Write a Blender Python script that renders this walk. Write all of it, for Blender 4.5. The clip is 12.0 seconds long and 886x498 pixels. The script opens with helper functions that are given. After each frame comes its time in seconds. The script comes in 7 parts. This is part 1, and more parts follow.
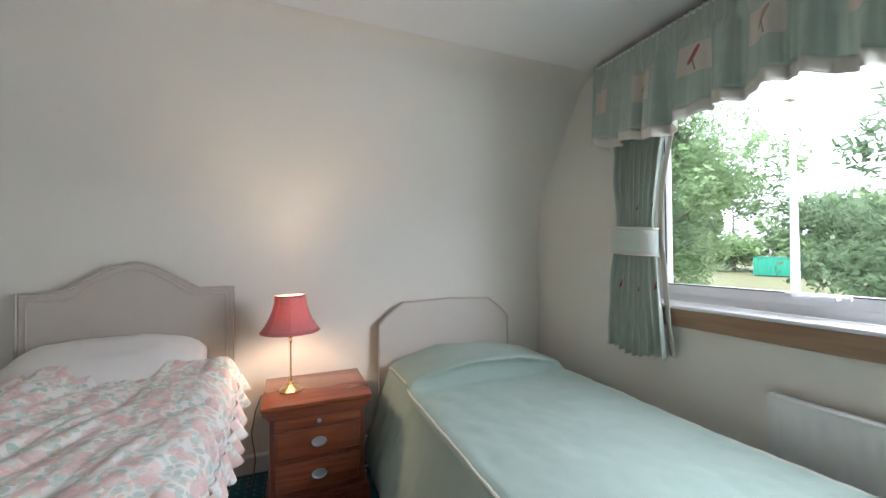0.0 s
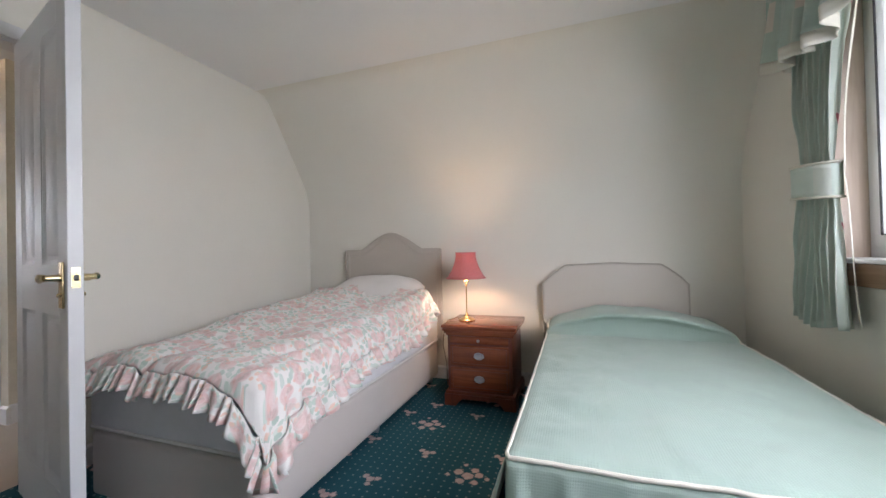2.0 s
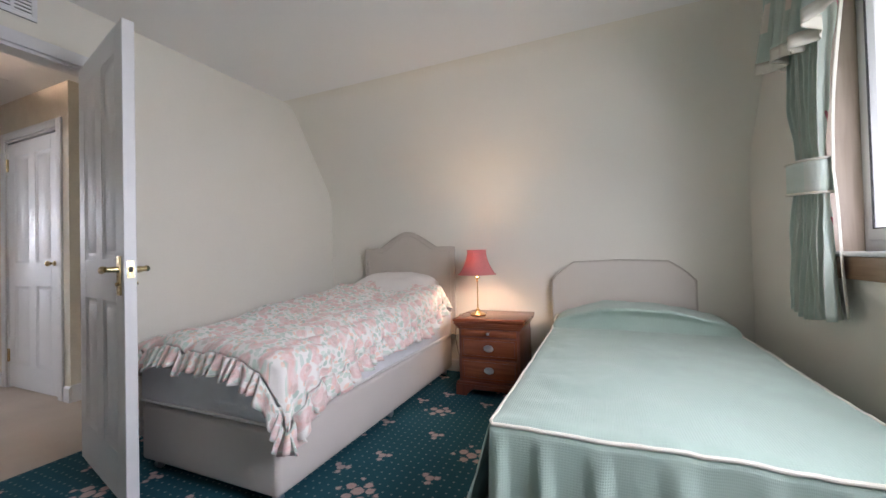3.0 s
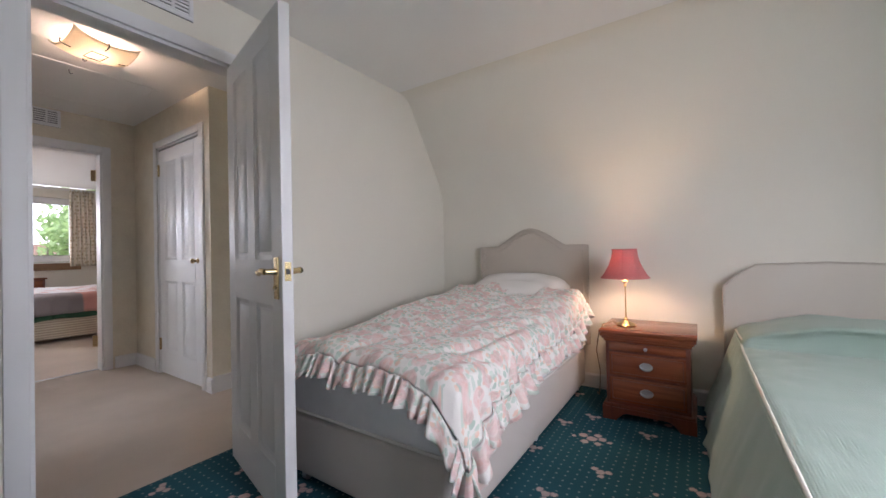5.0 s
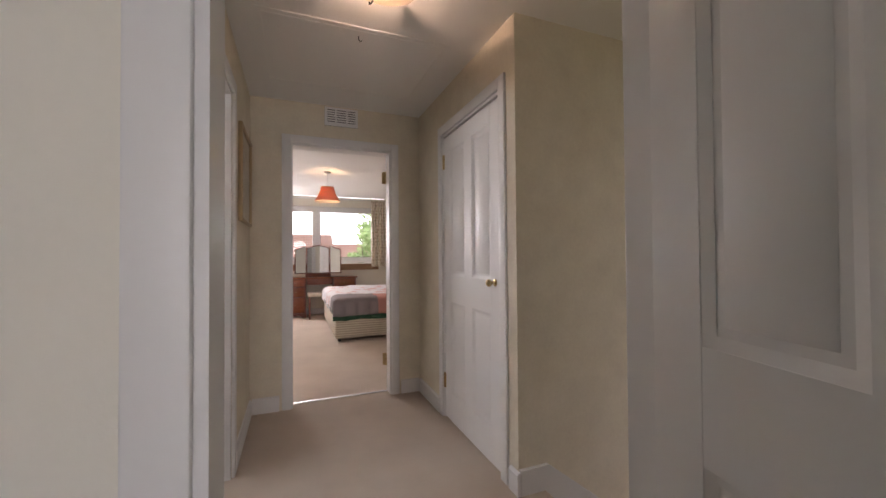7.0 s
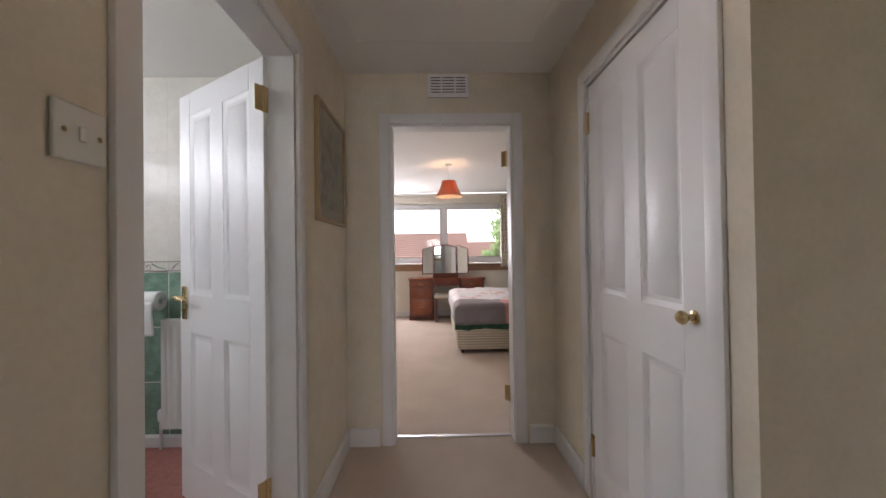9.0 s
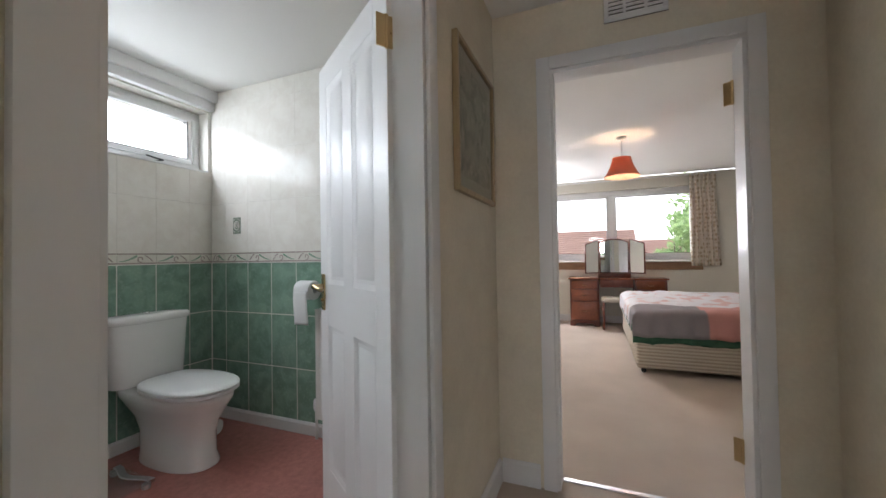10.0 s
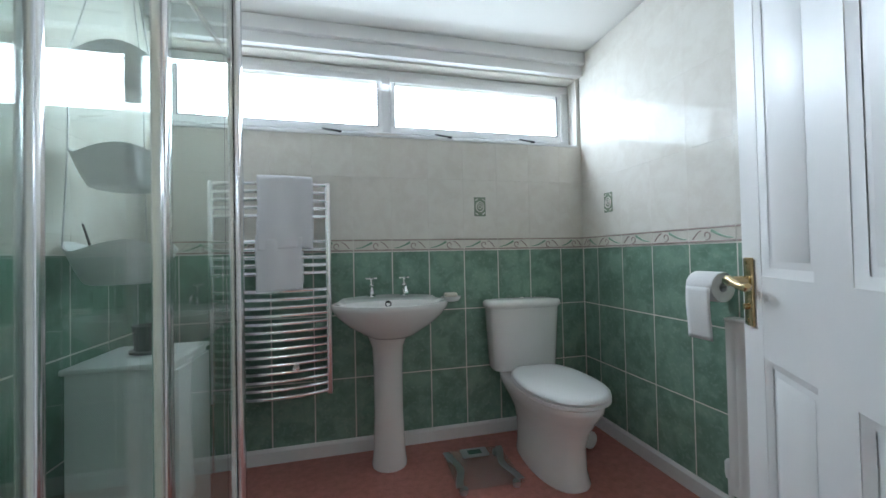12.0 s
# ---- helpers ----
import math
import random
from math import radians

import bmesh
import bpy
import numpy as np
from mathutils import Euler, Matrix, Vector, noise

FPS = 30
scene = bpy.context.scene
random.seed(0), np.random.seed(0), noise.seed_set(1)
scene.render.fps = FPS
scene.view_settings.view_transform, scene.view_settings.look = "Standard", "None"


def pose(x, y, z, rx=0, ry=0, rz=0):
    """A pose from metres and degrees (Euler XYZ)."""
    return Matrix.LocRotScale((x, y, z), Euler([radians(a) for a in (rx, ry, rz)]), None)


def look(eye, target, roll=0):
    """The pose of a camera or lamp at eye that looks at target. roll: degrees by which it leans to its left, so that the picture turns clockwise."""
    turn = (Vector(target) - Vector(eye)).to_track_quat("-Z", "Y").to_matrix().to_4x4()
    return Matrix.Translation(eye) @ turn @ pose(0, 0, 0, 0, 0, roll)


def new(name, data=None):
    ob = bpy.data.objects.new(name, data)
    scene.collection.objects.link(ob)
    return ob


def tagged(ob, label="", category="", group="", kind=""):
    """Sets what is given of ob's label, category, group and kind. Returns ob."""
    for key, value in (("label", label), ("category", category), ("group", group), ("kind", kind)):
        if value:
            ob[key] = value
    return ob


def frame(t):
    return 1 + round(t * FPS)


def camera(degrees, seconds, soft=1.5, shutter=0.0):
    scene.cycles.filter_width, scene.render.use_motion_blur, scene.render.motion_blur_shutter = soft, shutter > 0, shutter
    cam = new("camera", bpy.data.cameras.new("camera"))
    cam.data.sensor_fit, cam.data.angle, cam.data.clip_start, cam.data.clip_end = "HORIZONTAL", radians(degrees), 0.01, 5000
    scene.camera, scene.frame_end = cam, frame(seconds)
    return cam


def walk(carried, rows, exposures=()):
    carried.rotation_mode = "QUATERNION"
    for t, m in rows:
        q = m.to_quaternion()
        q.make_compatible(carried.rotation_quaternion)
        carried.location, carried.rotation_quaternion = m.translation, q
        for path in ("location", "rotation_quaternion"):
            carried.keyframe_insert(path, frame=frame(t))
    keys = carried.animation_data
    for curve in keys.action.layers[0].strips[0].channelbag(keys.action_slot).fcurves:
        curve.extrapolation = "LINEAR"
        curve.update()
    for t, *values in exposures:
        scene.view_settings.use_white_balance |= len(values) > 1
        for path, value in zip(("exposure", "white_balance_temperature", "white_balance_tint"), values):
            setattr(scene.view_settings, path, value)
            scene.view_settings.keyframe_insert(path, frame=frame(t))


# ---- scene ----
cam = camera(99.1, 12.0)
PATH = [
    (0, (0.174, 0.929, 1.216), (0.928, 2.782, 1.238), -0.6),
    (0.5, (0.358, 0.85, 1.194), (0.561, 2.84, 1.209), -0.9),
    (1, (0.544, 0.704, 1.141), (0.324, 2.692, 1.169), -1.1),
    (1.5, (0.725, 0.554, 1.068), (0.228, 2.491, 1.092), -1.1),
    (2, (0.909, 0.413, 1.01), (0.25, 2.301, 1.033), -1.3),
    (2.5, (1.011, 0.319, 0.982), (0.276, 2.179, 1.006), -1.2),
    (2.7, (1.046, 0.313, 0.981), (0.286, 2.163, 1.01), -1.3),
    (4.3, (0.912, 0.328, 0.989), (0.063, 2.139, 1.011), -1.2),
    (4.5, (0.827, 0.349, 0.994), (-0.075, 2.134, 1.014), -1.2),
    (5, (0.559, 0.376, 1.013), (-0.558, 2.036, 1.033), -1.2),
    (5.4, (0.35, 0.386, 1.023), (-0.994, 1.867, 1.068), -1.4),
    (5.5, (0.249, 0.423, 1.035), (-1.121, 1.879, 1.059), -1.1),
    (6, (-0.156, 0.537, 1.085), (-1.771, 1.716, 1.107), -1.2),
    (6.5, (-0.574, 0.665, 1.116), (-2.357, 1.57, 1.139), -0.9),
    (7, (-0.917, 0.767, 1.14), (-2.778, 1.499, 1.171), -0.4),
    (7.2, (-1.021, 0.791, 1.161), (-2.904, 1.465, 1.18), -0.9),
    (8.8, (-1.554, 0.991, 1.227), (-3.55, 1.122, 1.224), -0.7),
    (9, (-1.616, 1.021, 1.184), (-3.616, 1.059, 1.205), -0.8),
    (9.5, (-1.851, 0.944, 1.173), (-3.84, 0.731, 1.188), -1.0),
    (10, (-2.111, 0.928, 1.112), (-3.965, 0.179, 1.149), -0.9),
    (10.5, (-2.343, 0.831, 1.128), (-3.898, -0.427, 1.137), -0.7),
    (11, (-2.476, 0.671, 1.086), (-3.611, -0.976, 1.102), -0.9),
    (11.5, (-2.539, 0.564, 1.086), (-3.274, -1.297, 1.095), -1.0),
    (12, (-2.568, 0.489, 1.06), (-3.045, -1.453, 1.094), -1.2),
]
EXPOSURES = [(0.0, 1.35, 5850, 16), (2.5, 1.31, 6150, 21), (4.5, 1.27, 6150, 22), (5.5, 1.22, 6300, 24), (6.5, 1.17, 6800, 27), (7.0, 1.12, 6950, 26), (9.0, 1.02, 6600, 23), (9.5, 0.99, 6450, 21), (10.0, 1.07, 6350, 17), (11.0, 1.02, 5950, 13), (12.0, 1.12, 5850, 11)]
walk(cam, [(t, look(eye, target, roll)) for t, eye, target, roll in PATH], EXPOSURES)

# ---- light ----
world = bpy.data.worlds.new("world")
scene.world = world
world.use_nodes = True
wn = world.node_tree
bg = wn.nodes["Background"]
sky = wn.nodes.new("ShaderNodeTexSky")
sky.sky_type = 'NISHITA'
sky.sun_disc = False
sky.sun_elevation, sky.sun_rotation = radians(48), radians(200)
sky.air_density, sky.dust_density, sky.ozone_density = 1.0, 5.0, 1.0
cloud = wn.nodes.new("ShaderNodeMix")
cloud.data_type = 'RGBA'
cloud.inputs[0].default_value = 0.8
cloud.inputs[7].default_value = (7.6, 7.8, 8.0, 1)
wn.links.new(sky.outputs[0], cloud.inputs[6])
wn.links.new(cloud.outputs[2], bg.inputs[0])
bg.inputs[1].default_value = 0.25

SUN = bpy.data.lights.new("sun", 'SUN')
SUN.energy, SUN.angle, SUN.color = 1.5, radians(15), (1.0, 0.97, 0.92)
sun_ob = new("sun", SUN)
sun_ob.matrix_world = look((0, 0, 12), (4.0, 5.5, 0))


def area(name, eye, target, sx, sy, watts, colour):
    l = bpy.data.lights.new(name, 'AREA')
    l.shape, l.size, l.size_y, l.energy, l.color = 'RECTANGLE', sx, sy, watts, colour
    o = new(name, l)
    o.matrix_world = look(eye, target)
    return o


def bulb(name, p, watts, colour, r=0.03):
    l = bpy.data.lights.new(name, 'POINT')
    l.energy, l.color, l.shadow_soft_size = watts, colour, r
    o = new(name, l)
    o.location = p
    return o


DAY = (0.93, 0.97, 1.0)
area("window_daylight_bedroom", (2.14, 0.98, 1.55), (0.55, 1.05, 0.35), 0.75, 1.05, 15.0, DAY)
area("window_daylight_bathroom", (-2.80, -1.84, 1.985), (-2.80, -0.9, 1.1), 2.1, 0.34, 12.0, (0.84, 0.95, 1.0))
area("window_daylight_far_bedroom", (-8.93, -0.2, 1.55), (-6, 0.8, 1.0), 0.75, 0.95, 22, DAY)
WARM = (1.0, 0.66, 0.36)
bulb("bedside_bulb", (0.177, 2.99, 0.93), 1.9, (1.0, 0.70, 0.44), 0.03)
bulb("hall_bulb", (-2.42, 1.10, 2.262), 5.5, (1.0, 0.74, 0.54), 0.02)
bulb("pendant_bulb", (-6.45, 1.20, 2.02), 3.5, WARM, 0.03)

# ---- materials ----


def mat(name, col, rough=0.6, metal=0.0, var=0.08, scale=6.0, bump=0.1, fine=120.0, spec=0.5, tint=None, coat=0.0):
    m = bpy.data.materials.new(name)
    m.use_nodes = True
    nt = m.node_tree
    b = nt.nodes["Principled BSDF"]
    b.inputs["Roughness"].default_value = rough
    b.inputs["Metallic"].default_value = metal
    b.inputs["Specular IOR Level"].default_value = spec
    b.inputs["Coat Weight"].default_value = coat
    tc = nt.nodes.new("ShaderNodeTexCoord")
    n1 = nt.nodes.new("ShaderNodeTexNoise")
    n1.inputs["Scale"].default_value, n1.inputs["Detail"].default_value = scale, 5
    nt.links.new(tc.outputs["Object"], n1.inputs["Vector"])
    n2 = nt.nodes.new("ShaderNodeTexNoise")
    n2.inputs["Scale"].default_value, n2.inputs["Detail"].default_value = fine, 3
    nt.links.new(tc.outputs["Object"], n2.inputs["Vector"])
    mix = nt.nodes.new("ShaderNodeMix")
    mix.data_type = 'RGBA'
    lo = [max(0, c * (1 - var)) for c in col]
    hi = [min(1, c * (1 + var)) for c in (tint or col)]
    mix.inputs[6].default_value, mix.inputs[7].default_value = (*lo, 1), (*hi, 1)
    ad = nt.nodes.new("ShaderNodeMath")
    ad.operation = 'MULTIPLY_ADD'
    ad.inputs[1].default_value = 0.35
    nt.links.new(n2.outputs[0], ad.inputs[0])
    sc = nt.nodes.new("ShaderNodeMath")
    sc.operation = 'MULTIPLY'
    sc.inputs[1].default_value = 0.65
    nt.links.new(n1.outputs[0], sc.inputs[0])
    nt.links.new(sc.outputs[0], ad.inputs[2])
    nt.links.new(ad.outputs[0], mix.inputs[0])
    nt.links.new(mix.outputs[2], b.inputs["Base Color"])
    if bump:
        bp = nt.nodes.new("ShaderNodeBump")
        bp.inputs["Strength"].default_value, bp.inputs["Distance"].default_value = bump, 0.004
        nt.links.new(n2.outputs[0], bp.inputs["Height"])
        nt.links.new(bp.outputs[0], b.inputs["Normal"])
    return m


def nodes_of(m):
    nt = m.node_tree
    return nt, nt.nodes["Principled BSDF"]


def wood(name, dark, light, axis='X', rough=0.35, stretch=14.0, scale=3.0, coat=0.2):
    m = bpy.data.materials.new(name)
    m.use_nodes = True
    nt, b = nodes_of(m)
    tc = nt.nodes.new("ShaderNodeTexCoord")
    mp = nt.nodes.new("ShaderNodeMapping")
    s = {'X': (1, stretch, stretch), 'Y': (stretch, 1, stretch), 'Z': (stretch, stretch, 1)}[axis]
    mp.inputs["Scale"].default_value = s
    nt.links.new(tc.outputs["Object"], mp.inputs["Vector"])
    n = nt.nodes.new("ShaderNodeTexNoise")
    n.inputs["Scale"].default_value, n.inputs["Detail"].default_value, n.inputs["Distortion"].default_value = scale, 7, 0.8
    nt.links.new(mp.outputs[0], n.inputs["Vector"])
    n2 = nt.nodes.new("ShaderNodeTexNoise")
    n2.inputs["Scale"].default_value = 2.2
    nt.links.new(tc.outputs["Object"], n2.inputs["Vector"])
    av = nt.nodes.new("ShaderNodeMath")
    av.operation = 'MULTIPLY_ADD'
    av.inputs[1].default_value = 0.6
    h = nt.nodes.new("ShaderNodeMath")
    h.operation = 'MULTIPLY'
    h.inputs[1].default_value = 0.4
    nt.links.new(n2.outputs[0], h.inputs[0])
    nt.links.new(n.outputs[0], av.inputs[0])
    nt.links.new(h.outputs[0], av.inputs[2])
    r = nt.nodes.new("ShaderNodeValToRGB")
    r.color_ramp.elements[0].position, r.color_ramp.elements[1].position = 0.34, 0.68
    r.color_ramp.elements[0].color, r.color_ramp.elements[1].color = (*dark, 1), (*light, 1)
    nt.links.new(av.outputs[0], r.inputs[0])
    nt.links.new(r.outputs[0], b.inputs["Base Color"])
    b.inputs["Roughness"].default_value = rough
    b.inputs["Coat Weight"].default_value = coat
    b.inputs["Coat Roughness"].default_value = 0.15
    bp = nt.nodes.new("ShaderNodeBump")
    bp.inputs["Strength"].default_value, bp.inputs["Distance"].default_value = 0.12, 0.002
    nt.links.new(n.outputs[0], bp.inputs["Height"])
    nt.links.new(bp.outputs[0], b.inputs["Normal"])
    return m


class G:
    """Small helper to write node sums."""

    def __init__(self, m):
        self.nt, self.b = nodes_of(m)

    def node(self, kind, **kw):
        n = self.nt.nodes.new(kind)
        for k, v in kw.items():
            n.inputs[k].default_value = v
        return n

    def link(self, a, b):
        self.nt.links.new(a, b)

    def math(self, op, a, b=None, c=None, clamp=False):
        n = self.nt.nodes.new("ShaderNodeMath")
        n.operation, n.use_clamp = op, clamp
        for i, v in enumerate((a, b, c)):
            if v is None:
                continue
            if isinstance(v, (int, float)):
                n.inputs[i].default_value = v
            else:
                self.link(v, n.inputs[i])
        return n.outputs[0]

    def mix(self, f, a, b):
        n = self.nt.nodes.new("ShaderNodeMix")
        n.data_type = 'RGBA'
        for i, v in ((0, f), (6, a), (7, b)):
            if isinstance(v, (int, float)):
                n.inputs[i].default_value = v
            elif isinstance(v, tuple):
                n.inputs[i].default_value = (*v, 1)
            else:
                self.link(v, n.inputs[i])
        return n.outputs[2]

    def step(self, x, lo, hi):
        n = self.nt.nodes.new("ShaderNodeMapRange")
        n.interpolation_type = 'SMOOTHSTEP'
        self.link(x, n.inputs[0])
        n.inputs[1].default_value, n.inputs[2].default_value = lo, hi
        return n.outputs[0]


def blank(name, rough=0.7):
    m = bpy.data.materials.new(name)
    m.use_nodes = True
    g = G(m)
    g.b.inputs["Roughness"].default_value = rough
    return m, g


def floral_material():
    """Cream cotton printed with pink roses and soft green leaves."""
    m, g = blank("rose_print_cotton", 0.85)
    tc = g.node("ShaderNodeTexCoord")
    ns = g.node("ShaderNodeTexNoise", Scale=15.0, Detail=3.0)
    g.link(tc.outputs["UV"], ns.inputs["Vector"])
    off = g.nt.nodes.new("ShaderNodeVectorMath")
    off.operation = 'MULTIPLY_ADD'
    off.inputs[1].default_value = (0.045, 0.045, 0)
    g.link(ns.outputs[1], off.inputs[0])
    g.link(tc.outputs["UV"], off.inputs[2])

    def vor(scale, feature='F1'):
        v = g.node("ShaderNodeTexVoronoi", Scale=scale)
        v.feature = feature
        v.voronoi_dimensions = '2D'
        g.link(off.outputs[0], v.inputs["Vector"])
        return v
    col = (0.80, 0.765, 0.72)
    leaf = vor(40.0)
    sep = g.node("ShaderNodeSeparateColor")
    g.link(leaf.outputs["Color"], sep.inputs[0])
    lm = g.math('MULTIPLY', g.step(leaf.outputs["Distance"], 0.47, 0.36), g.step(sep.outputs[0], 0.20, 0.26))
    leafc = g.mix(sep.outputs[1], (0.36, 0.49, 0.41), (0.57, 0.66, 0.56))
    c1 = g.mix(g.math('MULTIPLY', lm, 0.8), col, leafc)
    bud = vor(46.0)
    sb = g.node("ShaderNodeSeparateColor")
    g.link(bud.outputs["Color"], sb.inputs[0])
    bm_ = g.math('MULTIPLY', g.step(bud.outputs["Distance"], 0.40, 0.28), g.step(sb.outputs[0], 0.62, 0.68))
    c2 = g.mix(g.math('MULTIPLY', bm_, 0.8), c1, (0.80, 0.52, 0.40))
    rose = vor(15.5)
    sr = g.node("ShaderNodeSeparateColor")
    g.link(rose.outputs["Color"], sr.inputs[0])
    rm = g.math('MULTIPLY', g.step(rose.outputs["Distance"], 0.46, 0.38), g.step(sr.outputs[0], 0.26, 0.30))
    rings = g.math('SINE', g.math('MULTIPLY', rose.outputs["Distance"], 38.0))
    rn = g.math('MULTIPLY_ADD', rings, 0.14, g.math('MULTIPLY_ADD', ns.outputs[0], 0.9, 0.0))
    rosec = g.mix(g.math('MULTIPLY', rn, 0.85, None, True), (0.66, 0.32, 0.31), (0.83, 0.66, 0.61))
    c3 = g.mix(g.math('MULTIPLY', rm, 0.68), c2, rosec)
    # faded watercolour patches over the print
    fade = g.node("ShaderNodeTexNoise", Scale=26.0, Detail=5.0)
    g.link(tc.outputs["UV"], fade.inputs["Vector"])
    c3 = g.mix(g.math('MULTIPLY', g.step(fade.outputs[0], 0.46, 0.64), 0.38), c3, (0.79, 0.76, 0.72))
    g.link(c3, g.b.inputs["Base Color"])
    weave = g.node("ShaderNodeTexNoise", Scale=260.0)
    g.link(tc.outputs["UV"], weave.inputs["Vector"])
    bp = g.node("ShaderNodeBump", Strength=0.15, Distance=0.002)
    g.link(weave.outputs[0], bp.inputs["Height"])
    g.link(bp.outputs[0], g.b.inputs["Normal"])
    g.b.inputs["Sheen Weight"].default_value = 0.15
    return m


def carpet_material():
    """Deep teal carpet with pin dots and sprays of pale pink flowers on a half-drop repeat."""
    m, g = blank("teal_flowered_carpet", 0.95)
    g.b.inputs["Specular IOR Level"].default_value = 0.1
    tc = g.node("ShaderNodeTexCoord")
    nz = g.node("ShaderNodeTexNoise", Scale=60.0, Detail=2.0)
    g.link(tc.outputs["Object"], nz.inputs["Vector"])
    sp = g.node("ShaderNodeSeparateXYZ")
    g.link(tc.outputs["Object"], sp.inputs[0])
    jit = g.math('MULTIPLY', g.math('SUBTRACT', nz.outputs[0], 0.5), 0.02)
    x = g.math('ADD', sp.outputs[0], jit)
    y = g.math('ADD', sp.outputs[1], jit)
    CX, CY = 0.716, 0.86

    def cell(ox, oy):
        px = g.math('SUBTRACT', g.math('FLOORED_MODULO', g.math('SUBTRACT', x, ox - CX / 2), CX), CX / 2)
        py = g.math('SUBTRACT', g.math('FLOORED_MODULO', g.math('SUBTRACT', y, oy - CY / 2), CY), CY / 2)
        return px, py

    def spots(px, py, pts):
        out = None
        for a, b, r in pts:
            dx = g.math('SUBTRACT', px, a)
            dy = g.math('SUBTRACT', py, b)
            d = g.math('SQRT', g.math('ADD', g.math('MULTIPLY', dx, dx), g.math('MULTIPLY', dy, dy)))
            d = g.math('SUBTRACT', d, r)
            out = d if out is None else g.math('MINIMUM', out, d)
        return out
    big = [(0, 0, 0.024), (0.05, 0.018, 0.018), (-0.048, 0.02, 0.02), (0.022, 0.05, 0.017), (-0.025, -0.047, 0.018), (0.04, -0.042, 0.015), (0.09, 0.0, 0.010), (-0.09, -0.012, 0.010), (-0.03, 0.082, 0.009)]
    small = [(0, 0, 0.017), (0.032, 0.012, 0.013), (-0.028, 0.018, 0.013), (0.008, -0.034, 0.011)]
    d = None
    for ox, oy, pts in ((0.067, 2.497, big), (0.425, 2.068, big), (0.171, 2.198, small), (0.009, 1.917, small), (0.31, 2.686, small), (0.55, 2.25, small), (0.60, 2.62, small)):
        s = spots(*cell(ox, oy), pts)
        d = s if d is None else g.math('MINIMUM', d, s)
    fl = g.step(d, 0.006, -0.002)
    vd = g.node("ShaderNodeTexVoronoi", Scale=24.0, Randomness=0.12)
    vd.voronoi_dimensions = '2D'
    g.link(tc.outputs["Object"], vd.inputs["Vector"])
    dots = g.step(vd.outputs["Distance"], 0.15, 0.09)
    wear = g.node("ShaderNodeTexNoise", Scale=2.0, Detail=4.0)
    g.link(tc.outputs["Object"], wear.inputs["Vector"])
    base = g.mix(wear.outputs[0], (0.018, 0.080, 0.108), (0.032, 0.120, 0.158))
    c = g.mix(g.math('MULTIPLY', dots, 0.5), base, (0.35, 0.45, 0.45))
    petal = g.mix(nz.outputs[0], (0.52, 0.30, 0.30), (0.72, 0.62, 0.58))
    c = g.mix(g.math('MULTIPLY', fl, 0.9), c, petal)
    g.link(c, g.b.inputs["Base Color"])
    pile = g.node("ShaderNodeTexNoise", Scale=450.0, Detail=2.0)
    g.link(tc.outputs["Object"], pile.inputs["Vector"])
    bp = g.node("ShaderNodeBump", Strength=0.5, Distance=0.004)
    g.link(pile.outputs[0], bp.inputs["Height"])
    g.link(bp.outputs[0], g.b.inputs["Normal"])
    return m


def ribbed_green():
    """Sage bedspread cloth with fine cords running down the bed."""
    m, g = blank("sage_corded_cotton", 0.9)
    tc = g.node("ShaderNodeTexCoord")
    sp = g.node("ShaderNodeSeparateXYZ")
    g.link(tc.outputs["UV"], sp.inputs[0])
    w = g.math('SINE', g.math('MULTIPLY', sp.outputs[0], 2 * math.pi / 0.0068))
    w2 = g.math('SINE', g.math('MULTIPLY', sp.outputs[1], 2 * math.pi / 0.0068))
    n = g.node("ShaderNodeTexNoise", Scale=5.0, Detail=5.0)
    g.link(tc.outputs["UV"], n.inputs["Vector"])
    base = g.mix(n.outputs[0], (0.33, 0.44, 0.375), (0.40, 0.50, 0.43))
    c = g.mix(g.math('MULTIPLY_ADD', g.math('MULTIPLY', w, w2), 0.06, 0.08), base, (0.54, 0.62, 0.55))
    g.link(c, g.b.inputs["Base Color"])
    bp = g.node("ShaderNodeBump", Strength=0.22, Distance=0.002)
    g.link(g.math('ADD', w, g.math('MULTIPLY', w2, 0.5)), bp.inputs["Height"])
    g.link(bp.outputs[0], g.b.inputs["Normal"])
    g.b.inputs["Sheen Weight"].default_value = 0.2
    return m


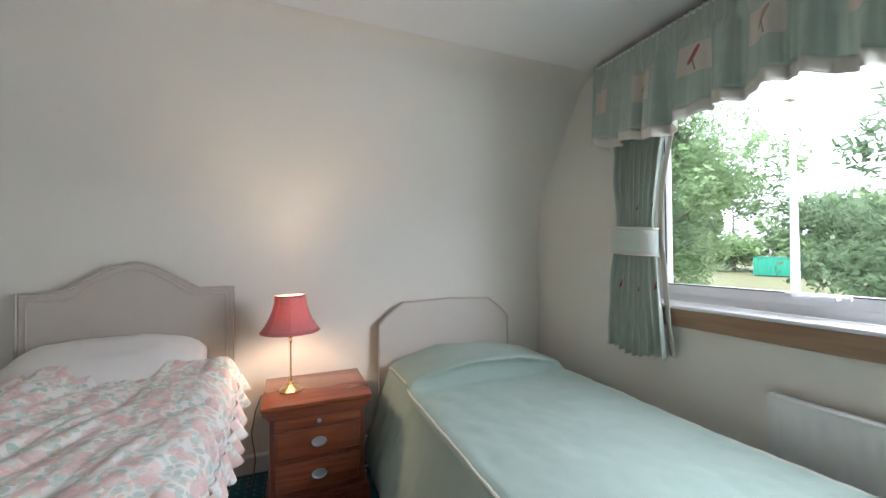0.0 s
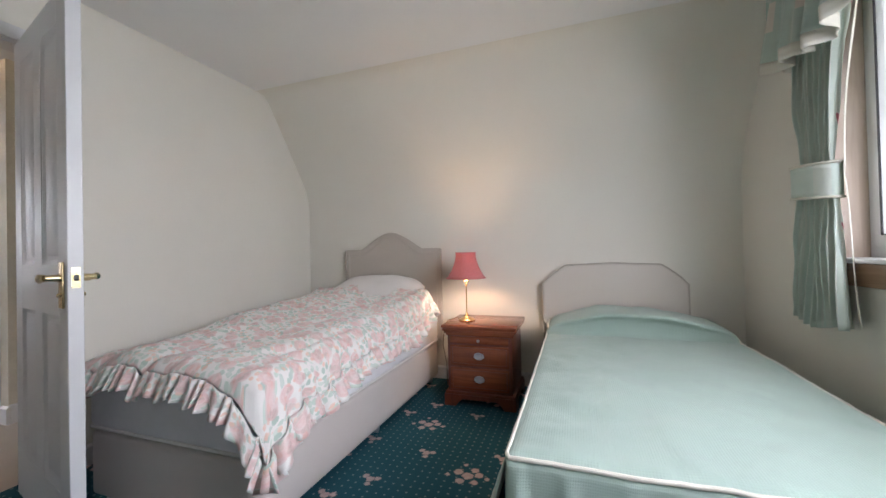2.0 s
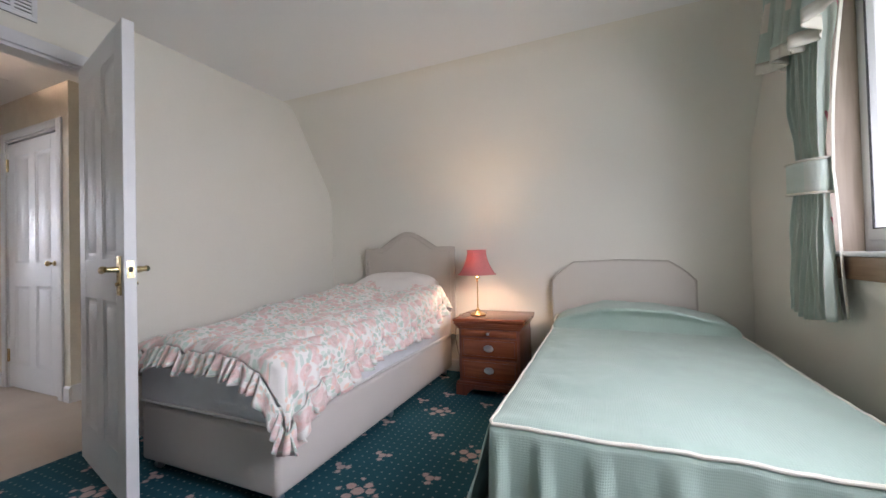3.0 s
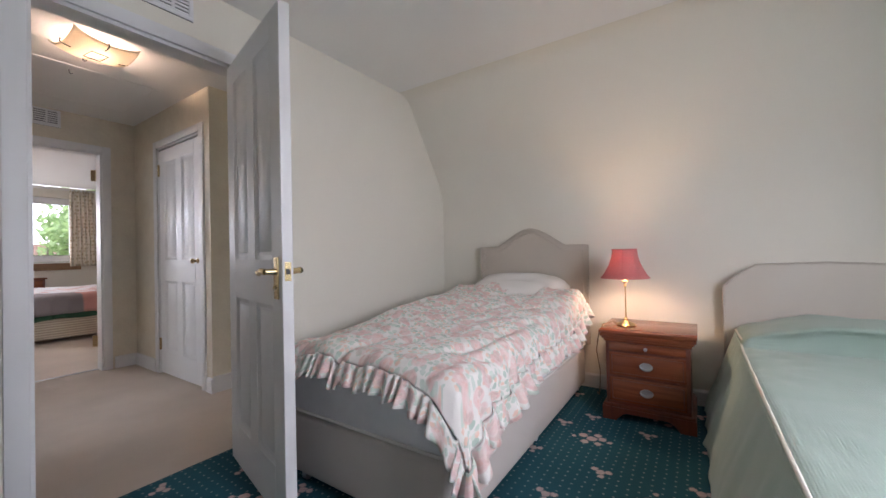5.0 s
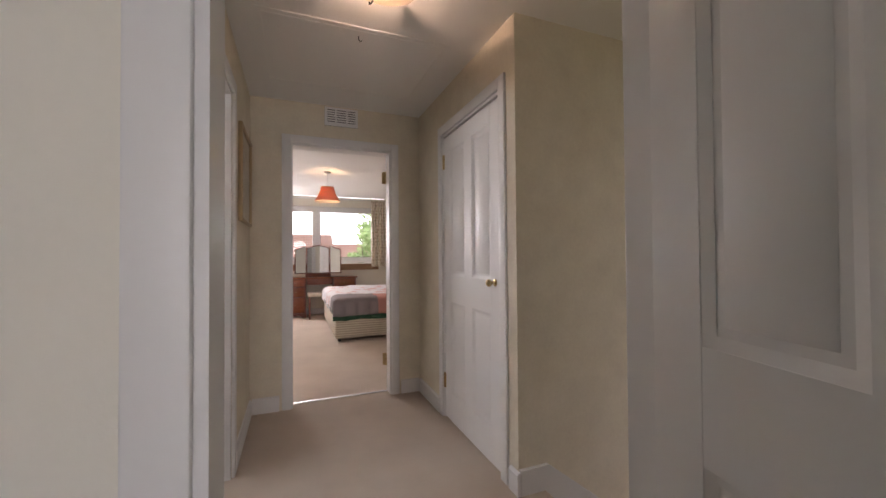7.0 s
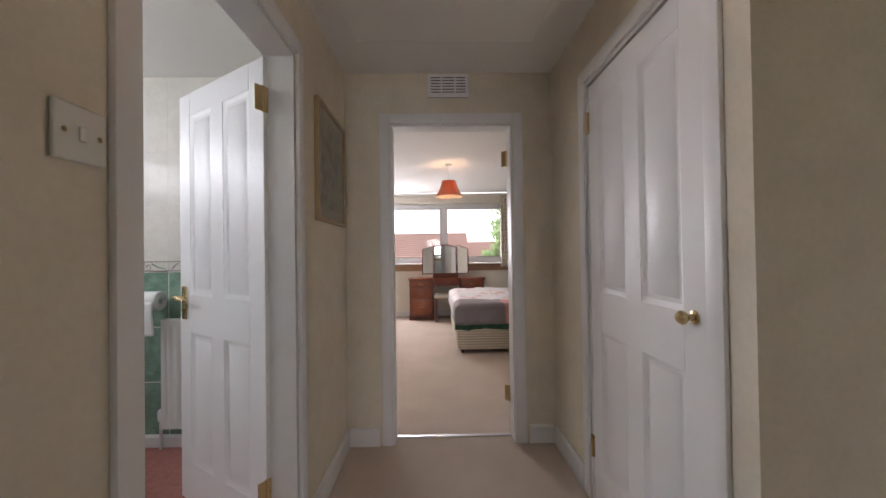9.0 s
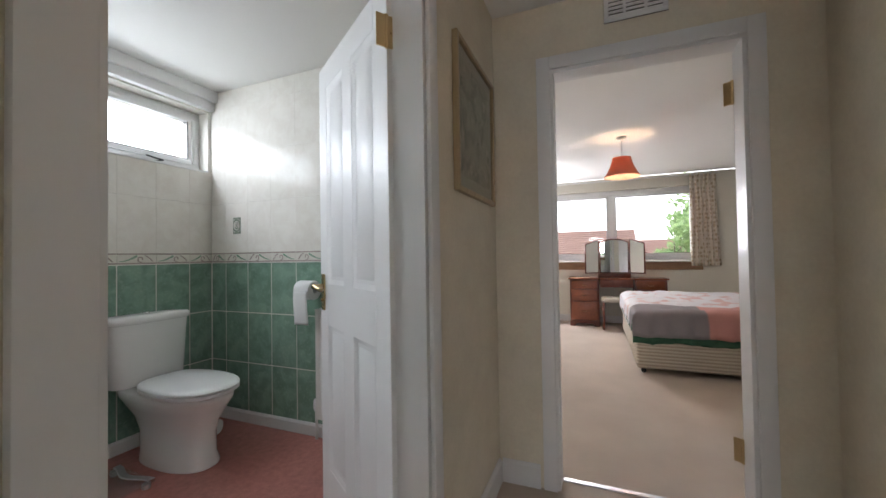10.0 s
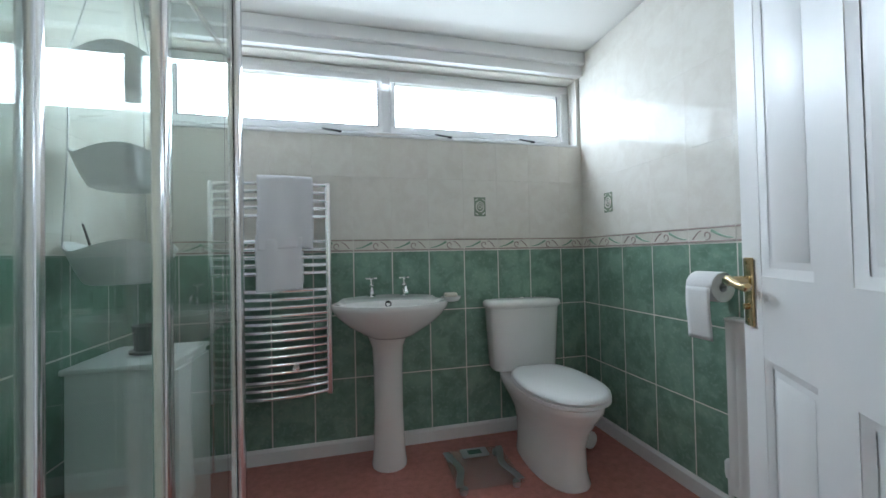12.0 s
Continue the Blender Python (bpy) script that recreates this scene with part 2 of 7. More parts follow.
def curtain_material(patches):
    """Sage curtain cloth: thin stripes, or stripes with cream patches carrying red tulips."""
    m, g = blank("sage_curtain_cloth" if patches else "sage_striped_cloth", 0.85)
    tc = g.node("ShaderNodeTexCoord")
    sp = g.node("ShaderNodeSeparateXYZ")
    g.link(tc.outputs["UV"], sp.inputs[0])
    u, v = sp.outputs[0], sp.outputs[1]
    n = g.node("ShaderNodeTexNoise", Scale=14.0, Detail=4.0)
    g.link(tc.outputs["UV"], n.inputs["Vector"])
    base = g.mix(n.outputs[0], *(((0.46, 0.57, 0.49), (0.62, 0.70, 0.62)) if patches else ((0.62, 0.74, 0.65), (0.80, 0.86, 0.79))))
    fr = g.math('FLOORED_MODULO', u, 0.30)
    band = g.math('MULTIPLY', g.step(fr, 0.145, 0.15), g.step(fr, 0.30, 0.295))
    lines = g.math('GREATER_THAN', g.math('SINE', g.math('MULTIPLY', u, 2 * math.pi / (0.05 if patches else 0.031))), 0.86 if patches else 0.45)
    c = g.mix(g.math('MULTIPLY', band, 0.35), base, (0.62, 0.66, 0.56))
    c = g.mix(g.math('MULTIPLY', lines, 0.2 if patches else 0.5), c, (0.84, 0.84, 0.76))
    fv = g.math('FLOORED_MODULO', v, 0.42)
    inv = g.math('MULTIPLY', g.step(fv, 0.15, 0.155), g.step(fv, 0.285, 0.28))
    inu = g.math('MULTIPLY', g.step(fr, 0.165, 0.17), g.step(fr, 0.285, 0.28))
    patch = g.math('MULTIPLY', inv, inu)
    if patches:
        c = g.mix(g.math('MULTIPLY', patch, 0.95), c, (0.82, 0.74, 0.64))
    du = g.math('SUBTRACT', fr, 0.225)
    dv = g.math('SUBTRACT', fv, 0.235)
    lean = g.math('MULTIPLY_ADD', dv, -0.5, du)
    e = g.math('ADD', g.math('POWER', g.math('ABSOLUTE', g.math('DIVIDE', lean, 0.011)), 2.0), g.math('POWER', g.math('ABSOLUTE', g.math('DIVIDE', dv, 0.038)), 2.0))
    tul = g.step(e, 1.1, 0.8)
    half = g.math('GREATER_THAN', g.math('FLOORED_MODULO', u, 0.60), 0.30)
    tulc = g.mix(half, (0.52, 0.05, 0.10), (0.46, 0.36, 0.26) if patches else (0.52, 0.06, 0.10))
    c = g.mix(g.math('MULTIPLY', tul, 0.85), c, tulc)
    st = g.math('MULTIPLY', g.step(g.math('ABSOLUTE', g.math('MULTIPLY_ADD', dv, 0.25, g.math('ADD', du, 0.01))), 0.005, 0.002), g.math('MULTIPLY', g.step(dv, -0.01, -0.02), g.step(dv, -0.075, -0.07)))
    c = g.mix(g.math('MULTIPLY', st, 0.8), c, (0.25, 0.30, 0.18))
    g.link(c, g.b.inputs["Base Color"])
    g.b.inputs["Transmission Weight"].default_value = 0.0
    tr = g.node("ShaderNodeBsdfTranslucent")
    g.link(c, tr.inputs["Color"])
    ms = g.nt.nodes.new("ShaderNodeMixShader")
    ms.inputs[0].default_value = 0.18
    g.link(g.b.outputs[0], ms.inputs[1])
    g.link(tr.outputs[0], ms.inputs[2])
    g.link(ms.outputs[0], g.nt.nodes["Material Output"].inputs["Surface"])
    return m


def glass_material(name, tint=(0.97, 0.99, 0.98), rough=0.0):
    m, g = blank(name, rough)
    g.b.inputs["Base Color"].default_value = (*tint, 1)
    g.b.inputs["Transmission Weight"].default_value = 1.0
    g.b.inputs["IOR"].default_value = 1.45
    return m


def glow(name, col, strength):
    m, g = blank(name)
    g.b.inputs["Base Color"].default_value = (*col, 1)
    g.b.inputs["Emission Color"].default_value = (*col, 1)
    g.b.inputs["Emission Strength"].default_value = strength
    return m


M_WALL = mat("cream_emulsion", (0.81, 0.775, 0.685), 0.75, var=0.04, scale=1.5, bump=0.12, fine=90)
M_CEIL = mat("white_ceiling_paint", (0.87, 0.86, 0.83), 0.8, var=0.03, scale=1.2, bump=0.15, fine=60)
M_PAPER = mat("mottled_cream_wallpaper", (0.69, 0.61, 0.48), 0.8, var=0.13, scale=7, bump=0.15, fine=60, tint=(0.77, 0.71, 0.59))
M_GLOSS = mat("white_gloss_paint", (0.78, 0.77, 0.76), 0.46, var=0.02, scale=3, bump=0.06, fine=35, coat=0.05)
M_PVC = mat("white_upvc", (0.82, 0.82, 0.82), 0.3, var=0.015, bump=0.02)
M_CARPET = carpet_material()
M_BEIGE = mat("beige_wool_carpet", (0.56, 0.46, 0.385), 0.95, var=0.16, scale=3, bump=0.9, fine=330, spec=0.1, tint=(0.63, 0.54, 0.46))
M_LINO = mat("terracotta_red_vinyl", (0.40, 0.14, 0.115), 0.45, var=0.45, scale=30, bump=0.12, fine=110, tint=(0.46, 0.19, 0.16))
M_BRASS = mat("polished_brass", (0.66, 0.52, 0.29), 0.25, 1.0, var=0.06, bump=0.02)
M_CHROME = mat("chrome", (0.88, 0.88, 0.90), 0.16, 1.0, var=0.02, bump=0.0)
M_SILVER = mat("dull_silver_metal", (0.62, 0.62, 0.64), 0.35, 1.0, var=0.05, bump=0.03)
M_PORC = mat("white_porcelain", (0.84, 0.83, 0.81), 0.12, var=0.015, bump=0.0, coat=0.5)
M_PLASTIC = mat("ivory_plastic", (0.76, 0.74, 0.68), 0.35, var=0.02, bump=0.0)
M_MAHOG = wood("red_mahogany_veneer", (0.135, 0.033, 0.012), (0.29, 0.084, 0.034), 'X', 0.22)
M_MAHOGV = wood("dark_mahogany_frame", (0.085, 0.018, 0.009), (0.19, 0.045, 0.02), 'Z', 0.3)
M_OAK = wood("dark_stained_oak", (0.060, 0.028, 0.012), (0.22, 0.115, 0.045), 'Y', 0.45, coat=0.1)
M_OAKV = wood("dark_stained_oak_upright", (0.06, 0.03, 0.014), (0.19, 0.10, 0.045), 'Z', 0.45, coat=0.1)
M_SILLWOOD = wood("varnished_pine_sill", (0.26, 0.145, 0.075), (0.43, 0.275, 0.155), 'Y', 0.4)
M_DIVAN = mat("oatmeal_divan_cloth", (0.61, 0.55, 0.51), 0.9, var=0.06, scale=4, bump=0.35, fine=420)
M_HEADCLOTH = mat("beige_headboard_cloth", (0.56, 0.50, 0.43), 0.9, var=0.05, scale=5, bump=0.35, fine=380)
M_HEADPALE = mat("cream_headboard_vinyl", (0.66, 0.60, 0.53), 0.5, var=0.03, scale=5, bump=0.1, fine=200)
M_MATTRESS = mat("quilted_white_damask", (0.80, 0.78, 0.79), 0.7, var=0.07, scale=14, bump=0.6, fine=28)
M_LINEN = mat("white_cotton_pillowcase", (0.78, 0.74, 0.70), 0.85, var=0.04, scale=6, bump=0.3, fine=60)
M_FLORAL = floral_material()
M_SAGE = ribbed_green()
M_PIPING = mat("cream_piping_cord", (0.76, 0.72, 0.62), 0.8, var=0.04, bump=0.2, fine=300)
M_CURT = curtain_material(False)
M_VAL = curtain_material(True)
M_HEM = mat("cream_hem_cloth", (0.74, 0.70, 0.60), 0.85, var=0.05, scale=9, bump=0.2, fine=260)
M_RUBBER = mat("black_plastic", (0.03, 0.03, 0.03), 0.4, var=0.1, bump=0.0)
M_GLASS = glass_material("window_glass")


def lining_material():
    """Pale cream shade lining that lets some light through."""
    m, g = blank("cream_shade_lining", 0.8)
    g.b.inputs["Base Color"].default_value = (0.82, 0.72, 0.58, 1)
    tr = g.node("ShaderNodeBsdfTranslucent", Color=(0.85, 0.74, 0.60, 1))
    ms = g.nt.nodes.new("ShaderNodeMixShader")
    ms.inputs[0].default_value = 0.5
    g.link(g.b.outputs[0], ms.inputs[1])
    g.link(tr.outputs[0], ms.inputs[2])
    g.link(ms.outputs[0], g.nt.nodes["Material Output"].inputs["Surface"])
    return m


M_LINING = lining_material()
M_RAD = mat("white_radiator_enamel", (0.78, 0.775, 0.75), 0.35, var=0.02, bump=0.02)

# ---- building helpers ----


def finish(bm, name, material, smooth=None):
    bmesh.ops.recalc_face_normals(bm, faces=bm.faces)
    me = bpy.data.meshes.new(name)
    bm.to_mesh(me)
    bm.free()
    me.materials.append(material)
    if smooth is not None:
        me.polygons.foreach_set("use_smooth", [True] * len(me.polygons))
        if smooth < 180:
            me.set_sharp_from_angle(angle=radians(smooth))
    me.update()
    return me


def thing(name, at, label, category, group="", kind=""):
    ob = new(name)
    ob.empty_display_size = 0.1
    ob.location = at
    return tagged(ob, label, category, group, kind)


def part(name, bm, material, parent=None, label="", smooth=35):
    ob = new(name, finish(bm, name, material, smooth))
    if parent is not None:
        ob.parent = parent
        base = Matrix.Translation(parent.location) if parent.parent is None else Matrix.Translation(parent.parent.location)
        ob.matrix_parent_inverse = Matrix.Identity(4) if parent.type == 'MESH' else base.inverted()
    if label:
        ob["label"] = label
    return ob


def setting(name, bm, material, label, category, smooth=35):
    return tagged(part(name, bm, material, None, "", smooth), label, category, "", "structure")


def box(bm, x0, x1, y0, y1, z0, z1, bevel=0.0, seg=2, m=None):
    v = [bm.verts.new(p) for p in ((x0, y0, z0), (x1, y0, z0), (x1, y1, z0), (x0, y1, z0), (x0, y0, z1), (x1, y0, z1), (x1, y1, z1), (x0, y1, z1))]
    f = [bm.faces.new([v[i] for i in q]) for q in ((0, 3, 2, 1), (4, 5, 6, 7), (0, 1, 5, 4), (1, 2, 6, 5), (2, 3, 7, 6), (3, 0, 4, 7))]
    if m is not None:
        bmesh.ops.transform(bm, matrix=m, verts=v)
    if bevel:
        ed = list({e for q in f for e in q.edges})
        bmesh.ops.bevel(bm, geom=ed, offset=bevel, segments=seg, profile=0.5, affect='EDGES')
    return bm


def B(*a, **k):
    return box(bmesh.new(), *a, **k)


def ring_sweep(bm, rings, close=True, caps=True):
    """Skins rings of equal length, one after the other."""
    vs = [[bm.verts.new(p) for p in r] for r in rings]
    n = len(vs[0])
    for a, b in zip(vs, vs[1:]):
        for i in range(n if close else n - 1):
            j = (i + 1) % n
            bm.faces.new((a[i], a[j], b[j], b[i]))
    if caps and close:
        bm.faces.new(list(reversed(vs[0])))
        bm.faces.new(vs[-1])
    return bm


def lathe(bm, c, prof, seg=28, m=None):
    rings = []
    for r, z in prof:
        ring = [Vector((c[0] + r * math.cos(2 * math.pi * i / seg), c[1] + r * math.sin(2 * math.pi * i / seg), c[2] + z)) for i in range(seg)]
        rings.append([m @ p for p in ring] if m is not None else ring)
    return ring_sweep(bm, rings)


def tube(bm, pts, r, seg=8):
    pts = [Vector(p) for p in pts]
    rings = []
    side = None
    for i, p in enumerate(pts):
        d = (pts[min(i + 1, len(pts) - 1)] - pts[max(i - 1, 0)]).normalized()
        if side is None:
            side = d.orthogonal().normalized()
        else:
            side = (side - d * side.dot(d)).normalized()
        up = d.cross(side)
        rr = r[i] if isinstance(r, (list, tuple)) else r
        rings.append([p + rr * (math.cos(2 * math.pi * k / seg) * side + math.sin(2 * math.pi * k / seg) * up) for k in range(seg)])
    return ring_sweep(bm, rings)


def prism(bm, poly, axis, a, b, bevel=0.0):
    """A polygon pushed along an axis from a to b; the two numbers of each corner are the other axes in order."""
    def P(q, t):
        return {'x': (t, q[0], q[1]), 'y': (q[0], t, q[1]), 'z': (q[0], q[1], t)}[axis]
    lo, hi = [bm.verts.new(P(q, a)) for q in poly], [bm.verts.new(P(q, b)) for q in poly]
    fs = [bm.faces.new(lo), bm.faces.new(list(reversed(hi)))]
    for i in range(len(poly)):
        j = (i + 1) % len(poly)
        fs.append(bm.faces.new((lo[i], hi[i], hi[j], lo[j])))
    if bevel:
        bmesh.ops.recalc_face_normals(bm, faces=fs)
        ed = list({e for f in fs[:2] for e in f.edges})
        bmesh.ops.bevel(bm, geom=ed, offset=bevel, segments=2, profile=0.5, affect='EDGES')
    return bm


def sheet(name, fn, nu, nv, material, parent=None, label="", thick=0.0, uv=None):
    """A cloth from fn(u, v) over the unit square, with its uv in metres."""
    bm = bmesh.new()
    lay = bm.loops.layers.uv.new("uv")
    vs = [[bm.verts.new(fn(i / nu, j / nv)) for j in range(nv + 1)] for i in range(nu + 1)]
    uvs = {}
    for i in range(nu + 1):
        for j in range(nv + 1):
            uvs[vs[i][j]] = uv(i / nu, j / nv) if uv else (i / nu, j / nv)
    for i in range(nu):
        for j in range(nv):
            f = bm.faces.new((vs[i][j], vs[i + 1][j], vs[i + 1][j + 1], vs[i][j + 1]))
            for l in f.loops:
                l[lay].uv = uvs[l.vert]
    ob = part(name, bm, material, parent, label, 180)
    if thick:
        md = ob.modifiers.new("thickness", 'SOLIDIFY')
        md.thickness, md.offset = thick, 0
    return ob


def walls(bm, axis, a, b, u0, u1, z0, z1, holes=()):
    """A straight wall between a and b on its axis, from u0 to u1, with holes (ua, ub, za, zb) through it."""
    us = sorted({u0, u1, *[h[0] for h in holes], *[h[1] for h in holes]})
    zs = sorted({z0, z1, *[h[2] for h in holes], *[h[3] for h in holes]})
    for ua, ub in zip(us, us[1:]):
        for za, zb in zip(zs, zs[1:]):
            if any(h[0] <= ua and ub <= h[1] and h[2] <= za and zb <= h[3] for h in holes):
                continue
            box(bm, *((a, b, ua, ub, za, zb) if axis == 'x' else (ua, ub, a, b, za, zb)))
    bmesh.ops.remove_doubles(bm, verts=bm.verts, dist=0.0005)
    return bm


# ---- measures of the place ----
CZ = 2.31                      # ceilings
LX0, LX1 = -1.51, -1.405       # wall between bedroom and landing
WX0, WX1 = 1.92, 2.20          # gable wall with the bedroom window
KY = 3.31                      # low wall behind the beds
SB, ST = 1.55, 2.80            # height where the slope starts, and where it meets the ceiling
HX = -3.97                     # end wall of the landing
HY0, HY1 = 0.465, 1.755        # landing side walls
BY, BX, BXL = -1.66, -4.03, -1.62   # bathroom walls
FX = -8.75                     # window wall of the far bedroom
D1 = (0.656, 1.432, 2.00)        # bedroom doorway
D2 = (-3.145, -2.320, 2.00)    # bathroom doorway
D3 = (0.733, 1.517, 2.00)      # far bedroom doorway

# ---- structure ----
setting("floor_bedroom", B(LX0, WX1, -1.0, KY + 0.1, -0.12, 0.0), M_CARPET, "deep teal carpet with pale pink flower sprays and dots", "carpet")
setting("floor_landing", B(HX, LX0, HY0 - 0.12, HY1 + 0.14, -0.12, 0.0), M_BEIGE, "plain beige wool carpet on the landing", "carpet")
setting("floor_bathroom", B(BX - 0.1, BXL + 0.1, BY - 0.1, HY0 - 0.12, -0.12, 0.0), M_LINO, "mottled terracotta red vinyl bathroom floor", "floor")
bm = B(FX - 0.1, BX - 0.1, -1.6, 4.2, -0.12, 0.0)
box(bm, BX - 0.1, HX, HY0 - 0.12, 4.2, -0.12, 0.0)
setting("floor_far_bedroom", bm, M_BEIGE, "plain beige wool carpet in the far bedroom", "carpet")

bm = walls(bmesh.new(), 'x', LX0, LX1, -1.0, KY + 0.1, 0, CZ, [(D1[0], D1[1], 0, D1[2])])
setting("wall_bedroom_door", bm, M_WALL, "cream painted bedroom wall with the doorway", "wall")
WIN1 = (0.55, 2.43, 0.94, 2.12)
bm = walls(bmesh.new(), 'x', WX0, WX1, -1.0, KY + 0.1, 0, CZ, [WIN1])
setting("wall_window", bm, M_WALL, "cream painted gable wall with a wide window", "wall")
bend = []
for k in range(9):
    q = k / 8
    a, b, c = Vector((KY, SB - 0.16)), Vector((KY, SB)), Vector((KY, SB)).lerp(Vector((ST, CZ)), 0.16)
    bend.append(tuple(a.lerp(b, q).lerp(b.lerp(c, q), q)))
for k in range(9):
    q = k / 8
    a, b, c = Vector((ST, CZ)).lerp(Vector((KY, SB)), 0.10), Vector((ST, CZ)), Vector((ST - 0.09, CZ - 0.001))
    bend.append(tuple(a.lerp(b, q).lerp(b.lerp(c, q), q)))
bm = prism(bmesh.new(), [(KY, 0)] + bend + [(ST - 0.09, CZ + 0.1), (KY + 0.1, CZ + 0.1), (KY + 0.1, 0)], 'x', LX1, WX0)
setting("wall_headboards", bm, M_WALL, "cream wall with a sloping attic part above the beds", "wall")
setting("wall_bedroom_back", B(LX1, WX0, -1.0, -0.9, 0, CZ), M_WALL, "plain cream bedroom wall", "wall")
setting("ceiling_bedroom", B(LX1, WX0, -0.9, ST - 0.09, CZ, CZ + 0.1), M_CEIL, "white painted bedroom ceiling", "ceiling")

bm = walls(bmesh.new(), 'y', HY0 - 0.12, HY0, BX - 0.1, LX0, 0, CZ, [(D2[0], D2[1], 0, D2[2])])
setting("wall_landing_bathroom", bm, M_PAPER, "mottled cream papered wall with the bathroom doorway", "wall")
bm = walls(bmesh.new(), 'x', HX - 0.12, HX, HY0, HY1, 0, CZ, [(D3[0], D3[1], 0, D3[2])])
setting("wall_landing_end", bm, M_PAPER, "mottled cream papered wall with the far bedroom doorway", "wall")
CUP = (-3.43, -2.605, 2.0)
bm = walls(bmesh.new(), 'y', HY1, HY1 + 0.12, HX - 0.12, -2.47, 0, CZ, [(CUP[0], CUP[1], 0, CUP[2])])
box(bm, -2.59, -2.47, HY1 + 0.12, 4.3, -1.6, CZ)
setting("wall_landing_cupboard", bm, M_PAPER, "mottled cream papered wall with the cupboard opening", "wall")
setting("cupboard_back", B(-3.6, -2.62, HY1 + 0.7, HY1 + 0.75, 0, CZ), M_PAPER, "plain back of the landing cupboard", "wall")
setting("wall_stair_end", B(-2.47, LX0, 4.2, 4.3, -1.6, CZ), M_PAPER, "mottled cream papered wall over the stairs", "wall")
setting("ceiling_landing", B(HX, LX0, HY0, HY1, CZ, CZ + 0.1), M_CEIL, "white landing ceiling", "ceiling")
setting("ceiling_stair", B(-2.47, LX0, HY1, 4.2, CZ, CZ + 0.1), M_CEIL, "white ceiling above the stairs", "ceiling")
bm = bmesh.new()
for i in range(7):
    y = HY1 + 0.14 + 0.25 * i
    box(bm, -2.47, LX0, y, y + 0.27, -1.6, -0.185 * (i + 1))
setting("stairs", bm, M_BEIGE, "beige carpeted stairs going down from the landing", "stairs")
bm = prism(bmesh.new(), [(HY1 + 0.003, 0.0), (HY1 + 0.003, 0.12), (HY1 + 0.16, 0.12), (HY1 + 1.9, -1.2), (HY1 + 1.9, -1.5), (HY1 + 0.16, -0.25)], 'x', -2.469, -2.452)
setting("stair_string", bm, M_GLOSS, "white painted string board beside the stairs", "trim")

bm = walls(bmesh.new(), 'y', BY - 0.22, BY, BX - 0.1, BXL + 0.1, 0, CZ, [(-4.0, BXL, 1.745, 2.175)])
M_BWALL = mat("cream_grout", (0.80, 0.77, 0.71), 0.7, var=0.04)
wall_bath_back = setting("wall_bathroom_window", bm, M_BWALL, "tiled bathroom wall under a long high window", "wall")
wall_bath_right = setting("wall_bathroom_side", B(BX - 0.1, BX, BY, HY0 - 0.12, 0, CZ), M_BWALL, "tiled bathroom side wall", "wall")
wall_bath_left = setting("wall_bathroom_shower", B(BXL, BXL + 0.1, BY, HY0 - 0.12, 0, CZ), M_BWALL, "tiled bathroom wall behind the shower", "wall")
setting("ceiling_bathroom", B(BX, BXL, BY, HY0 - 0.12, CZ + 0.01, CZ + 0.1), M_CEIL, "white bathroom ceiling", "ceiling")

WIN3 = (-0.6, 2.36, 0.99, 2.12)
bm = walls(bmesh.new(), 'x', FX - 0.22, FX, -1.6, 4.2, 0, CZ, [WIN3])
setting("wall_far_window", bm, M_WALL, "cream far bedroom wall with a wide window", "wall")
setting("wall_far_south", B(FX, HX - 0.12, -1.7, -1.6, 0, CZ), M_WALL, "plain cream far bedroom wall", "wall")
setting("wall_far_north", B(FX, HX - 0.12, 4.2, 4.3, 0, CZ), M_WALL, "plain cream far bedroom wall", "wall")
bm = bmesh.new()
box(bm, BX - 0.18, BX - 0.102, -1.6, HY0 - 0.12, 0, CZ)
box(bm, BX - 0.18, HX - 0.121, HY0 - 0.12, HY0, 0, CZ)
box(bm, HX - 0.12, HX - 0.02, HY1 + 0.12, 4.3, 0, CZ)
setting("wall_far_door", bm, M_WALL, "plain cream far bedroom wall beside the door", "wall")
setting("ceiling_far_bedroom", B(FX, HX - 0.12, -1.6, 4.2, CZ + 0.01, CZ + 0.1), M_CEIL, "white far bedroom ceiling", "ceiling")
# unseen slab, added above the ceilings to stop sky and sun leaking in
setting("sky_blocker_slab", B(FX - 0.3, WX1, -2.1, 4.4, CZ + 0.12, CZ + 0.3), M_RUBBER, "unseen dark slab added above all ceilings to keep sky light out", "roof")


def skirt(bm, axis, a, b, u0, u1, h=0.10):
    """A skirting board with a chamfered top; a is the wall face, b the front."""
    if axis == 'x':
        prism(bm, [(a, 0), (a, h), (a + (b - a) * 0.45, h), (b, h - 0.012), (b, 0)], 'y', u0, u1)
    else:
        prism(bm, [(a, 0), (a, h), (a + (b - a) * 0.45, h), (b, h - 0.012), (b, 0)], 'x', u0, u1)
    return bm


bm = bmesh.new()
skirt(bm, 'x', LX1 - 0.002, LX1 + 0.016, D1[1] + 0.065, KY)
skirt(bm, 'x', LX1 - 0.002, LX1 + 0.016, -0.9, D1[0] - 0.065)
skirt(bm, 'y', KY + 0.002, KY - 0.016, LX1 + 0.016, WX0 - 0.016)
skirt(bm, 'x', WX0 + 0.002, WX0 - 0.016, -0.9, KY)
setting("baseboard_bedroom", bm, M_GLOSS, "white gloss skirting board in the bedroom", "baseboard")
bm = bmesh.new()
skirt(bm, 'y', HY0 - 0.002, HY0 + 0.016, HX + 0.016, D2[0] - 0.07, 0.11)
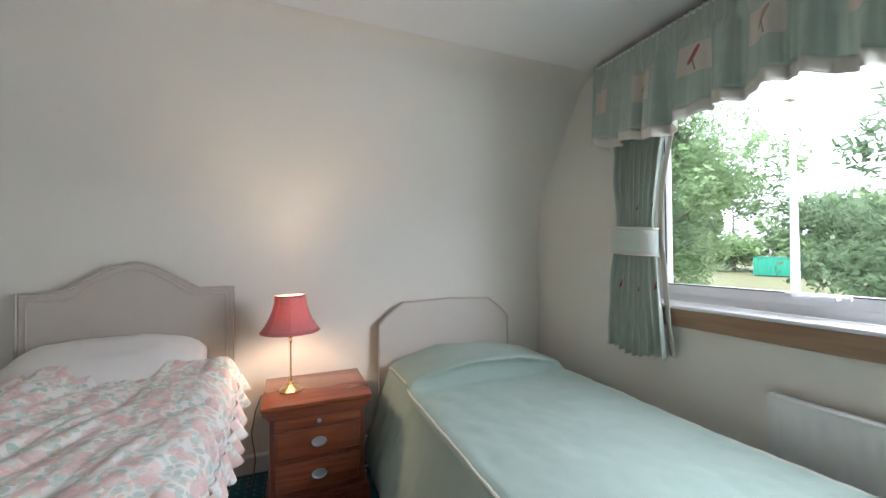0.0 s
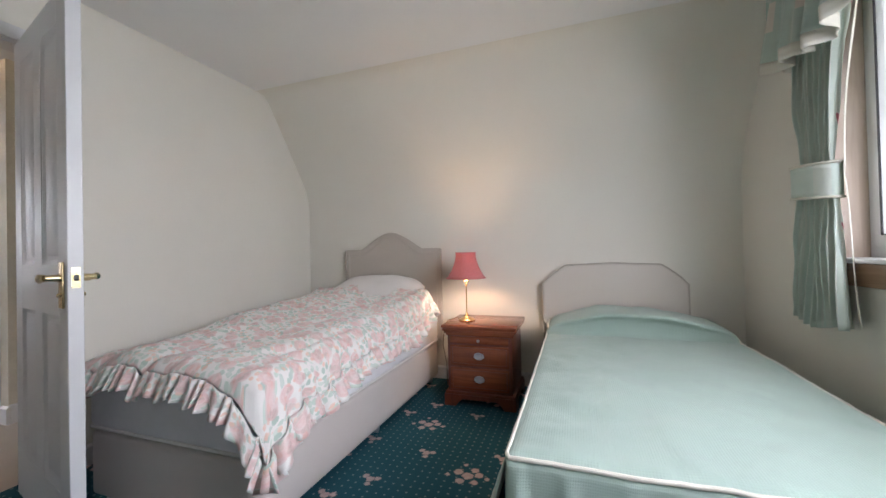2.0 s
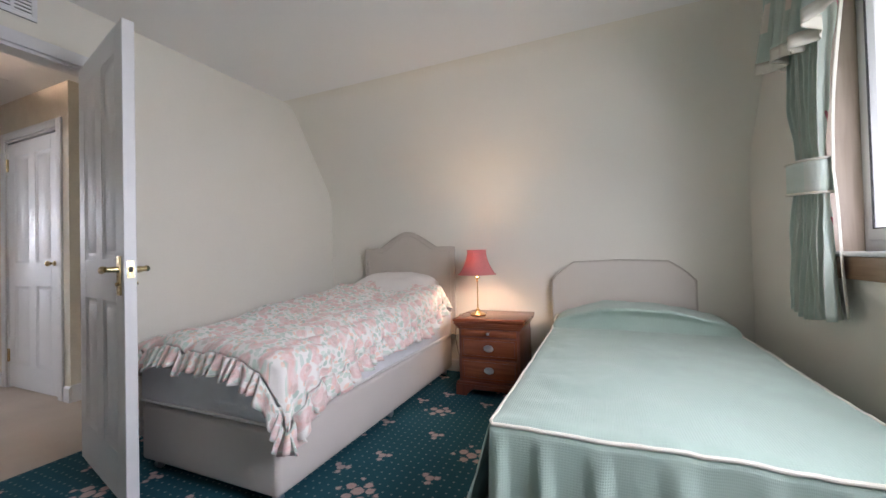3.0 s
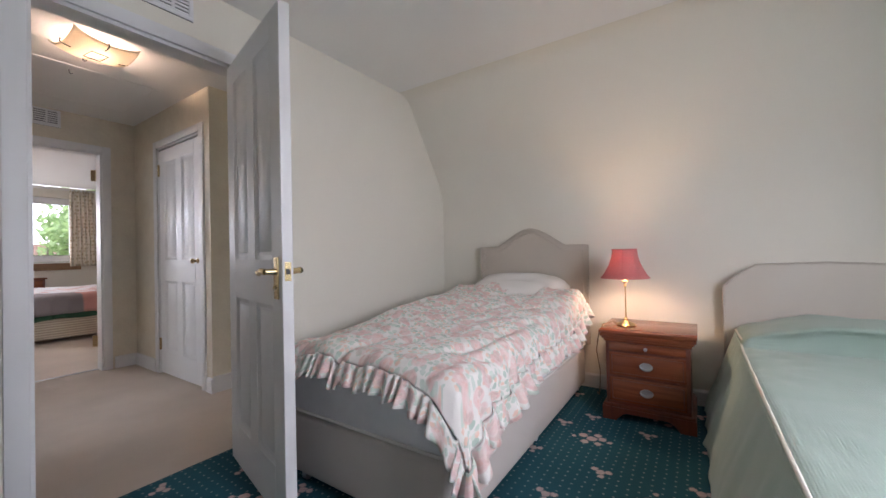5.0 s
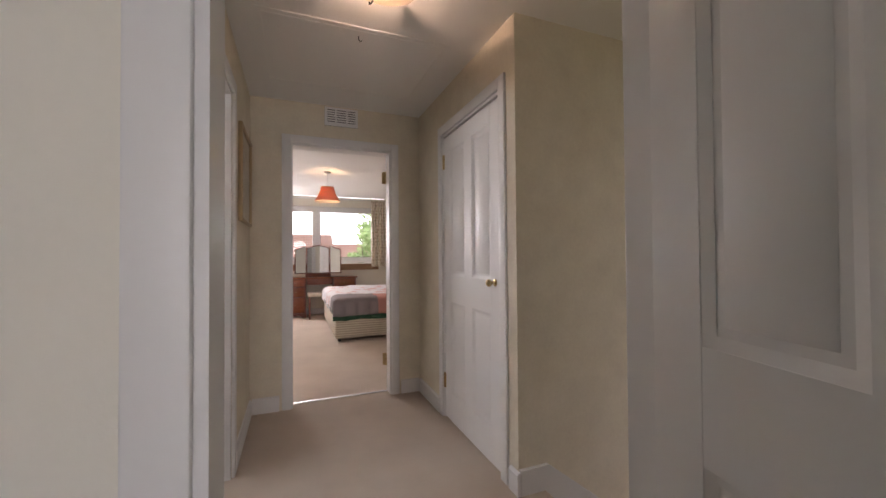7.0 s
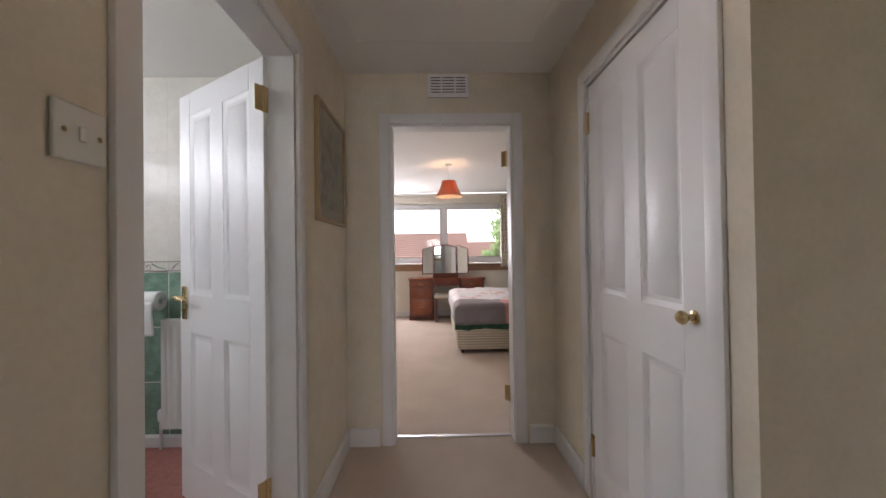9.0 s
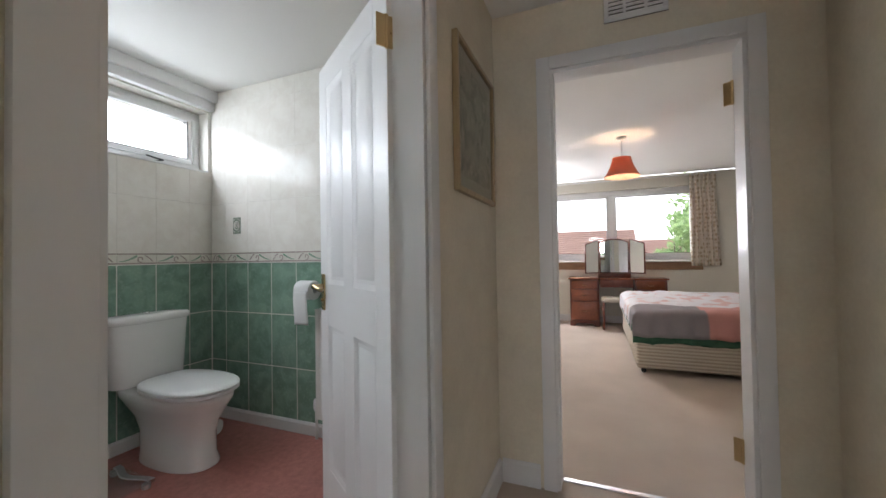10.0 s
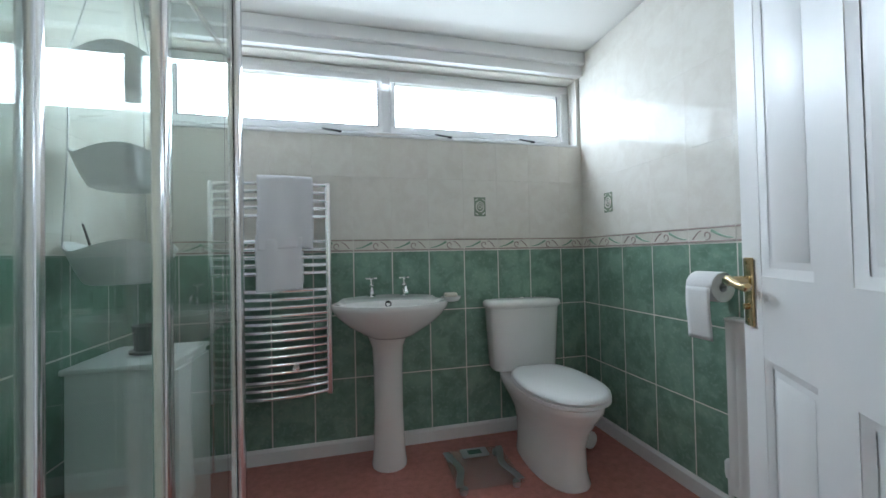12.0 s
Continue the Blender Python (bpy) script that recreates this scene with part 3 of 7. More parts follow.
skirt(bm, 'y', HY0 - 0.002, HY0 + 0.016, D2[1] + 0.07, LX0, 0.11)
skirt(bm, 'x', HX - 0.002, HX + 0.016, HY0 + 0.016, D3[0] - 0.07, 0.11)
skirt(bm, 'x', HX - 0.002, HX + 0.016, D3[1] + 0.07, HY1 - 0.016, 0.11)
skirt(bm, 'y', HY1 + 0.002, HY1 - 0.016, HX + 0.016, CUP[0] - 0.07, 0.11)
skirt(bm, 'y', HY1 + 0.002, HY1 - 0.016, CUP[1] + 0.07, -2.455, 0.11)
setting("baseboard_landing", bm, M_GLOSS, "white gloss skirting board on the landing", "baseboard")
bm = bmesh.new()
skirt(bm, 'y', BY + 0.006, BY + 0.024, BX + 0.02, BXL, 0.075)
skirt(bm, 'x', BX + 0.006, BX + 0.024, BY + 0.024, HY0 - 0.125, 0.075)
skirt(bm, 'x', BXL - 0.006, BXL - 0.024, BY + 0.024, -0.8, 0.075)
setting("baseboard_bathroom", bm, M_GLOSS, "white gloss skirting board in the bathroom", "baseboard")
bm = bmesh.new()
skirt(bm, 'x', FX - 0.002, FX + 0.016, -1.6, 4.2, 0.11)
skirt(bm, 'x', HX - 0.118, HX - 0.136, 1.6, 4.2, 0.11)
setting("baseboard_far_bedroom", bm, M_GLOSS, "white skirting board in the far bedroom", "baseboard")


def door_frame(name, axis, faces, u0, u1, top, label, w=0.062):
    """Lining inside a doorway and architraves on both wall faces."""
    t = thing(name, ((faces[0] + faces[1]) / 2, (u0 + u1) / 2, 0) if axis == 'x' else ((u0 + u1) / 2, (faces[0] + faces[1]) / 2, 0), label, "door frame", "", "structure")
    lo, hi = min(faces), max(faces)
    bm = bmesh.new()

    def bx(f0, f1, ua, ub, za, zb, bev=0.0):
        box(bm, *((f0, f1, ua, ub, za, zb) if axis == 'x' else (ua, ub, f0, f1, za, zb)), bevel=bev)
    bx(lo + 0.002, hi - 0.002, u0, u0 + 0.022, 0, top)
    bx(lo + 0.002, hi - 0.002, u1 - 0.022, u1, 0, top)
    bx(lo + 0.002, hi - 0.002, u0 + 0.022, u1 - 0.022, top - 0.022, top)
    part("door_lining", bm, M_GLOSS, t)
    for f, d in ((lo, -1), (hi, 1)):
        bm = bmesh.new()
        a, b = sorted((f, f + d * 0.016))
        bx(a, b, u0 - w + 0.008, u0 + 0.008, 0, top + w - 0.008, 0.004)
        bx(a, b, u1 - 0.008, u1 + w - 0.008, 0, top + w - 0.008, 0.004)
        bx(a, b, u0 + 0.008, u1 - 0.008, top - 0.008, top + w - 0.008, 0.004)
        part("architrave", bm, M_GLOSS, t)
    return t


door_frame("door_frame_1", 'x', (LX0, LX1), D1[0], D1[1], D1[2], "white gloss frame of the bedroom doorway")
door_frame("door_frame_2", 'y', (HY0 - 0.12, HY0), D2[0], D2[1], D2[2], "white gloss frame of the bathroom doorway")
door_frame("door_frame_3", 'x', (HX - 0.12, HX), D3[0], D3[1], D3[2], "white gloss frame of the far bedroom doorway")
door_frame("door_frame_4", 'y', (HY1, HY1 + 0.12), CUP[0], CUP[1], CUP[2], "white gloss frame of the landing cupboard")


def panel_door(name, hinge, angle, width, height, label, handle, hz=0.0, near=False):
    """A four panel door in its own frame: x along the door from the hinge, y its thickness. Returns the door."""
    t = thing(name, hinge, label, "door", "", "structure")
    t.rotation_euler = (0, 0, angle)
    T = 0.042

    def put(n, bm, m, parent=t, label="", smooth=35):
        ob = new(n, finish(bm, n, m, smooth))
        ob.parent = parent
        if label:
            ob["label"] = label
        return ob
    st, mu = 0.105, 0.10
    zr = [0.012, 0.20, 0.82, 1.0, height - 0.11, height]
    pw = (width - 2 * st - mu) / 2
    cols = [(st, st + pw), (st + pw + mu, width - st)]
    bm = bmesh.new()
    box(bm, 0, st, -T, 0, zr[0], height, 0.002, 1)
    box(bm, width - st, width, -T, 0, zr[0], height, 0.002, 1)
    for a, b in ((zr[0], zr[1]), (zr[2], zr[3]), (zr[4], zr[5])):
        box(bm, st, width - st, -T, 0, a, b)
    for a, b in ((zr[1], zr[2]), (zr[3], zr[4])):
        box(bm, st + pw, st + pw + mu, -T, 0, a, b)
    leaf = put("leaf", bm, M_GLOSS)
    for c0, c1 in cols:
        for z0, z1 in ((zr[1], zr[2]), (zr[3], zr[4])):
            bm = bmesh.new()
            box(bm, c0, c1, -T + 0.010, -0.010, z0, z1)
            for s in (0, 1):
                y0 = -0.010 if s == 0 else -T + 0.010
                d = 1 if s == 0 else -1
                # sloping moulding round the panel, then the raised field
                for k, (ia, ya, ib, yb) in enumerate(((0.0, 0.009, 0.018, 0.0015), (0.032, 0.0005, 0.044, 0.006))):
                    ra = [(c0 + ia, z0 + ia), (c1 - ia, z0 + ia), (c1 - ia, z1 - ia), (c0 + ia, z1 - ia)]
                    rb = [(c0 + ib, z0 + ib), (c1 - ib, z0 + ib), (c1 - ib, z1 - ib), (c0 + ib, z1 - ib)]
                    va = [bm.verts.new((p[0], y0 + d * ya, p[1])) for p in ra]
                    vb = [bm.verts.new((p[0], y0 + d * yb, p[1])) for p in rb]
                    for i in range(4):
                        bm.faces.new((va[i], va[(i + 1) % 4], vb[(i + 1) % 4], vb[i]))
                    if k == 1:
                        bm.faces.new(vb)
            put("panel", bm, M_GLOSS)
    for z in (0.21, height - 0.22):
        bm = bmesh.new()
        if near:
            # knuckle and leaf edges on the face of a shut door
            tube(bm, [(-0.004, -T - 0.004, z - 0.002), (-0.004, -T - 0.004, z + 0.102)], 0.0065, 10)
            box(bm, -0.010, 0.014, -T - 0.003, -T + 0.001, z, z + 0.10)
        else:
            box(bm, -0.003, 0.0, -T + 0.006, 0.0, z, z + 0.10, m=None)
            box(bm, -0.004, 0.001, 0.0, 0.035, z, z + 0.10)
            tube(bm, [(-0.002, 0.001, z - 0.002), (-0.002, 0.001, z + 0.102)], 0.006, 10)
            for k in range(3):
                tube(bm, [(-0.0035, -T / 2 - 0.006 + 0.012 * (k % 2), z + 0.02 + 0.03 * k), (-0.0048, -T / 2 - 0.006 + 0.012 * (k % 2), z + 0.02 + 0.03 * k)], 0.0035, 8)
        put("hinge", bm, M_BRASS, label="brass butt hinge")
    if handle == 'lever':
        for s in (-1, 1):
            yb = 0.0 if s > 0 else -T
            bm = bmesh.new()
            a, b = sorted((yb + s * 0.0005, yb + s * 0.008))
            box(bm, width - 0.072, width - 0.028, a, b, 0.880 + hz, 1.040 + hz, 0.003, 2)
            plate = put("handle_plate", bm, M_BRASS, label="brass lever handle plate")
            bm = bmesh.new()
            tube(bm, [(width - 0.05, yb + s * 0.006, 0.985 + hz), (width - 0.05, yb + s * 0.045, 0.985 + hz)], [0.013, 0.010], 14)
            p = [(width - 0.05 - 0.105 * k / 8, yb + s * (0.046 + 0.006 * math.sin(k * 0.7)), 0.985 + hz + 0.006 * math.sin(k * 0.8) - 0.004 * (k / 8)) for k in range(9)]
            tube(bm, p, [0.012, 0.011, 0.0095, 0.009, 0.009, 0.009, 0.0095, 0.010, 0.006], 12)
            put("lever", bm, M_BRASS, plate)
            bm = bmesh.new()
            for zz in (0.892, 1.028):
                tube(bm, [(width - 0.05, yb + s * 0.007, zz + hz), (width - 0.05, yb + s * 0.0092, zz + hz)], 0.0045, 10)
            tube(bm, [(width - 0.05, yb + s * 0.007, 0.925 + hz), (width - 0.05, yb + s * 0.016, 0.925 + hz)], 0.007, 10)
            put("screws_and_snib", bm, M_BRASS, plate)
        bm = bmesh.new()
        box(bm, width - 0.0005, width + 0.0015, -T / 2 - 0.012, -T / 2 + 0.012, 0.95 + hz, 1.02 + hz)
        plate = put("latch_plate", bm, M_BRASS)
        bm = bmesh.new()
        box(bm, width + 0.001, width + 0.009, -T / 2 - 0.006, -T / 2 + 0.006, 0.975 + hz, 0.995 + hz, 0.002)
        put("latch", bm, M_RUBBER, plate)
    elif handle == 'knob':
        bm = bmesh.new()
        m = Matrix.Translation((width - 0.055, -T, 0.99)) @ Matrix.Rotation(radians(90), 4, 'X')
        lathe(bm, (0, 0, 0), [(0.001, 0), (0.020, 0), (0.020, 0.004), (0.009, 0.007), (0.008, 0.02), (0.014, 0.026), (0.020, 0.034), (0.020, 0.042), (0.014, 0.05), (0.001, 0.053)], 20, m)
        put("knob", bm, M_BRASS, label="round brass knob")
    return t


def heading(a, b):
    return math.atan2(b[1] - a[1], b[0] - a[0])


panel_door("door_1", (LX1 + 0.006, D1[1] - 0.03, 0), heading((LX1 + 0.006, D1[1] - 0.03), (-0.72, 1.245)), 0.715, 1.97, "white gloss four panel bedroom door standing open", 'lever', -0.03)
panel_door("door_2", (D2[0] + 0.036, HY0 - 0.115, 0), radians(236.0), 0.715, 1.97, "white gloss four panel bathroom door standing open", 'lever')
panel_door("door_3", (HX - 0.118, D3[1] - 0.024, 0), radians(140), 0.69, 1.97, "white gloss door of the far bedroom standing open", 'lever')
panel_door("door_4", (CUP[0] + 0.024, HY1 + 0.046, 0), 0.0, 0.777, 1.965, "white gloss cupboard door, shut", 'knob', near=True)
bm = bmesh.new()
box(bm, HX - 0.115, HX - 0.085, D3[0] + 0.025, D3[1] - 0.025, 0.0, 0.006, 0.002)
setting("threshold", bm, M_SILVER, "metal carpet bar in the far bedroom doorway", "threshold")

# ---- bedroom ----


def fbm(x, y, z=0.0, o=4):
    return noise.fractal(Vector((x, y, z)), 1.0, 2.0, o)


def window_unit(name, axis, at, face, u0, u1, z0, z1, panes, label, fw=0.06, depth=0.07, sash=0.035, handles=()):
    """A frame with sashes and panes in a wall; at is the frame's room side, face the way out (+1 or -1). panes: (u0, u1)."""
    t = thing(name, (at, (u0 + u1) / 2, z0) if axis == 'x' else ((u0 + u1) / 2, at, z0), label, "window", "", "structure")

    def bx(bm, f0, f1, ua, ub, za, zb, bev=0.003):
        a, b = sorted((at + face * f0, at + face * f1))
        box(bm, *((a, b, ua, ub, za, zb) if axis == 'x' else (ua, ub, a, b, za, zb)), bevel=bev)
    bm = bmesh.new()
    cuts = [u0] + [(a[1] + b[0]) / 2 for a, b in zip(panes, panes[1:])] + [u1]
    bx(bm, 0, depth, u0, u1, z0, z0 + fw)
    bx(bm, 0, depth, u0, u1, z1 - fw, z1)
    bx(bm, 0, depth, u0, u0 + fw, z0 + fw, z1 - fw)
    bx(bm, 0, depth, u1 - fw, u1, z0 + fw, z1 - fw)
    for c in cuts[1:-1]:
        bx(bm, 0, depth, c - fw / 2, c + fw / 2, z0 + fw, z1 - fw)
    part("window_frame", bm, M_PVC, t)
    for (a, b), (ca, cb) in zip(panes, zip(cuts, cuts[1:])):
        bm = bmesh.new()
        a0, b0, za, zb = a - sash, b + sash, z0 + fw - 0.012, z1 - fw + 0.012
        bx(bm, -0.014, 0.04, a0, b0, za, za + sash + 0.012)
        bx(bm, -0.014, 0.04, a0, b0, zb - sash - 0.012, zb)
        bx(bm, -0.014, 0.04, a0, a, za + sash + 0.012, zb - sash - 0.012)
        bx(bm, -0.014, 0.04, b, b0, za + sash + 0.012, zb - sash - 0.012)
        s = part("sash", bm, M_PVC, t)
        bm = bmesh.new()
        bx(bm, -0.0145, -0.008, a - 0.004, b + 0.004, za + sash + 0.008, za + sash + 0.013, 0)
        bx(bm, -0.0145, -0.008, a - 0.004, a, za + sash + 0.013, zb - sash - 0.012, 0)
        bx(bm, -0.0145, -0.008, b, b + 0.004, za + sash + 0.013, zb - sash - 0.012, 0)
        g = part("gasket", bm, M_RUBBER, s, "black rubber gasket")
        bm = bmesh.new()
        bx(bm, 0.012, 0.018, a - 0.005, b + 0.005, za + sash + 0.008, zb - sash - 0.008, 0)
        p = part("pane", bm, M_GLASS, s)
        p.visible_shadow = False
    return t


w1 = window_unit("window_1", 'x', 2.035, 1, 0.55, 2.43, 0.955, 2.12, [(0.66, 2.335)], "white plastic window over the radiator, looking on trees", 0.055)
bm = bmesh.new()
box(bm, 2.003, 2.02, 1.62, 1.82, 1.028, 1.045, 0.005)
tube(bm, [(2.0, 1.65, 1.036), (1.985, 1.65, 1.036), (1.982, 1.78, 1.033)], 0.008, 8)
part("window_handle", bm, M_PVC, w1, "white window handle")
bm = bmesh.new()
box(bm, 1.885, 2.035, 0.50, 2.46, 0.938, 0.955, 0.005)
ws = setting("window_sill_board", bm, M_PVC, "white window board", "window sill")
setting("window_apron", B(1.898, 1.919, 0.5, 2.45, 0.852, 0.937, 0.004), M_SILLWOOD, "varnished wooden apron under the window", "trim")
setting("window_reveal", B(1.925, 2.034, 2.416, 2.429, 0.956, 2.118), wood("pale_reveal_wood", (0.52, 0.40, 0.31), (0.66, 0.54, 0.44), 'Z', 0.5), "wooden window reveal", "trim")


def pleat(s, n, amp):
    return amp * math.sin(2 * math.pi * n * s)


def tied_curtain():
    """Curtain gathered by a tie-back, in soft vertical folds."""
    t = thing("curtain", (1.85, 2.42, 0.69), "sage green striped curtain with red tulips, tied back beside the window", "curtain")
    zt, zk, zb = 2.15, 1.28, 0.685

    def span(z):
        if z >= zk:
            k = (z - zk) / (zt - zk)
            e = k ** 1.5
            return (2.27 + 0.0 * k - 0.16 * e, 2.505 + 0.005 * k)
        k = (zk - z) / (zk - zb)
        e = k ** 0.8
        return (2.275 - 0.07 * e, 2.505 + 0.085 * e)

    def fn(u, v):
        z = zb + (zt - zb) * v
        a, b = span(z)
        pin = abs(z - zk) / 0.6
        amp = 0.012 + 0.022 * min(1, pin)
        wob = 0.02 * fbm(u * 4, z * 1.5, 3.0)
        y = b + (a - b) * u + 0.010 * math.sin(2 * math.pi * 9 * u + 0.6 + wob * 30) * min(1, pin + 0.3)
        x = 1.852 + amp * math.sin(2 * math.pi * 9 * u + wob * 40) + 0.02 * fbm(u * 3, z * 2)
        return (x, y, z + 0.012 * math.sin(u * 9) * (1 - v))
    sheet("curtain_cloth", fn, 150, 50, M_CURT, t, "", 0.002, lambda u, v: (u * 0.9, v * (zt - zb) + 0.29))

    def tb(u, v):
        ang = u * 2 * math.pi
        y = 2.39 + 0.138 * math.cos(ang)
        x = 1.852 + 0.052 * math.sin(ang)
        lift = 0.012 * math.cos(ang)
        return (x, y, 1.205 + 0.13 * v + lift + 0.004 * math.sin(ang * 3 + v))
    sheet("tie_back", tb, 40, 6, M_CURT, t, "broad sage tie-back with a cream edge", 0.004, lambda u, v: (0.01 + u * 0.10, 0.3 + v * 0.1))
    for zz in (1.203, 1.337):
        bm = bmesh.new()
        tube(bm, [(1.852 + 0.055 * math.sin(a), 2.39 + 0.141 * math.cos(a), zz + 0.012 * math.cos(a)) for a in np.linspace(0, 2 * math.pi, 33)], 0.006, 6)
        part("tie_edge", bm, M_HEM, t)

    def lining(u, v):
        z = zb + 0.02 + (zt - zb - 0.03) * v
        a, b = span(z)
        return (1.862 + 0.03 * u, a - 0.035 + 0.05 * u + 0.006 * math.sin(z * 9), z)
    sheet("lining", lining, 6, 40, M_HEM, t, "cream lining at the curtain's edge", 0.002)
    return t


tied_curtain()


def valance():
    """Gathered valance on a rail with a scalloped foot and a cream border."""
    t = thing("valance", (1.82, 1.5, 1.8), "gathered sage valance with cream patches, tulips and a cream scalloped hem", "curtain valance")
    y1, y0 = 2.60, 0.35
    L = (y1 - y0) + 0.13

    def path(s):
        """Along the front from the wall's return at the left to the far end."""
        d = s * L
        if d < 0.13:
            return 1.915 - d, y1, 0.0
        return 1.785, y1 - (d - 0.13), 1.0

    def foot(s):
        d = s * L
        return 1.835 + 0.028 * math.sin(d * 7.5 + 0.9) + 0.014 * math.sin(d * 19)

    def at(s, v, z):
        x, y, k = path(s)
        d = s * L
        top = min(1.0, max(0.0, (v - 0.68) / 0.1))
        fold = (0.010 + 0.026 * (1 - v)) * (math.sin(d * 2 * math.pi * 9.5 / 1.35 + 0.9 * math.sin(d * 5)) + 0.35 * math.sin(d * 2 * math.pi * 21 / 1.35 + 2.0))
        tape = 0.0075 * math.sin(d * 2 * math.pi * 48 / 1.35)
        w = fold * (1 - top) + tape * top
        lean = 0.035 * (v - 0.4)
        if k:
            return (x + lean + w, y + 0.01 * math.sin(d * 30) * (1 - v), z)
        return (x, y + w * 0.5 - lean * 0.6 * (d / 0.13), z)

    def cloth(u, v):
        zf = foot(u)
        z = zf + (2.262 - zf) * v
        return at(u, v, z)
    sheet("valance_cloth", cloth, 420, 22, M_VAL, t, "", 0.002, lambda u, v: (u * L * 1.15, 0.02 + v * 0.42))

    def hem(u, v):
        zf = foot(u)
        return at(u, 0.0, zf - 0.052 + 0.054 * v)
    sheet("hem", hem, 420, 3, M_HEM, t, "cream border along the foot", 0.004)
    bm = bmesh.new()
    box(bm, 1.80, 1.915, y0 + 0.02, y1 - 0.02, 2.245, 2.258, 0.003)
    part("pelmet_board", bm, M_GLOSS, t)
    return t


valance()


def radiator(name, axis, a, b, u0, u1, z0, z1, label, ribs=22):
    """A panel radiator with pressed flutes, top grille and valves; a is the back, b the front."""
    c = ((a + b) / 2, (u0 + u1) / 2, z0) if axis == 'x' else ((u0 + u1) / 2, (a + b) / 2, z0)
    t = thing(name, c, label, "radiator")
    bm = bmesh.new()
    d = 1 if b > a else -1
    n = ribs * 6
    rows = []
    for z, dip in ((z0, 0.0), (z0 + 0.03, 0.0), (z0 + 0.05, 1.0), (z1 - 0.05, 1.0), (z1 - 0.03, 0.0), (z1, 0.0)):
        r = []
        for i in range(n + 1):
            u = u0 + (u1 - u0) * i / n
            off = -0.008 * dip * (0.5 - 0.5 * math.cos(2 * math.pi * i / 6)) * (1 if 3 < i < n - 3 else 0)
            r.append((b + d * off, u, z) if axis == 'x' else (u, b + d * off, z))
        rows.append(r)
    ring_sweep(bm, rows, close=False)
    lo, hi = sorted((a + d * 0.03, b - d * 0.012))
    box(bm, *((lo, hi, u0, u1, z0, z1) if axis == 'x' else (u0, u1, lo, hi, z0, z1)), bevel=0.004)
    part("radiator_panel", bm, M_RAD, t)
    bm = bmesh.new()
    lo, hi = sorted((a + d * 0.025, b + d * 0.002))
    box(bm, *((lo, hi, u0 - 0.004, u1 + 0.004, z1, z1 + 0.012) if axis == 'x' else (u0 - 0.004, u1 + 0.004, lo, hi, z1, z1 + 0.012)), bevel=0.004)
    part("radiator_top", bm, M_RAD, t)
    for uu in (u0 + 0.1, u1 - 0.1):
        bm = bmesh.new()
        lo, hi = sorted((a + d * 0.001, a + d * 0.032))
        box(bm, *((lo, hi, uu - 0.02, uu + 0.02, z0 + 0.05, z1 - 0.05) if axis == 'x' else (uu - 0.02, uu + 0.02, lo, hi, z0 + 0.05, z1 - 0.05)))
        part("bracket", bm, M_RAD, t)
    m = (a + b) / 2
    for uu, s in ((u0, -1), (u1, 1)):
        bm = bmesh.new()
        P = (lambda u, z: (m, u, z)) if axis == 'x' else (lambda u, z: (u, m, z))
        tube(bm, [P(uu + s * 0.001, z0 + 0.05), P(uu + s * 0.03, z0 + 0.05), P(uu + s * 0.03, 0.001)], 0.009, 10)
        part("pipe", bm, M_RAD, t)
        bm = bmesh.new()
        lathe(bm, P(uu + s * 0.03, z0 + 0.035), [(0.001, 0), (0.015, 0), (0.018, 0.02), (0.018, 0.06), (0.012, 0.07), (0.001, 0.071)], 14)
        part("valve", bm, M_PVC, t)
    return t


radiator("radiator", 'x', 1.919, 1.85, 0.75, 1.80, 0.13, 0.66, "white enamelled panel radiator under the window")


def castor(bm, x, y):
    tube(bm, [(x - 0.012, y, 0.022), (x + 0.012, y, 0.022)], 0.0215, 14)
    tube(bm, [(x, y, 0.03), (x, y, 0.055)], 0.008, 8)


def divan(name, x0, x1, y0, y1, zb, zm, label, with_mattress=True, cloth=None):
    t = thing(name, ((x0 + x1) / 2, (y0 + y1) / 2, 0), label, "bed")
    bm = B(x0, x1, y0, y1, 0.05, zb, 0.022, 3)
    part("divan_base", bm, cloth or M_DIVAN, t, "oatmeal cloth divan base")
    for cx in (x0 + 0.06, x1 - 0.05):
        for cy in (y0 + 0.05, (y0 + y1) / 2, y1 - 0.06):
            bm = bmesh.new()
            castor(bm, cx, cy)
            part("castor", bm, M_SILVER, t, "small metal castor")
    bm = B(x0 - 0.01, x1 + 0.01, y0 - 0.005, y1, zb + 0.003, zm, 0.045, 4)
    for v in bm.verts:
        v.co += Vector((fbm(v.co.x * 6, v.co.y * 6, v.co.z * 6) * 0.004,) * 3)
    mt = part("mattress", bm, M_MATTRESS, t, "quilted pale mattress with white piping")
    for z in (zb + 0.022, zm - 0.03):
        bm = bmesh.new()
        r = 0.045
        loop = []
        for cx, cy, a0 in ((x1 + 0.01 - r, y1 - r, 0), (x0 - 0.01 + r, y1 - r, 90), (x0 - 0.01 + r, y0 + r - 0.005, 180), (x1 + 0.01 - r, y0 + r - 0.005, 270)):
            for k in range(6):
                an = radians(a0 + 90 * k / 5)
                loop.append((cx + (r + 0.001) * math.cos(an), cy + (r + 0.001) * math.sin(an), z))
        tube(bm, loop + [loop[0]], 0.006, 6)
        part("mattress_piping", bm, M_LINEN, mt)
    return t


bed1 = divan("floral_bed", -0.995, -0.135, 1.405, 3.235, 0.315, 0.535, "single divan bed with a curved beige headboard")


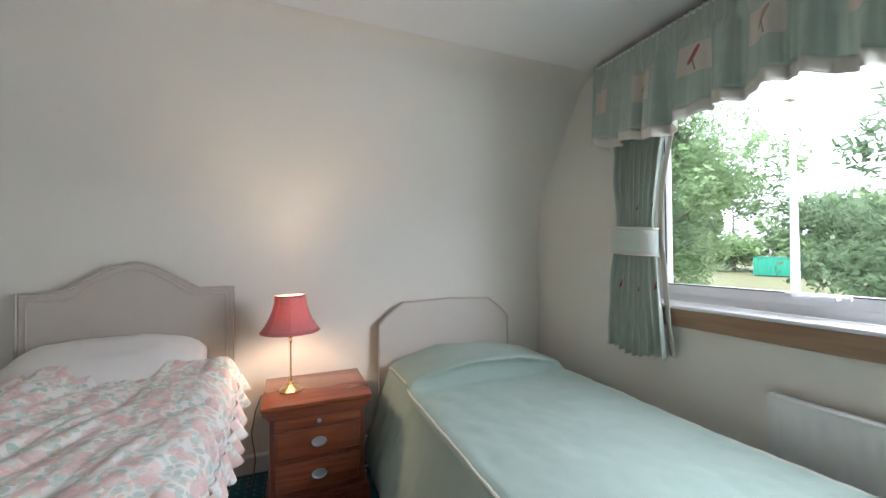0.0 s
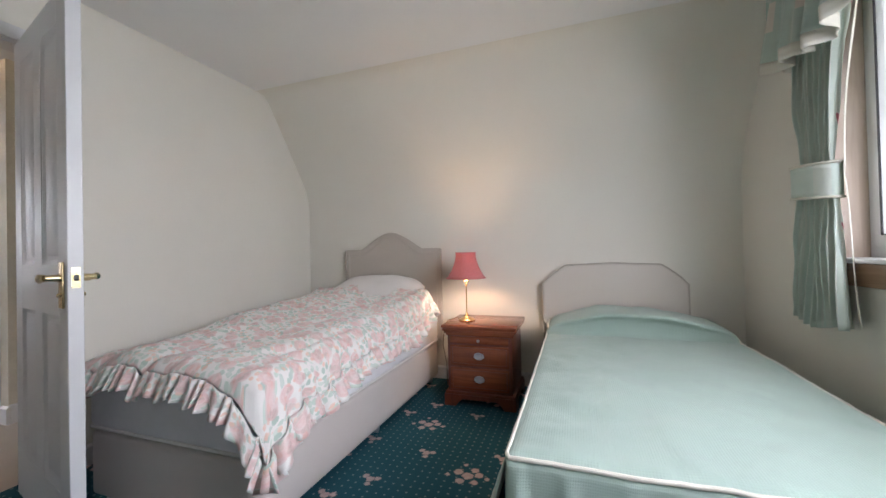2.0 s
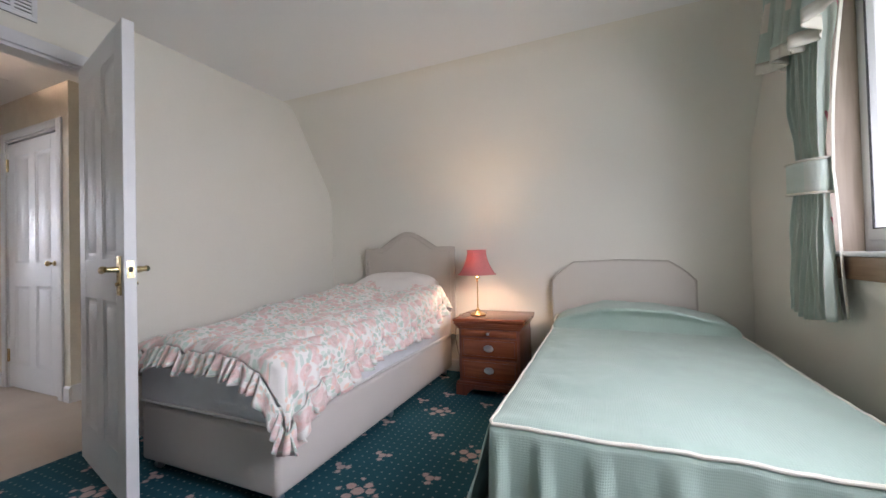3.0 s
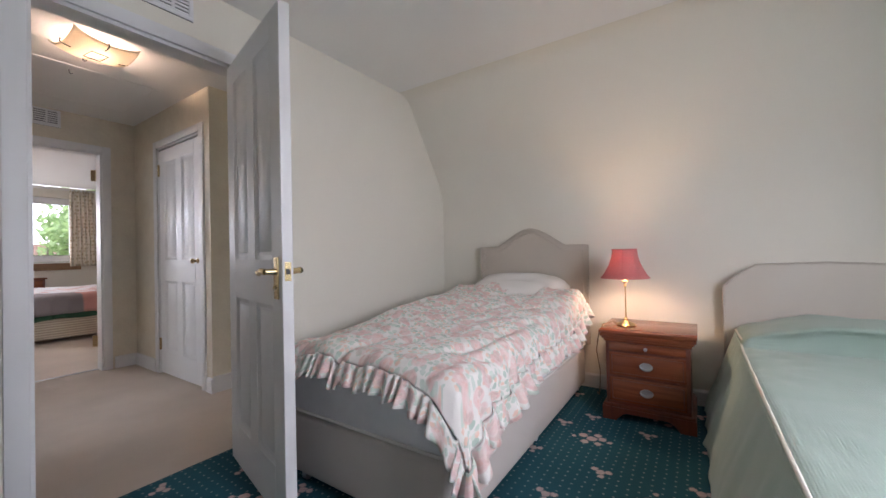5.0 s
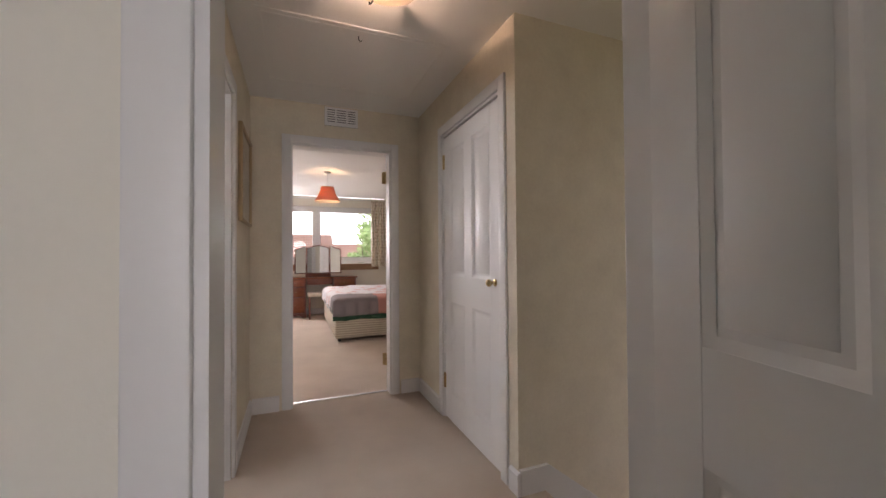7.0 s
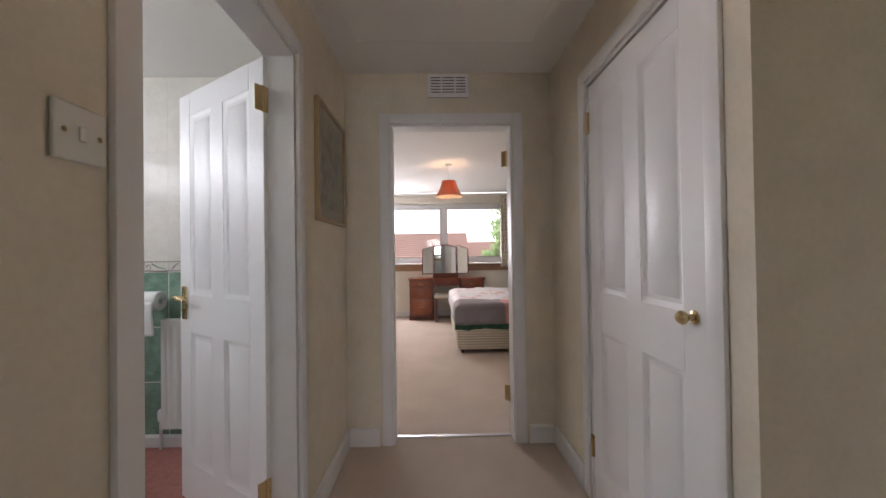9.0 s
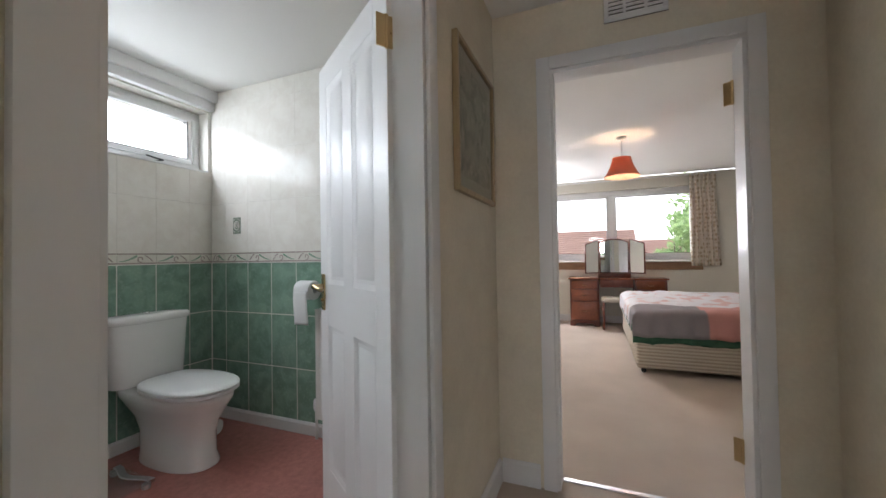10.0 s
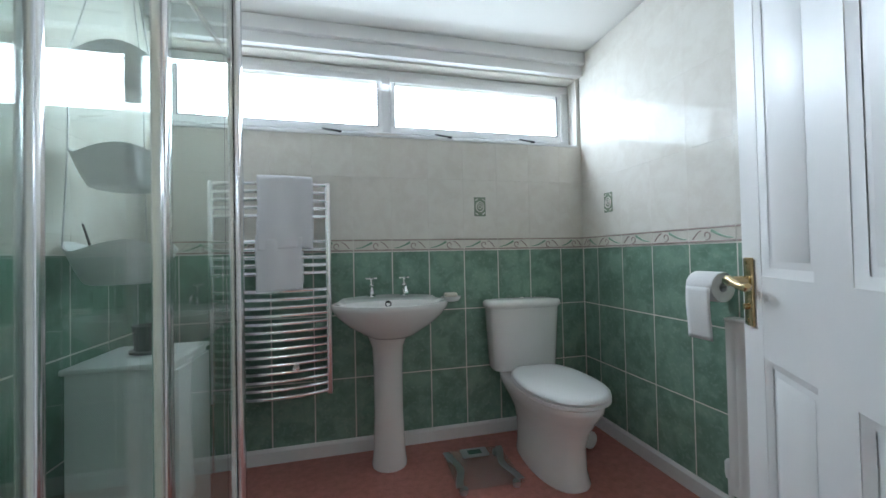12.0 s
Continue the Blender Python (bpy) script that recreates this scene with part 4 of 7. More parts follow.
def headboard_curved(parent):
    x0, x1, y0, y1 = -0.975, -0.105, 3.243, 3.292
    c, w = (x0 + x1) / 2, (x1 - x0) / 2

    def top(u):
        a = abs(u)
        if a > 0.68:
            return 1.050
        k = (0.68 - a) / 0.68
        s = (k * k * (3 - 2 * k)) ** 0.72
        return 1.045 + 0.142 * s + (0.0 if a < 0.60 else -0.0)
    us = np.linspace(-1, 1, 41)
    bm = bmesh.new()
    prism(bm, [(c + w * us[0], 0.32)] + [(c + w * u, top(u)) for u in us] + [(c + w * us[-1], 0.32)], 'y', y0, y1, 0.012)
    hb = part("headboard", bm, M_HEADCLOTH, parent, "beige cloth headboard with a curved top and double piping", 12)
    for ins in (0.0, 0.035):
        pts = [(c - w + ins, y0 - 0.001, 0.35)] + [(c + (w - ins) * u, y0 - 0.001, top(u) - ins) for u in us] + [(c + w - ins, y0 - 0.001, 0.35)]
        bm = bmesh.new()
        tube(bm, pts, 0.0055, 6)
        part("headboard_piping", bm, M_HEADCLOTH, hb)


headboard_curved(bed1)


def pillow(name, c, sx, sy, sz, material, label, lean=0.0, parent=None, seed=0.0):
    bm = bmesh.new()
    n = 22
    top, bot = [], []
    for i in range(n + 1):
        ra, rb = [], []
        for j in range(n + 1):
            u, v = 2 * i / n - 1, 2 * j / n - 1
            h = max(0.0, (1 - u ** 4) * (1 - v ** 4)) ** 0.55
            w = 0.012 * fbm(u * 2.2 + seed, v * 2.2, seed) * h
            x, y = u * sx / 2 * (1 - 0.05 * v * v), v * sy / 2 * (1 - 0.06 * u * u)
            ra.append(bm.verts.new((c[0] + x, c[1] + y, c[2] + sz * h * 0.7 + w + lean * (v + 1))))
            rb.append(bm.verts.new((c[0] + x, c[1] + y, c[2] - 0.3 * sz * h * 0.5 + lean * (v + 1) - 0.001)))
        top.append(ra)
        bot.append(rb)
    for i in range(n):
        for j in range(n):
            bm.faces.new((top[i][j], top[i + 1][j], top[i + 1][j + 1], top[i][j + 1]))
            bm.faces.new((bot[i][j], bot[i][j + 1], bot[i + 1][j + 1], bot[i + 1][j]))
    bmesh.ops.remove_doubles(bm, verts=bm.verts, dist=0.0012)
    ob = part(name, bm, material, parent, "", 180)
    return tagged(ob, label, "pillow") if parent is None else ob


pillow("pillow", (-0.57, 2.995, 0.625), 0.74, 0.42, 0.19, M_LINEN, "white cotton pillow lying against the headboard", 0.062, seed=2.0)


def duvet():
    """Crumpled duvet over the bed with a gathered frill round three sides."""
    t = thing("duvet", (-0.55, 2.1, 0.5), "crumpled cream duvet printed with pink roses, with a gathered frill", "duvet")
    X0, X1, Y0, Y1 = -1.045, -0.075, 1.375, 2.93
    drop = 0.15

    def height(x, y):
        s = x * 0.94 - y * 0.34
        w = x * 0.34 + y * 0.94
        puff = 0.026 * fbm(x * 2.6, y * 1.8, 0.5, 3) + 0.020 * fbm(s * 7, w * 2.2, 2.0, 3) + 0.004 * fbm(s * 24, w * 9, 5.0, 2)
        ridge = abs(fbm(s * 4 + 3, w * 1.3, 7.0, 2))
        creases = -0.018 * (1 - min(1, ridge * 6)) - 0.007 * (1 - min(1, abs(fbm(s * 9, w * 3.2, 4.0, 2)) * 6))
        return 0.625 + 0.095 * max(0, (y - 1.6) / 1.3) + puff + creases + 0.02 * math.sin((x + 1.05) * 3.1)

    def shape(u, v):
        # arc lengths across and along: the rim hangs down on the right, the left and the foot
        W, Lh = X1 - X0, Y1 - Y0
        sag = 0.03 * fbm(u * 5, v * 5, 9.0, 2)
        dl, dr, df = 0.10, drop - 0.04 + 0.03 * math.sin(v * 11), 0.02
        a = -dl + u * (W + dl + dr)
        b = -df + v * (Lh + df)
        x, y, dz = X0 + min(max(a, 0), W), Y0 + max(b, 0), 0.0
        over = 0.0
        if a < 0:
            over = max(over, -a)
        if a > W:
            over = max(over, a - W)
        if b < 0:
            over = max(over, -b)
        ex = (-0.02 if a < 0 else 0.02 if a > W else 0) * min(1, over / 0.05)
        ey = -0.025 * min(1, -b / 0.05) if b < 0 else 0.0
        rim = min(1.0, min(a + 0.0 if a > 0 else 0, W - a if a < W else 0, b if b > 0 else 0) / 0.07)
        rim = max(0.0, rim)
        z = height(x, y) - 0.03 * (1 - rim) ** 2 - over * 0.92 + sag * (0.4 + over)
        rip = 0.012 * math.sin((x + y * 1.3) * 60) * min(1, over / 0.1)
        # the near corner slides off and hangs lower
        cn = max(0.0, 1 - math.hypot(x - X1, y - Y0) / 0.22)
        z -= 0.14 * cn * cn * (1 if over > 0 else 0.3)
        ex += 0.035 * cn * (over / drop)
        ey -= 0.03 * cn * (over / drop)
        head = max(0.0, (v - 0.9) / 0.1)
        z += 0.045 * head * math.sin(min(1, head) * math.pi / 2) - 0.04 * max(0, (v - 0.975) / 0.025)
        return Vector((x + ex + (rip if b > 0 and over else 0), y + ey + (rip if b <= 0 else 0), max(z, 0.08)))
    sheet("duvet_cover", shape, 110, 150, M_FLORAL, t, "", 0.012, lambda u, v: (u * 1.22, v * 1.7))

    def frill(edge, n, length, waves):
        def fn(u, v):
            p = edge(u)
            d = edge(min(1, u + 0.004)) - edge(max(0, u - 0.004))
            d.z = 0
            d.normalize()
            out = Vector((d.y, -d.x, 0))
            amp = (0.003 + 0.017 * v) * (0.75 + 0.5 * math.sin(u * 41) * math.sin(u * 23))
            ph = u * waves * 2 * math.pi + 1.6 * math.sin(u * 17) + 0.8 * math.sin(u * 53)
            return p + out * (0.012 + 0.03 * v + amp * math.sin(ph)) + Vector((0, 0, 0.006 - 0.082 * v + 0.006 * v * math.sin(ph * 0.37)))
        return sheet("frill", fn, n, 5, M_FLORAL, t, "gathered frill of the same print", 0.003, lambda u, v: (u * length * 1.5 + 0.31, v * 0.09 + 0.17))
    frill(lambda u: shape(u, 0.0), 640, 1.2, 27)
    frill(lambda u: shape(1.0, u), 760, 1.7, 40)
    frill(lambda u: shape(0.0, 1 - u), 420, 1.7, 34)


duvet()

bed2 = divan("green_bed", 0.755, 1.69, 1.39, 3.235, 0.30, 0.48, "single divan bed with a cream headboard under a green bedspread", cloth=M_HEADPALE)


def headboard_shaped(parent):
    x0, x1, y0, y1 = 0.685, 1.60, 3.243, 3.29
    z1, z2 = 0.775, 0.905
    half = [(x0, 0.3), (x0, z1)]
    for k in range(9):
        a = k / 8
        half.append((x0 + 0.015 + 0.14 * a, z1 + 0.012 + (z2 - z1 - 0.012) * (a ** 0.8)))
    c = (x0 + x1) / 2
    poly = half + [(c, z2 + 0.012)] + [(2 * c - x, z) for x, z in reversed(half)]
    bm = prism(bmesh.new(), poly, 'y', y0, y1, 0.010)
    hb = part("headboard", bm, M_HEADPALE, parent, "cream padded headboard with cut corners", 12)
    bm = bmesh.new()
    tube(bm, [(x, y0 - 0.001, z) for x, z in poly], 0.005, 6)
    part("headboard_piping", bm, M_HEADCLOTH, hb, "beige piping")


headboard_shaped(bed2)


def bedspread():
    """Fitted green bedspread: smooth top rolled over a pillow, skirts to the floor, cream piping along the edges."""
    t = thing("bedspread", (1.22, 2.3, 0), "sage green corded bedspread with cream piping, reaching the floor", "bedspread")
    X0, X1, Y0, Y1 = 0.735, 1.715, 1.345, 3.20

    def top(x, y):
        z = 0.512 + 0.010 * fbm(x * 3, y * 2.4, 1.0, 3) + 0.005 * fbm(x * 11, y * 9, 5.0, 2)
        k = (y - 2.79) / 0.27
        side = min(1, (x - X0) / 0.30, (X1 - x) / 0.34)
        side = max(0.0, side) ** 0.6
        if 0 < k:
            e = math.sqrt(1 - (1 - min(k * 2.9, 1)) ** 2) if k < 1 else math.cos(min(1, (y - 3.06) / 0.25) * 1.1)
            z += 0.128 * e * (0.12 + 0.88 * side)
        z -= 0.030 * math.exp(-((y - 2.78) / 0.018) ** 2) * side
        return z

    def tp(u, v):
        x, y = X0 + (X1 - X0) * u, Y0 + (Y1 - Y0) * v
        e = min(u, 1 - u) * (X1 - X0)
        f = v * (Y1 - Y0)
        r = max(0, 1 - min(e, f) / 0.04)
        roll = 0.115 * math.exp(-((y - 2.855) / 0.040) ** 2) * (0.3 + 0.7 * min(1, e / 0.25))
        return Vector((x, y - roll, top(x, y) - 0.014 * r * r))
    sheet("cover_top", tp, 90, 170, M_SAGE, t, "", 0.006, lambda u, v: (u * 0.98, v * 1.86))

    def side(edge, out, waves, flare, name, gather=0.014):
        def fn(u, v):
            p = edge(u)
            k = v
            fold = gather * min(1, 2.2 * k) * max(0.0, math.sin(u * waves * 2 * math.pi + 1.5 * math.sin(u * 7))) ** 1.6 + 0.02 * k * fbm(u * 6, v * 2, 8.0)
            bottom = 0.006
            return Vector((p.x + out[0] * (flare * k + fold), p.y + out[1] * (flare * k + fold), p.z * (1 - k) + bottom * k))
        sheet(name, fn, 110, 24, M_SAGE, t, "", 0.005, lambda u, v: (u * 1.86, v * 0.5))
    side(lambda u: tp(0, u), (-1, 0), 6, 0.15, "cover_side")
    side(lambda u: tp(1, u), (1, 0), 6, 0.03, "cover_side")
    side(lambda u: tp(u, 0), (0, -1), 7, 0.045, "cover_foot", 0.035)
    bm = bmesh.new()
    pts = [tp(0, v) for v in np.linspace(0.80, 0.01, 50)] + [tp(u, 0) for u in np.linspace(0.01, 0.99, 30)] + [tp(1, v) for v in np.linspace(0.01, 0.86, 50)]
    tube(bm, [p + Vector((0, 0, 0.004)) for p in pts], 0.0058, 8)
    part("piping", bm, M_PIPING, t, "cream cord piping")
    bm = bmesh.new()
    tube(bm, [(X0 + 0.02, 2.81, 0.522), (X0 + 0.002, 2.88, 0.535), (X0 - 0.003, 2.98, 0.540), (X0 - 0.003, 3.10, 0.538), (X0, 3.20, 0.52)], 0.0055, 8)
    part("piping", bm, M_PIPING, t, "cream cord piping")


bedspread()


def nightstand():
    t = thing("bedside_cabinet", (0.30, 3.02, 0), "polished mahogany bedside cabinet with drawers and a pull-out slide", "bedside cabinet")
    x0, x1, y0, y1 = 0.085, 0.515, 2.825, 3.235
    bm = bmesh.new()
    box(bm, x0, x1, y0, y1, 0.085, 0.475, 0.003)
    part("body", bm, M_MAHOGV, t)
    bm = bmesh.new()
    for i, (e, za, zb) in enumerate(((0.010, 0.462, 0.478), (0.020, 0.478, 0.492), (0.030, 0.492, 0.506), (0.025, 0.506, 0.512), (0.034, 0.512, 0.532))):
        box(bm, x0 - e, x1 + e, y0 - e, y1 + 0.003, za, zb, 0.004 if i != 3 else 0)
    part("top", bm, M_MAHOG, t, "moulded polished top")
    bm = bmesh.new()
    e = 0.022
    box(bm, x0 - e + 0.004, x1 + e - 0.004, y0 - e + 0.004, y1, 0.072, 0.094, 0.006)
    # bracket feet with curved cut-outs, front and sides
    n = 12
    w = x1 - x0 + 2 * e

    def apron(L):
        out = [(0, 0.0), (0, 0.076), (L, 0.076), (L, 0.0), (L - 0.075, 0.0)]
        for k in range(7):
            a = k / 6
            out.append((L - 0.085 - 0.05 * a, 0.012 + 0.036 * math.sin(a * math.pi / 2)))
        for k in range(7):
            a = 1 - k / 6
            out.append((0.085 + 0.05 * a, 0.012 + 0.036 * math.sin(a * math.pi / 2)))
        out.append((0.075, 0.0))
        return out
    prism(bm, [(x0 - e + p, z) for p, z in apron(w)], 'y', y0 - e, y0 - e + 0.018)
    Ld = y1 - y0 + e - 0.022
    for xa in (x0 - e, x1 + e - 0.018):
        prism(bm, [(y0 - e + 0.019 + p, z) for p, z in apron(Ld)], 'x', xa, xa + 0.018)
    part("plinth", bm, M_MAHOGV, t, "moulded plinth on bracket feet")
    bm = B(x0 + 0.02, x1 - 0.02, y0 - 0.006, y0 + 0.01, 0.412, 0.456, 0.002)
    sl = part("slide", bm, M_MAHOG, t, "narrow pull-out slide")
    bm = bmesh.new()
    m = Matrix.Translation(((x0 + x1) / 2, y0 - 0.006, 0.434)) @ Matrix.Rotation(radians(90), 4, 'X')
    lathe(bm, (0, 0, 0), [(0.001, 0), (0.008, 0), (0.006, 0.006), (0.010, 0.012), (0.010, 0.016), (0.001, 0.02)], 16, m)
    part("knob", bm, M_SILVER, sl)
    for z0, z1 in ((0.265, 0.398), (0.11, 0.25)):
        bm = bmesh.new()
        box(bm, x0 + 0.02, x1 - 0.02, y0 - 0.006, y0 + 0.012, z0, z1, 0.003)
        d = part("drawer", bm, M_MAHOG, t)
        bm = bmesh.new()
        for a, b, c, e2 in ((x0 + 0.032, x1 - 0.032, z0 + 0.012, z0 + 0.016), (x0 + 0.032, x1 - 0.032, z1 - 0.016, z1 - 0.012)):
            box(bm, a, b, y0 - 0.0075, y0 - 0.005, c, e2)
        for a in (x0 + 0.032, x1 - 0.036):
            box(bm, a, a + 0.004, y0 - 0.0075, y0 - 0.005, z0 + 0.016, z1 - 0.016)
        part("cock_beading", bm, M_MAHOGV, d)
        cx, cz = (x0 + x1) / 2, (z0 + z1) / 2
        bm = bmesh.new()
        m = Matrix.Translation((cx, y0 - 0.006, cz)) @ Matrix.Rotation(radians(90), 4, 'X') @ Matrix.Diagonal((1.45, 1, 1, 1))
        lathe(bm, (0, 0, 0), [(0.001, 0), (0.024, 0), (0.0235, 0.0025), (0.020, 0.0035), (0.019, 0.003), (0.001, 0.003)], 28, m)
        pl = part("handle_plate", bm, M_SILVER, d, "oval silver handle plate")
        bm = bmesh.new()
        tube(bm, [(cx + 0.030 * math.cos(a), y0 - 0.013 - 0.008 * abs(math.sin(a)), cz + 0.006 - 0.018 * math.sin(a)) for a in np.linspace(0, math.pi, 13)], 0.003, 8)
        part("bail", bm, M_SILVER, pl)


nightstand()


def table_lamp():
    c = (0.177, 2.99, 0.533)
    t = thing("table_lamp", c, "brass bedside lamp with a pink flared shade, switched on", "lamp")
    bm = bmesh.new()
    lathe(bm, c, [(0.001, 0), (0.056, 0), (0.058, 0.006), (0.050, 0.012), (0.046, 0.016), (0.030, 0.021), (0.022, 0.028), (0.016, 0.034), (0.018, 0.040), (0.010, 0.046), (0.007, 0.052), (0.001, 0.053)], 32)
    part("lamp_base", bm, M_BRASS, t)
    bm = bmesh.new()
    lathe(bm, (c[0], c[1], c[2] + 0.05), [(0.005, 0), (0.0055, 0.02), (0.0045, 0.03), (0.0045, 0.19), (0.007, 0.195), (0.010, 0.20), (0.007, 0.206), (0.006, 0.215), (0.018, 0.222), (0.022, 0.228), (0.012, 0.236), (0.010, 0.25), (0.001, 0.251)], 20)
    part("stem", bm, M_BRASS, t)
    bm = bmesh.new()
    lathe(bm, (c[0], c[1], c[2] + 0.30), [(0.001, 0), (0.012, 0), (0.013, 0.03), (0.011, 0.045), (0.016, 0.06), (0.026, 0.085), (0.028, 0.10), (0.022, 0.118), (0.001, 0.128)], 18)
    part("light_bulb", bm, glow("warm_bulb_glass", (1.0, 0.72, 0.42), 14), t, "glowing bulb").visible_shadow = False
    M_SHADE, g = blank("pink_silk_shade", 0.8)
    g.b.inputs["Base Color"].default_value = (0.62, 0.13, 0.13, 1)
    tc = g.node("ShaderNodeTexCoord")
    nz = g.node("ShaderNodeTexNoise", Scale=130.0, Detail=3.0)
    g.link(tc.outputs["Object"], nz.inputs["Vector"])
    cc = g.mix(nz.outputs[0], (0.56, 0.20, 0.20), (0.68, 0.29, 0.28))
    g.link(cc, g.b.inputs["Base Color"])
    tr = g.node("ShaderNodeBsdfTranslucent")
    g.link(cc, tr.inputs["Color"])
    ms = g.nt.nodes.new("ShaderNodeMixShader")
    ms.inputs[0].default_value = 0.24
    g.link(g.b.outputs[0], ms.inputs[1])
    g.link(tr.outputs[0], ms.inputs[2])
    g.link(ms.outputs[0], g.nt.nodes["Material Output"].inputs["Surface"])

    def prof(k):
        return 0.070 + 0.068 * k ** 1.9
    zt, zb = c[2] + 0.478, c[2] + 0.300
    n = 48

    def sc(a):
        return 1 - 0.018 * abs(math.sin(a * 4))
    bm = bmesh.new()
    rings = [[(c[0] + prof(k) * sc(2 * math.pi * i / n) * math.cos(2 * math.pi * i / n), c[1] + prof(k) * sc(2 * math.pi * i / n) * math.sin(2 * math.pi * i / n), zt + (zb - zt) * k) for i in range(n)] for k in np.linspace(0, 1, 12)]
    ring_sweep(bm, rings, caps=False)
    sh = part("shade", bm, M_SHADE, t, "flared pink silk shade", 180)
    md = sh.modifiers.new("thickness", 'SOLIDIFY')
    md.thickness = 0.0015
    rings = [[(c[0] + (prof(k) - 0.0035) * sc(2 * math.pi * i / n) * math.cos(2 * math.pi * i / n), c[1] + (prof(k) - 0.0035) * sc(2 * math.pi * i / n) * math.sin(2 * math.pi * i / n), zt + (zb - zt) * k) for i in range(n)] for k in np.linspace(0, 1, 12)]
    part("shade_lining", ring_sweep(bmesh.new(), rings, caps=False), M_LINING, sh, "cream lining of the shade", 180)
    for k, z in ((0.0, zt), (1.0, zb)):
        bm = bmesh.new()
        tube(bm, [(c[0] + (prof(k) + 0.001) * math.cos(a), c[1] + (prof(k) + 0.001) * math.sin(a), z) for a in np.linspace(0, 2 * math.pi, 41)], 0.0035, 6)
        part("shade_trim", bm, M_SHADE, sh)
    bm = bmesh.new()
    for i in range(8):
        a = 2 * math.pi * i / 8
        tube(bm, [(c[0] + (prof(k) + 0.001) * math.cos(a), c[1] + (prof(k) + 0.001) * math.sin(a), zt + (zb - zt) * k) for k in np.linspace(0, 1, 8)], 0.0016, 5)
    part("shade_seams", bm, M_SHADE, sh)
    bm = bmesh.new()
    for i in range(3):
        a = 2 * math.pi * i / 3
        tube(bm, [(c[0] + 0.012 * math.cos(a), c[1] + 0.012 * math.sin(a), c[2] + 0.31), (c[0] + 0.068 * math.cos(a), c[1] + 0.068 * math.sin(a), zt - 0.004)], 0.0012, 5)
    part("shade_carrier", bm, M_BRASS, t)
    bm = bmesh.new()
    tube(bm, [(0.122, 2.99, 0.538), (0.10, 3.0, 0.552), (0.085, 2.98, 0.545), (0.045, 2.96, 0.536), (0.02, 2.95, 0.47), (0.0, 2.97, 0.36), (0.015, 3.0, 0.22), (0.0, 3.05, 0.10), (-0.02, 3.12, 0.02), (-0.05, 3.2, 0.006)], 0.0032, 6)
    part("lamp_flex", bm, mat("brown_flex", (0.16, 0.10, 0.05), 0.5), t, "thin brown flex")


table_lamp()


def chest():
    t = thing("chest_of_drawers", (-1.2, 0.0, 0), "dark stained oak chest of drawers with a low back rail", "chest of drawers")
    x0, x1, y0, y1 = -1.385, -1.005, -0.47, 0.415
    for yy in (y0, y1 - 0.045):
        for xx in (x0, x1 - 0.045):
            part("leg_post", B(xx, xx + 0.045, yy, yy + 0.045, 0, 0.945, 0.003), M_OAKV, t)
    for yy in (y0 + 0.010, y1 - 0.024):
        bm = B(x0 + 0.03, x1 - 0.03, yy, yy + 0.014, 0.13, 0.945)
        part("side_panel", bm, M_OAKV, t)
        a = yy - 0.008 if yy < 0 else yy + 0.006
        for za in (0.12, 0.865):
            part("side_rail", B(x0 + 0.045, x1 - 0.045, a, a + 0.016, za, za + 0.08, 0.002), M_OAK, t)
    bm = B(x0, x1 + 0.03, y0 - 0.025, y1 + 0.025, 0.945, 0.968, 0.007, 3)
    part("top", bm, M_OAK, t)
    bm = prism(bmesh.new(), [(y0 - 0.01, 0.968), (y0 - 0.01, 1.02), (y0 + 0.03, 1.05), (y1 - 0.03, 1.05), (y1 - 0.012, 1.043), (y1 - 0.012, 0.968)], 'x', x0, x0 + 0.02, 0.003)
    part("back_rail", bm, M_OAK, t)
    part("back", B(x0 + 0.03, x0 + 0.04, y0 + 0.024, y1 - 0.024, 0.13, 0.944), M_OAKV, t)
    gaps = [0.935, 0.755, 0.575, 0.365, 0.13]
    for za, zb in zip(gaps[1:], gaps):
        bm = B(x1 - 0.02, x1 + 0.002, y0 + 0.05, y1 - 0.05, za + 0.012, zb - 0.004, 0.004)
        d = part("drawer", bm, M_OAK, t)
        for yy in (y0 + 0.22, y1 - 0.22):
            bm = bmesh.new()
            m = Matrix.Translation((x1 + 0.002, yy, (za + zb) / 2)) @ Matrix.Rotation(radians(90), 4, 'Y')
            lathe(bm, (0, 0, 0), [(0.001, 0), (0.010, 0), (0.008, 0.010), (0.016, 0.018), (0.015, 0.026), (0.001, 0.03)], 16, m)
            part("drawer_knob", bm, M_OAKV, d)
    for z in gaps:
        part("drawer_rail", B(x1 - 0.03, x1 - 0.006, y0 + 0.046, y1 - 0.046, z - 0.003, z + 0.011), M_OAKV, t)


chest()


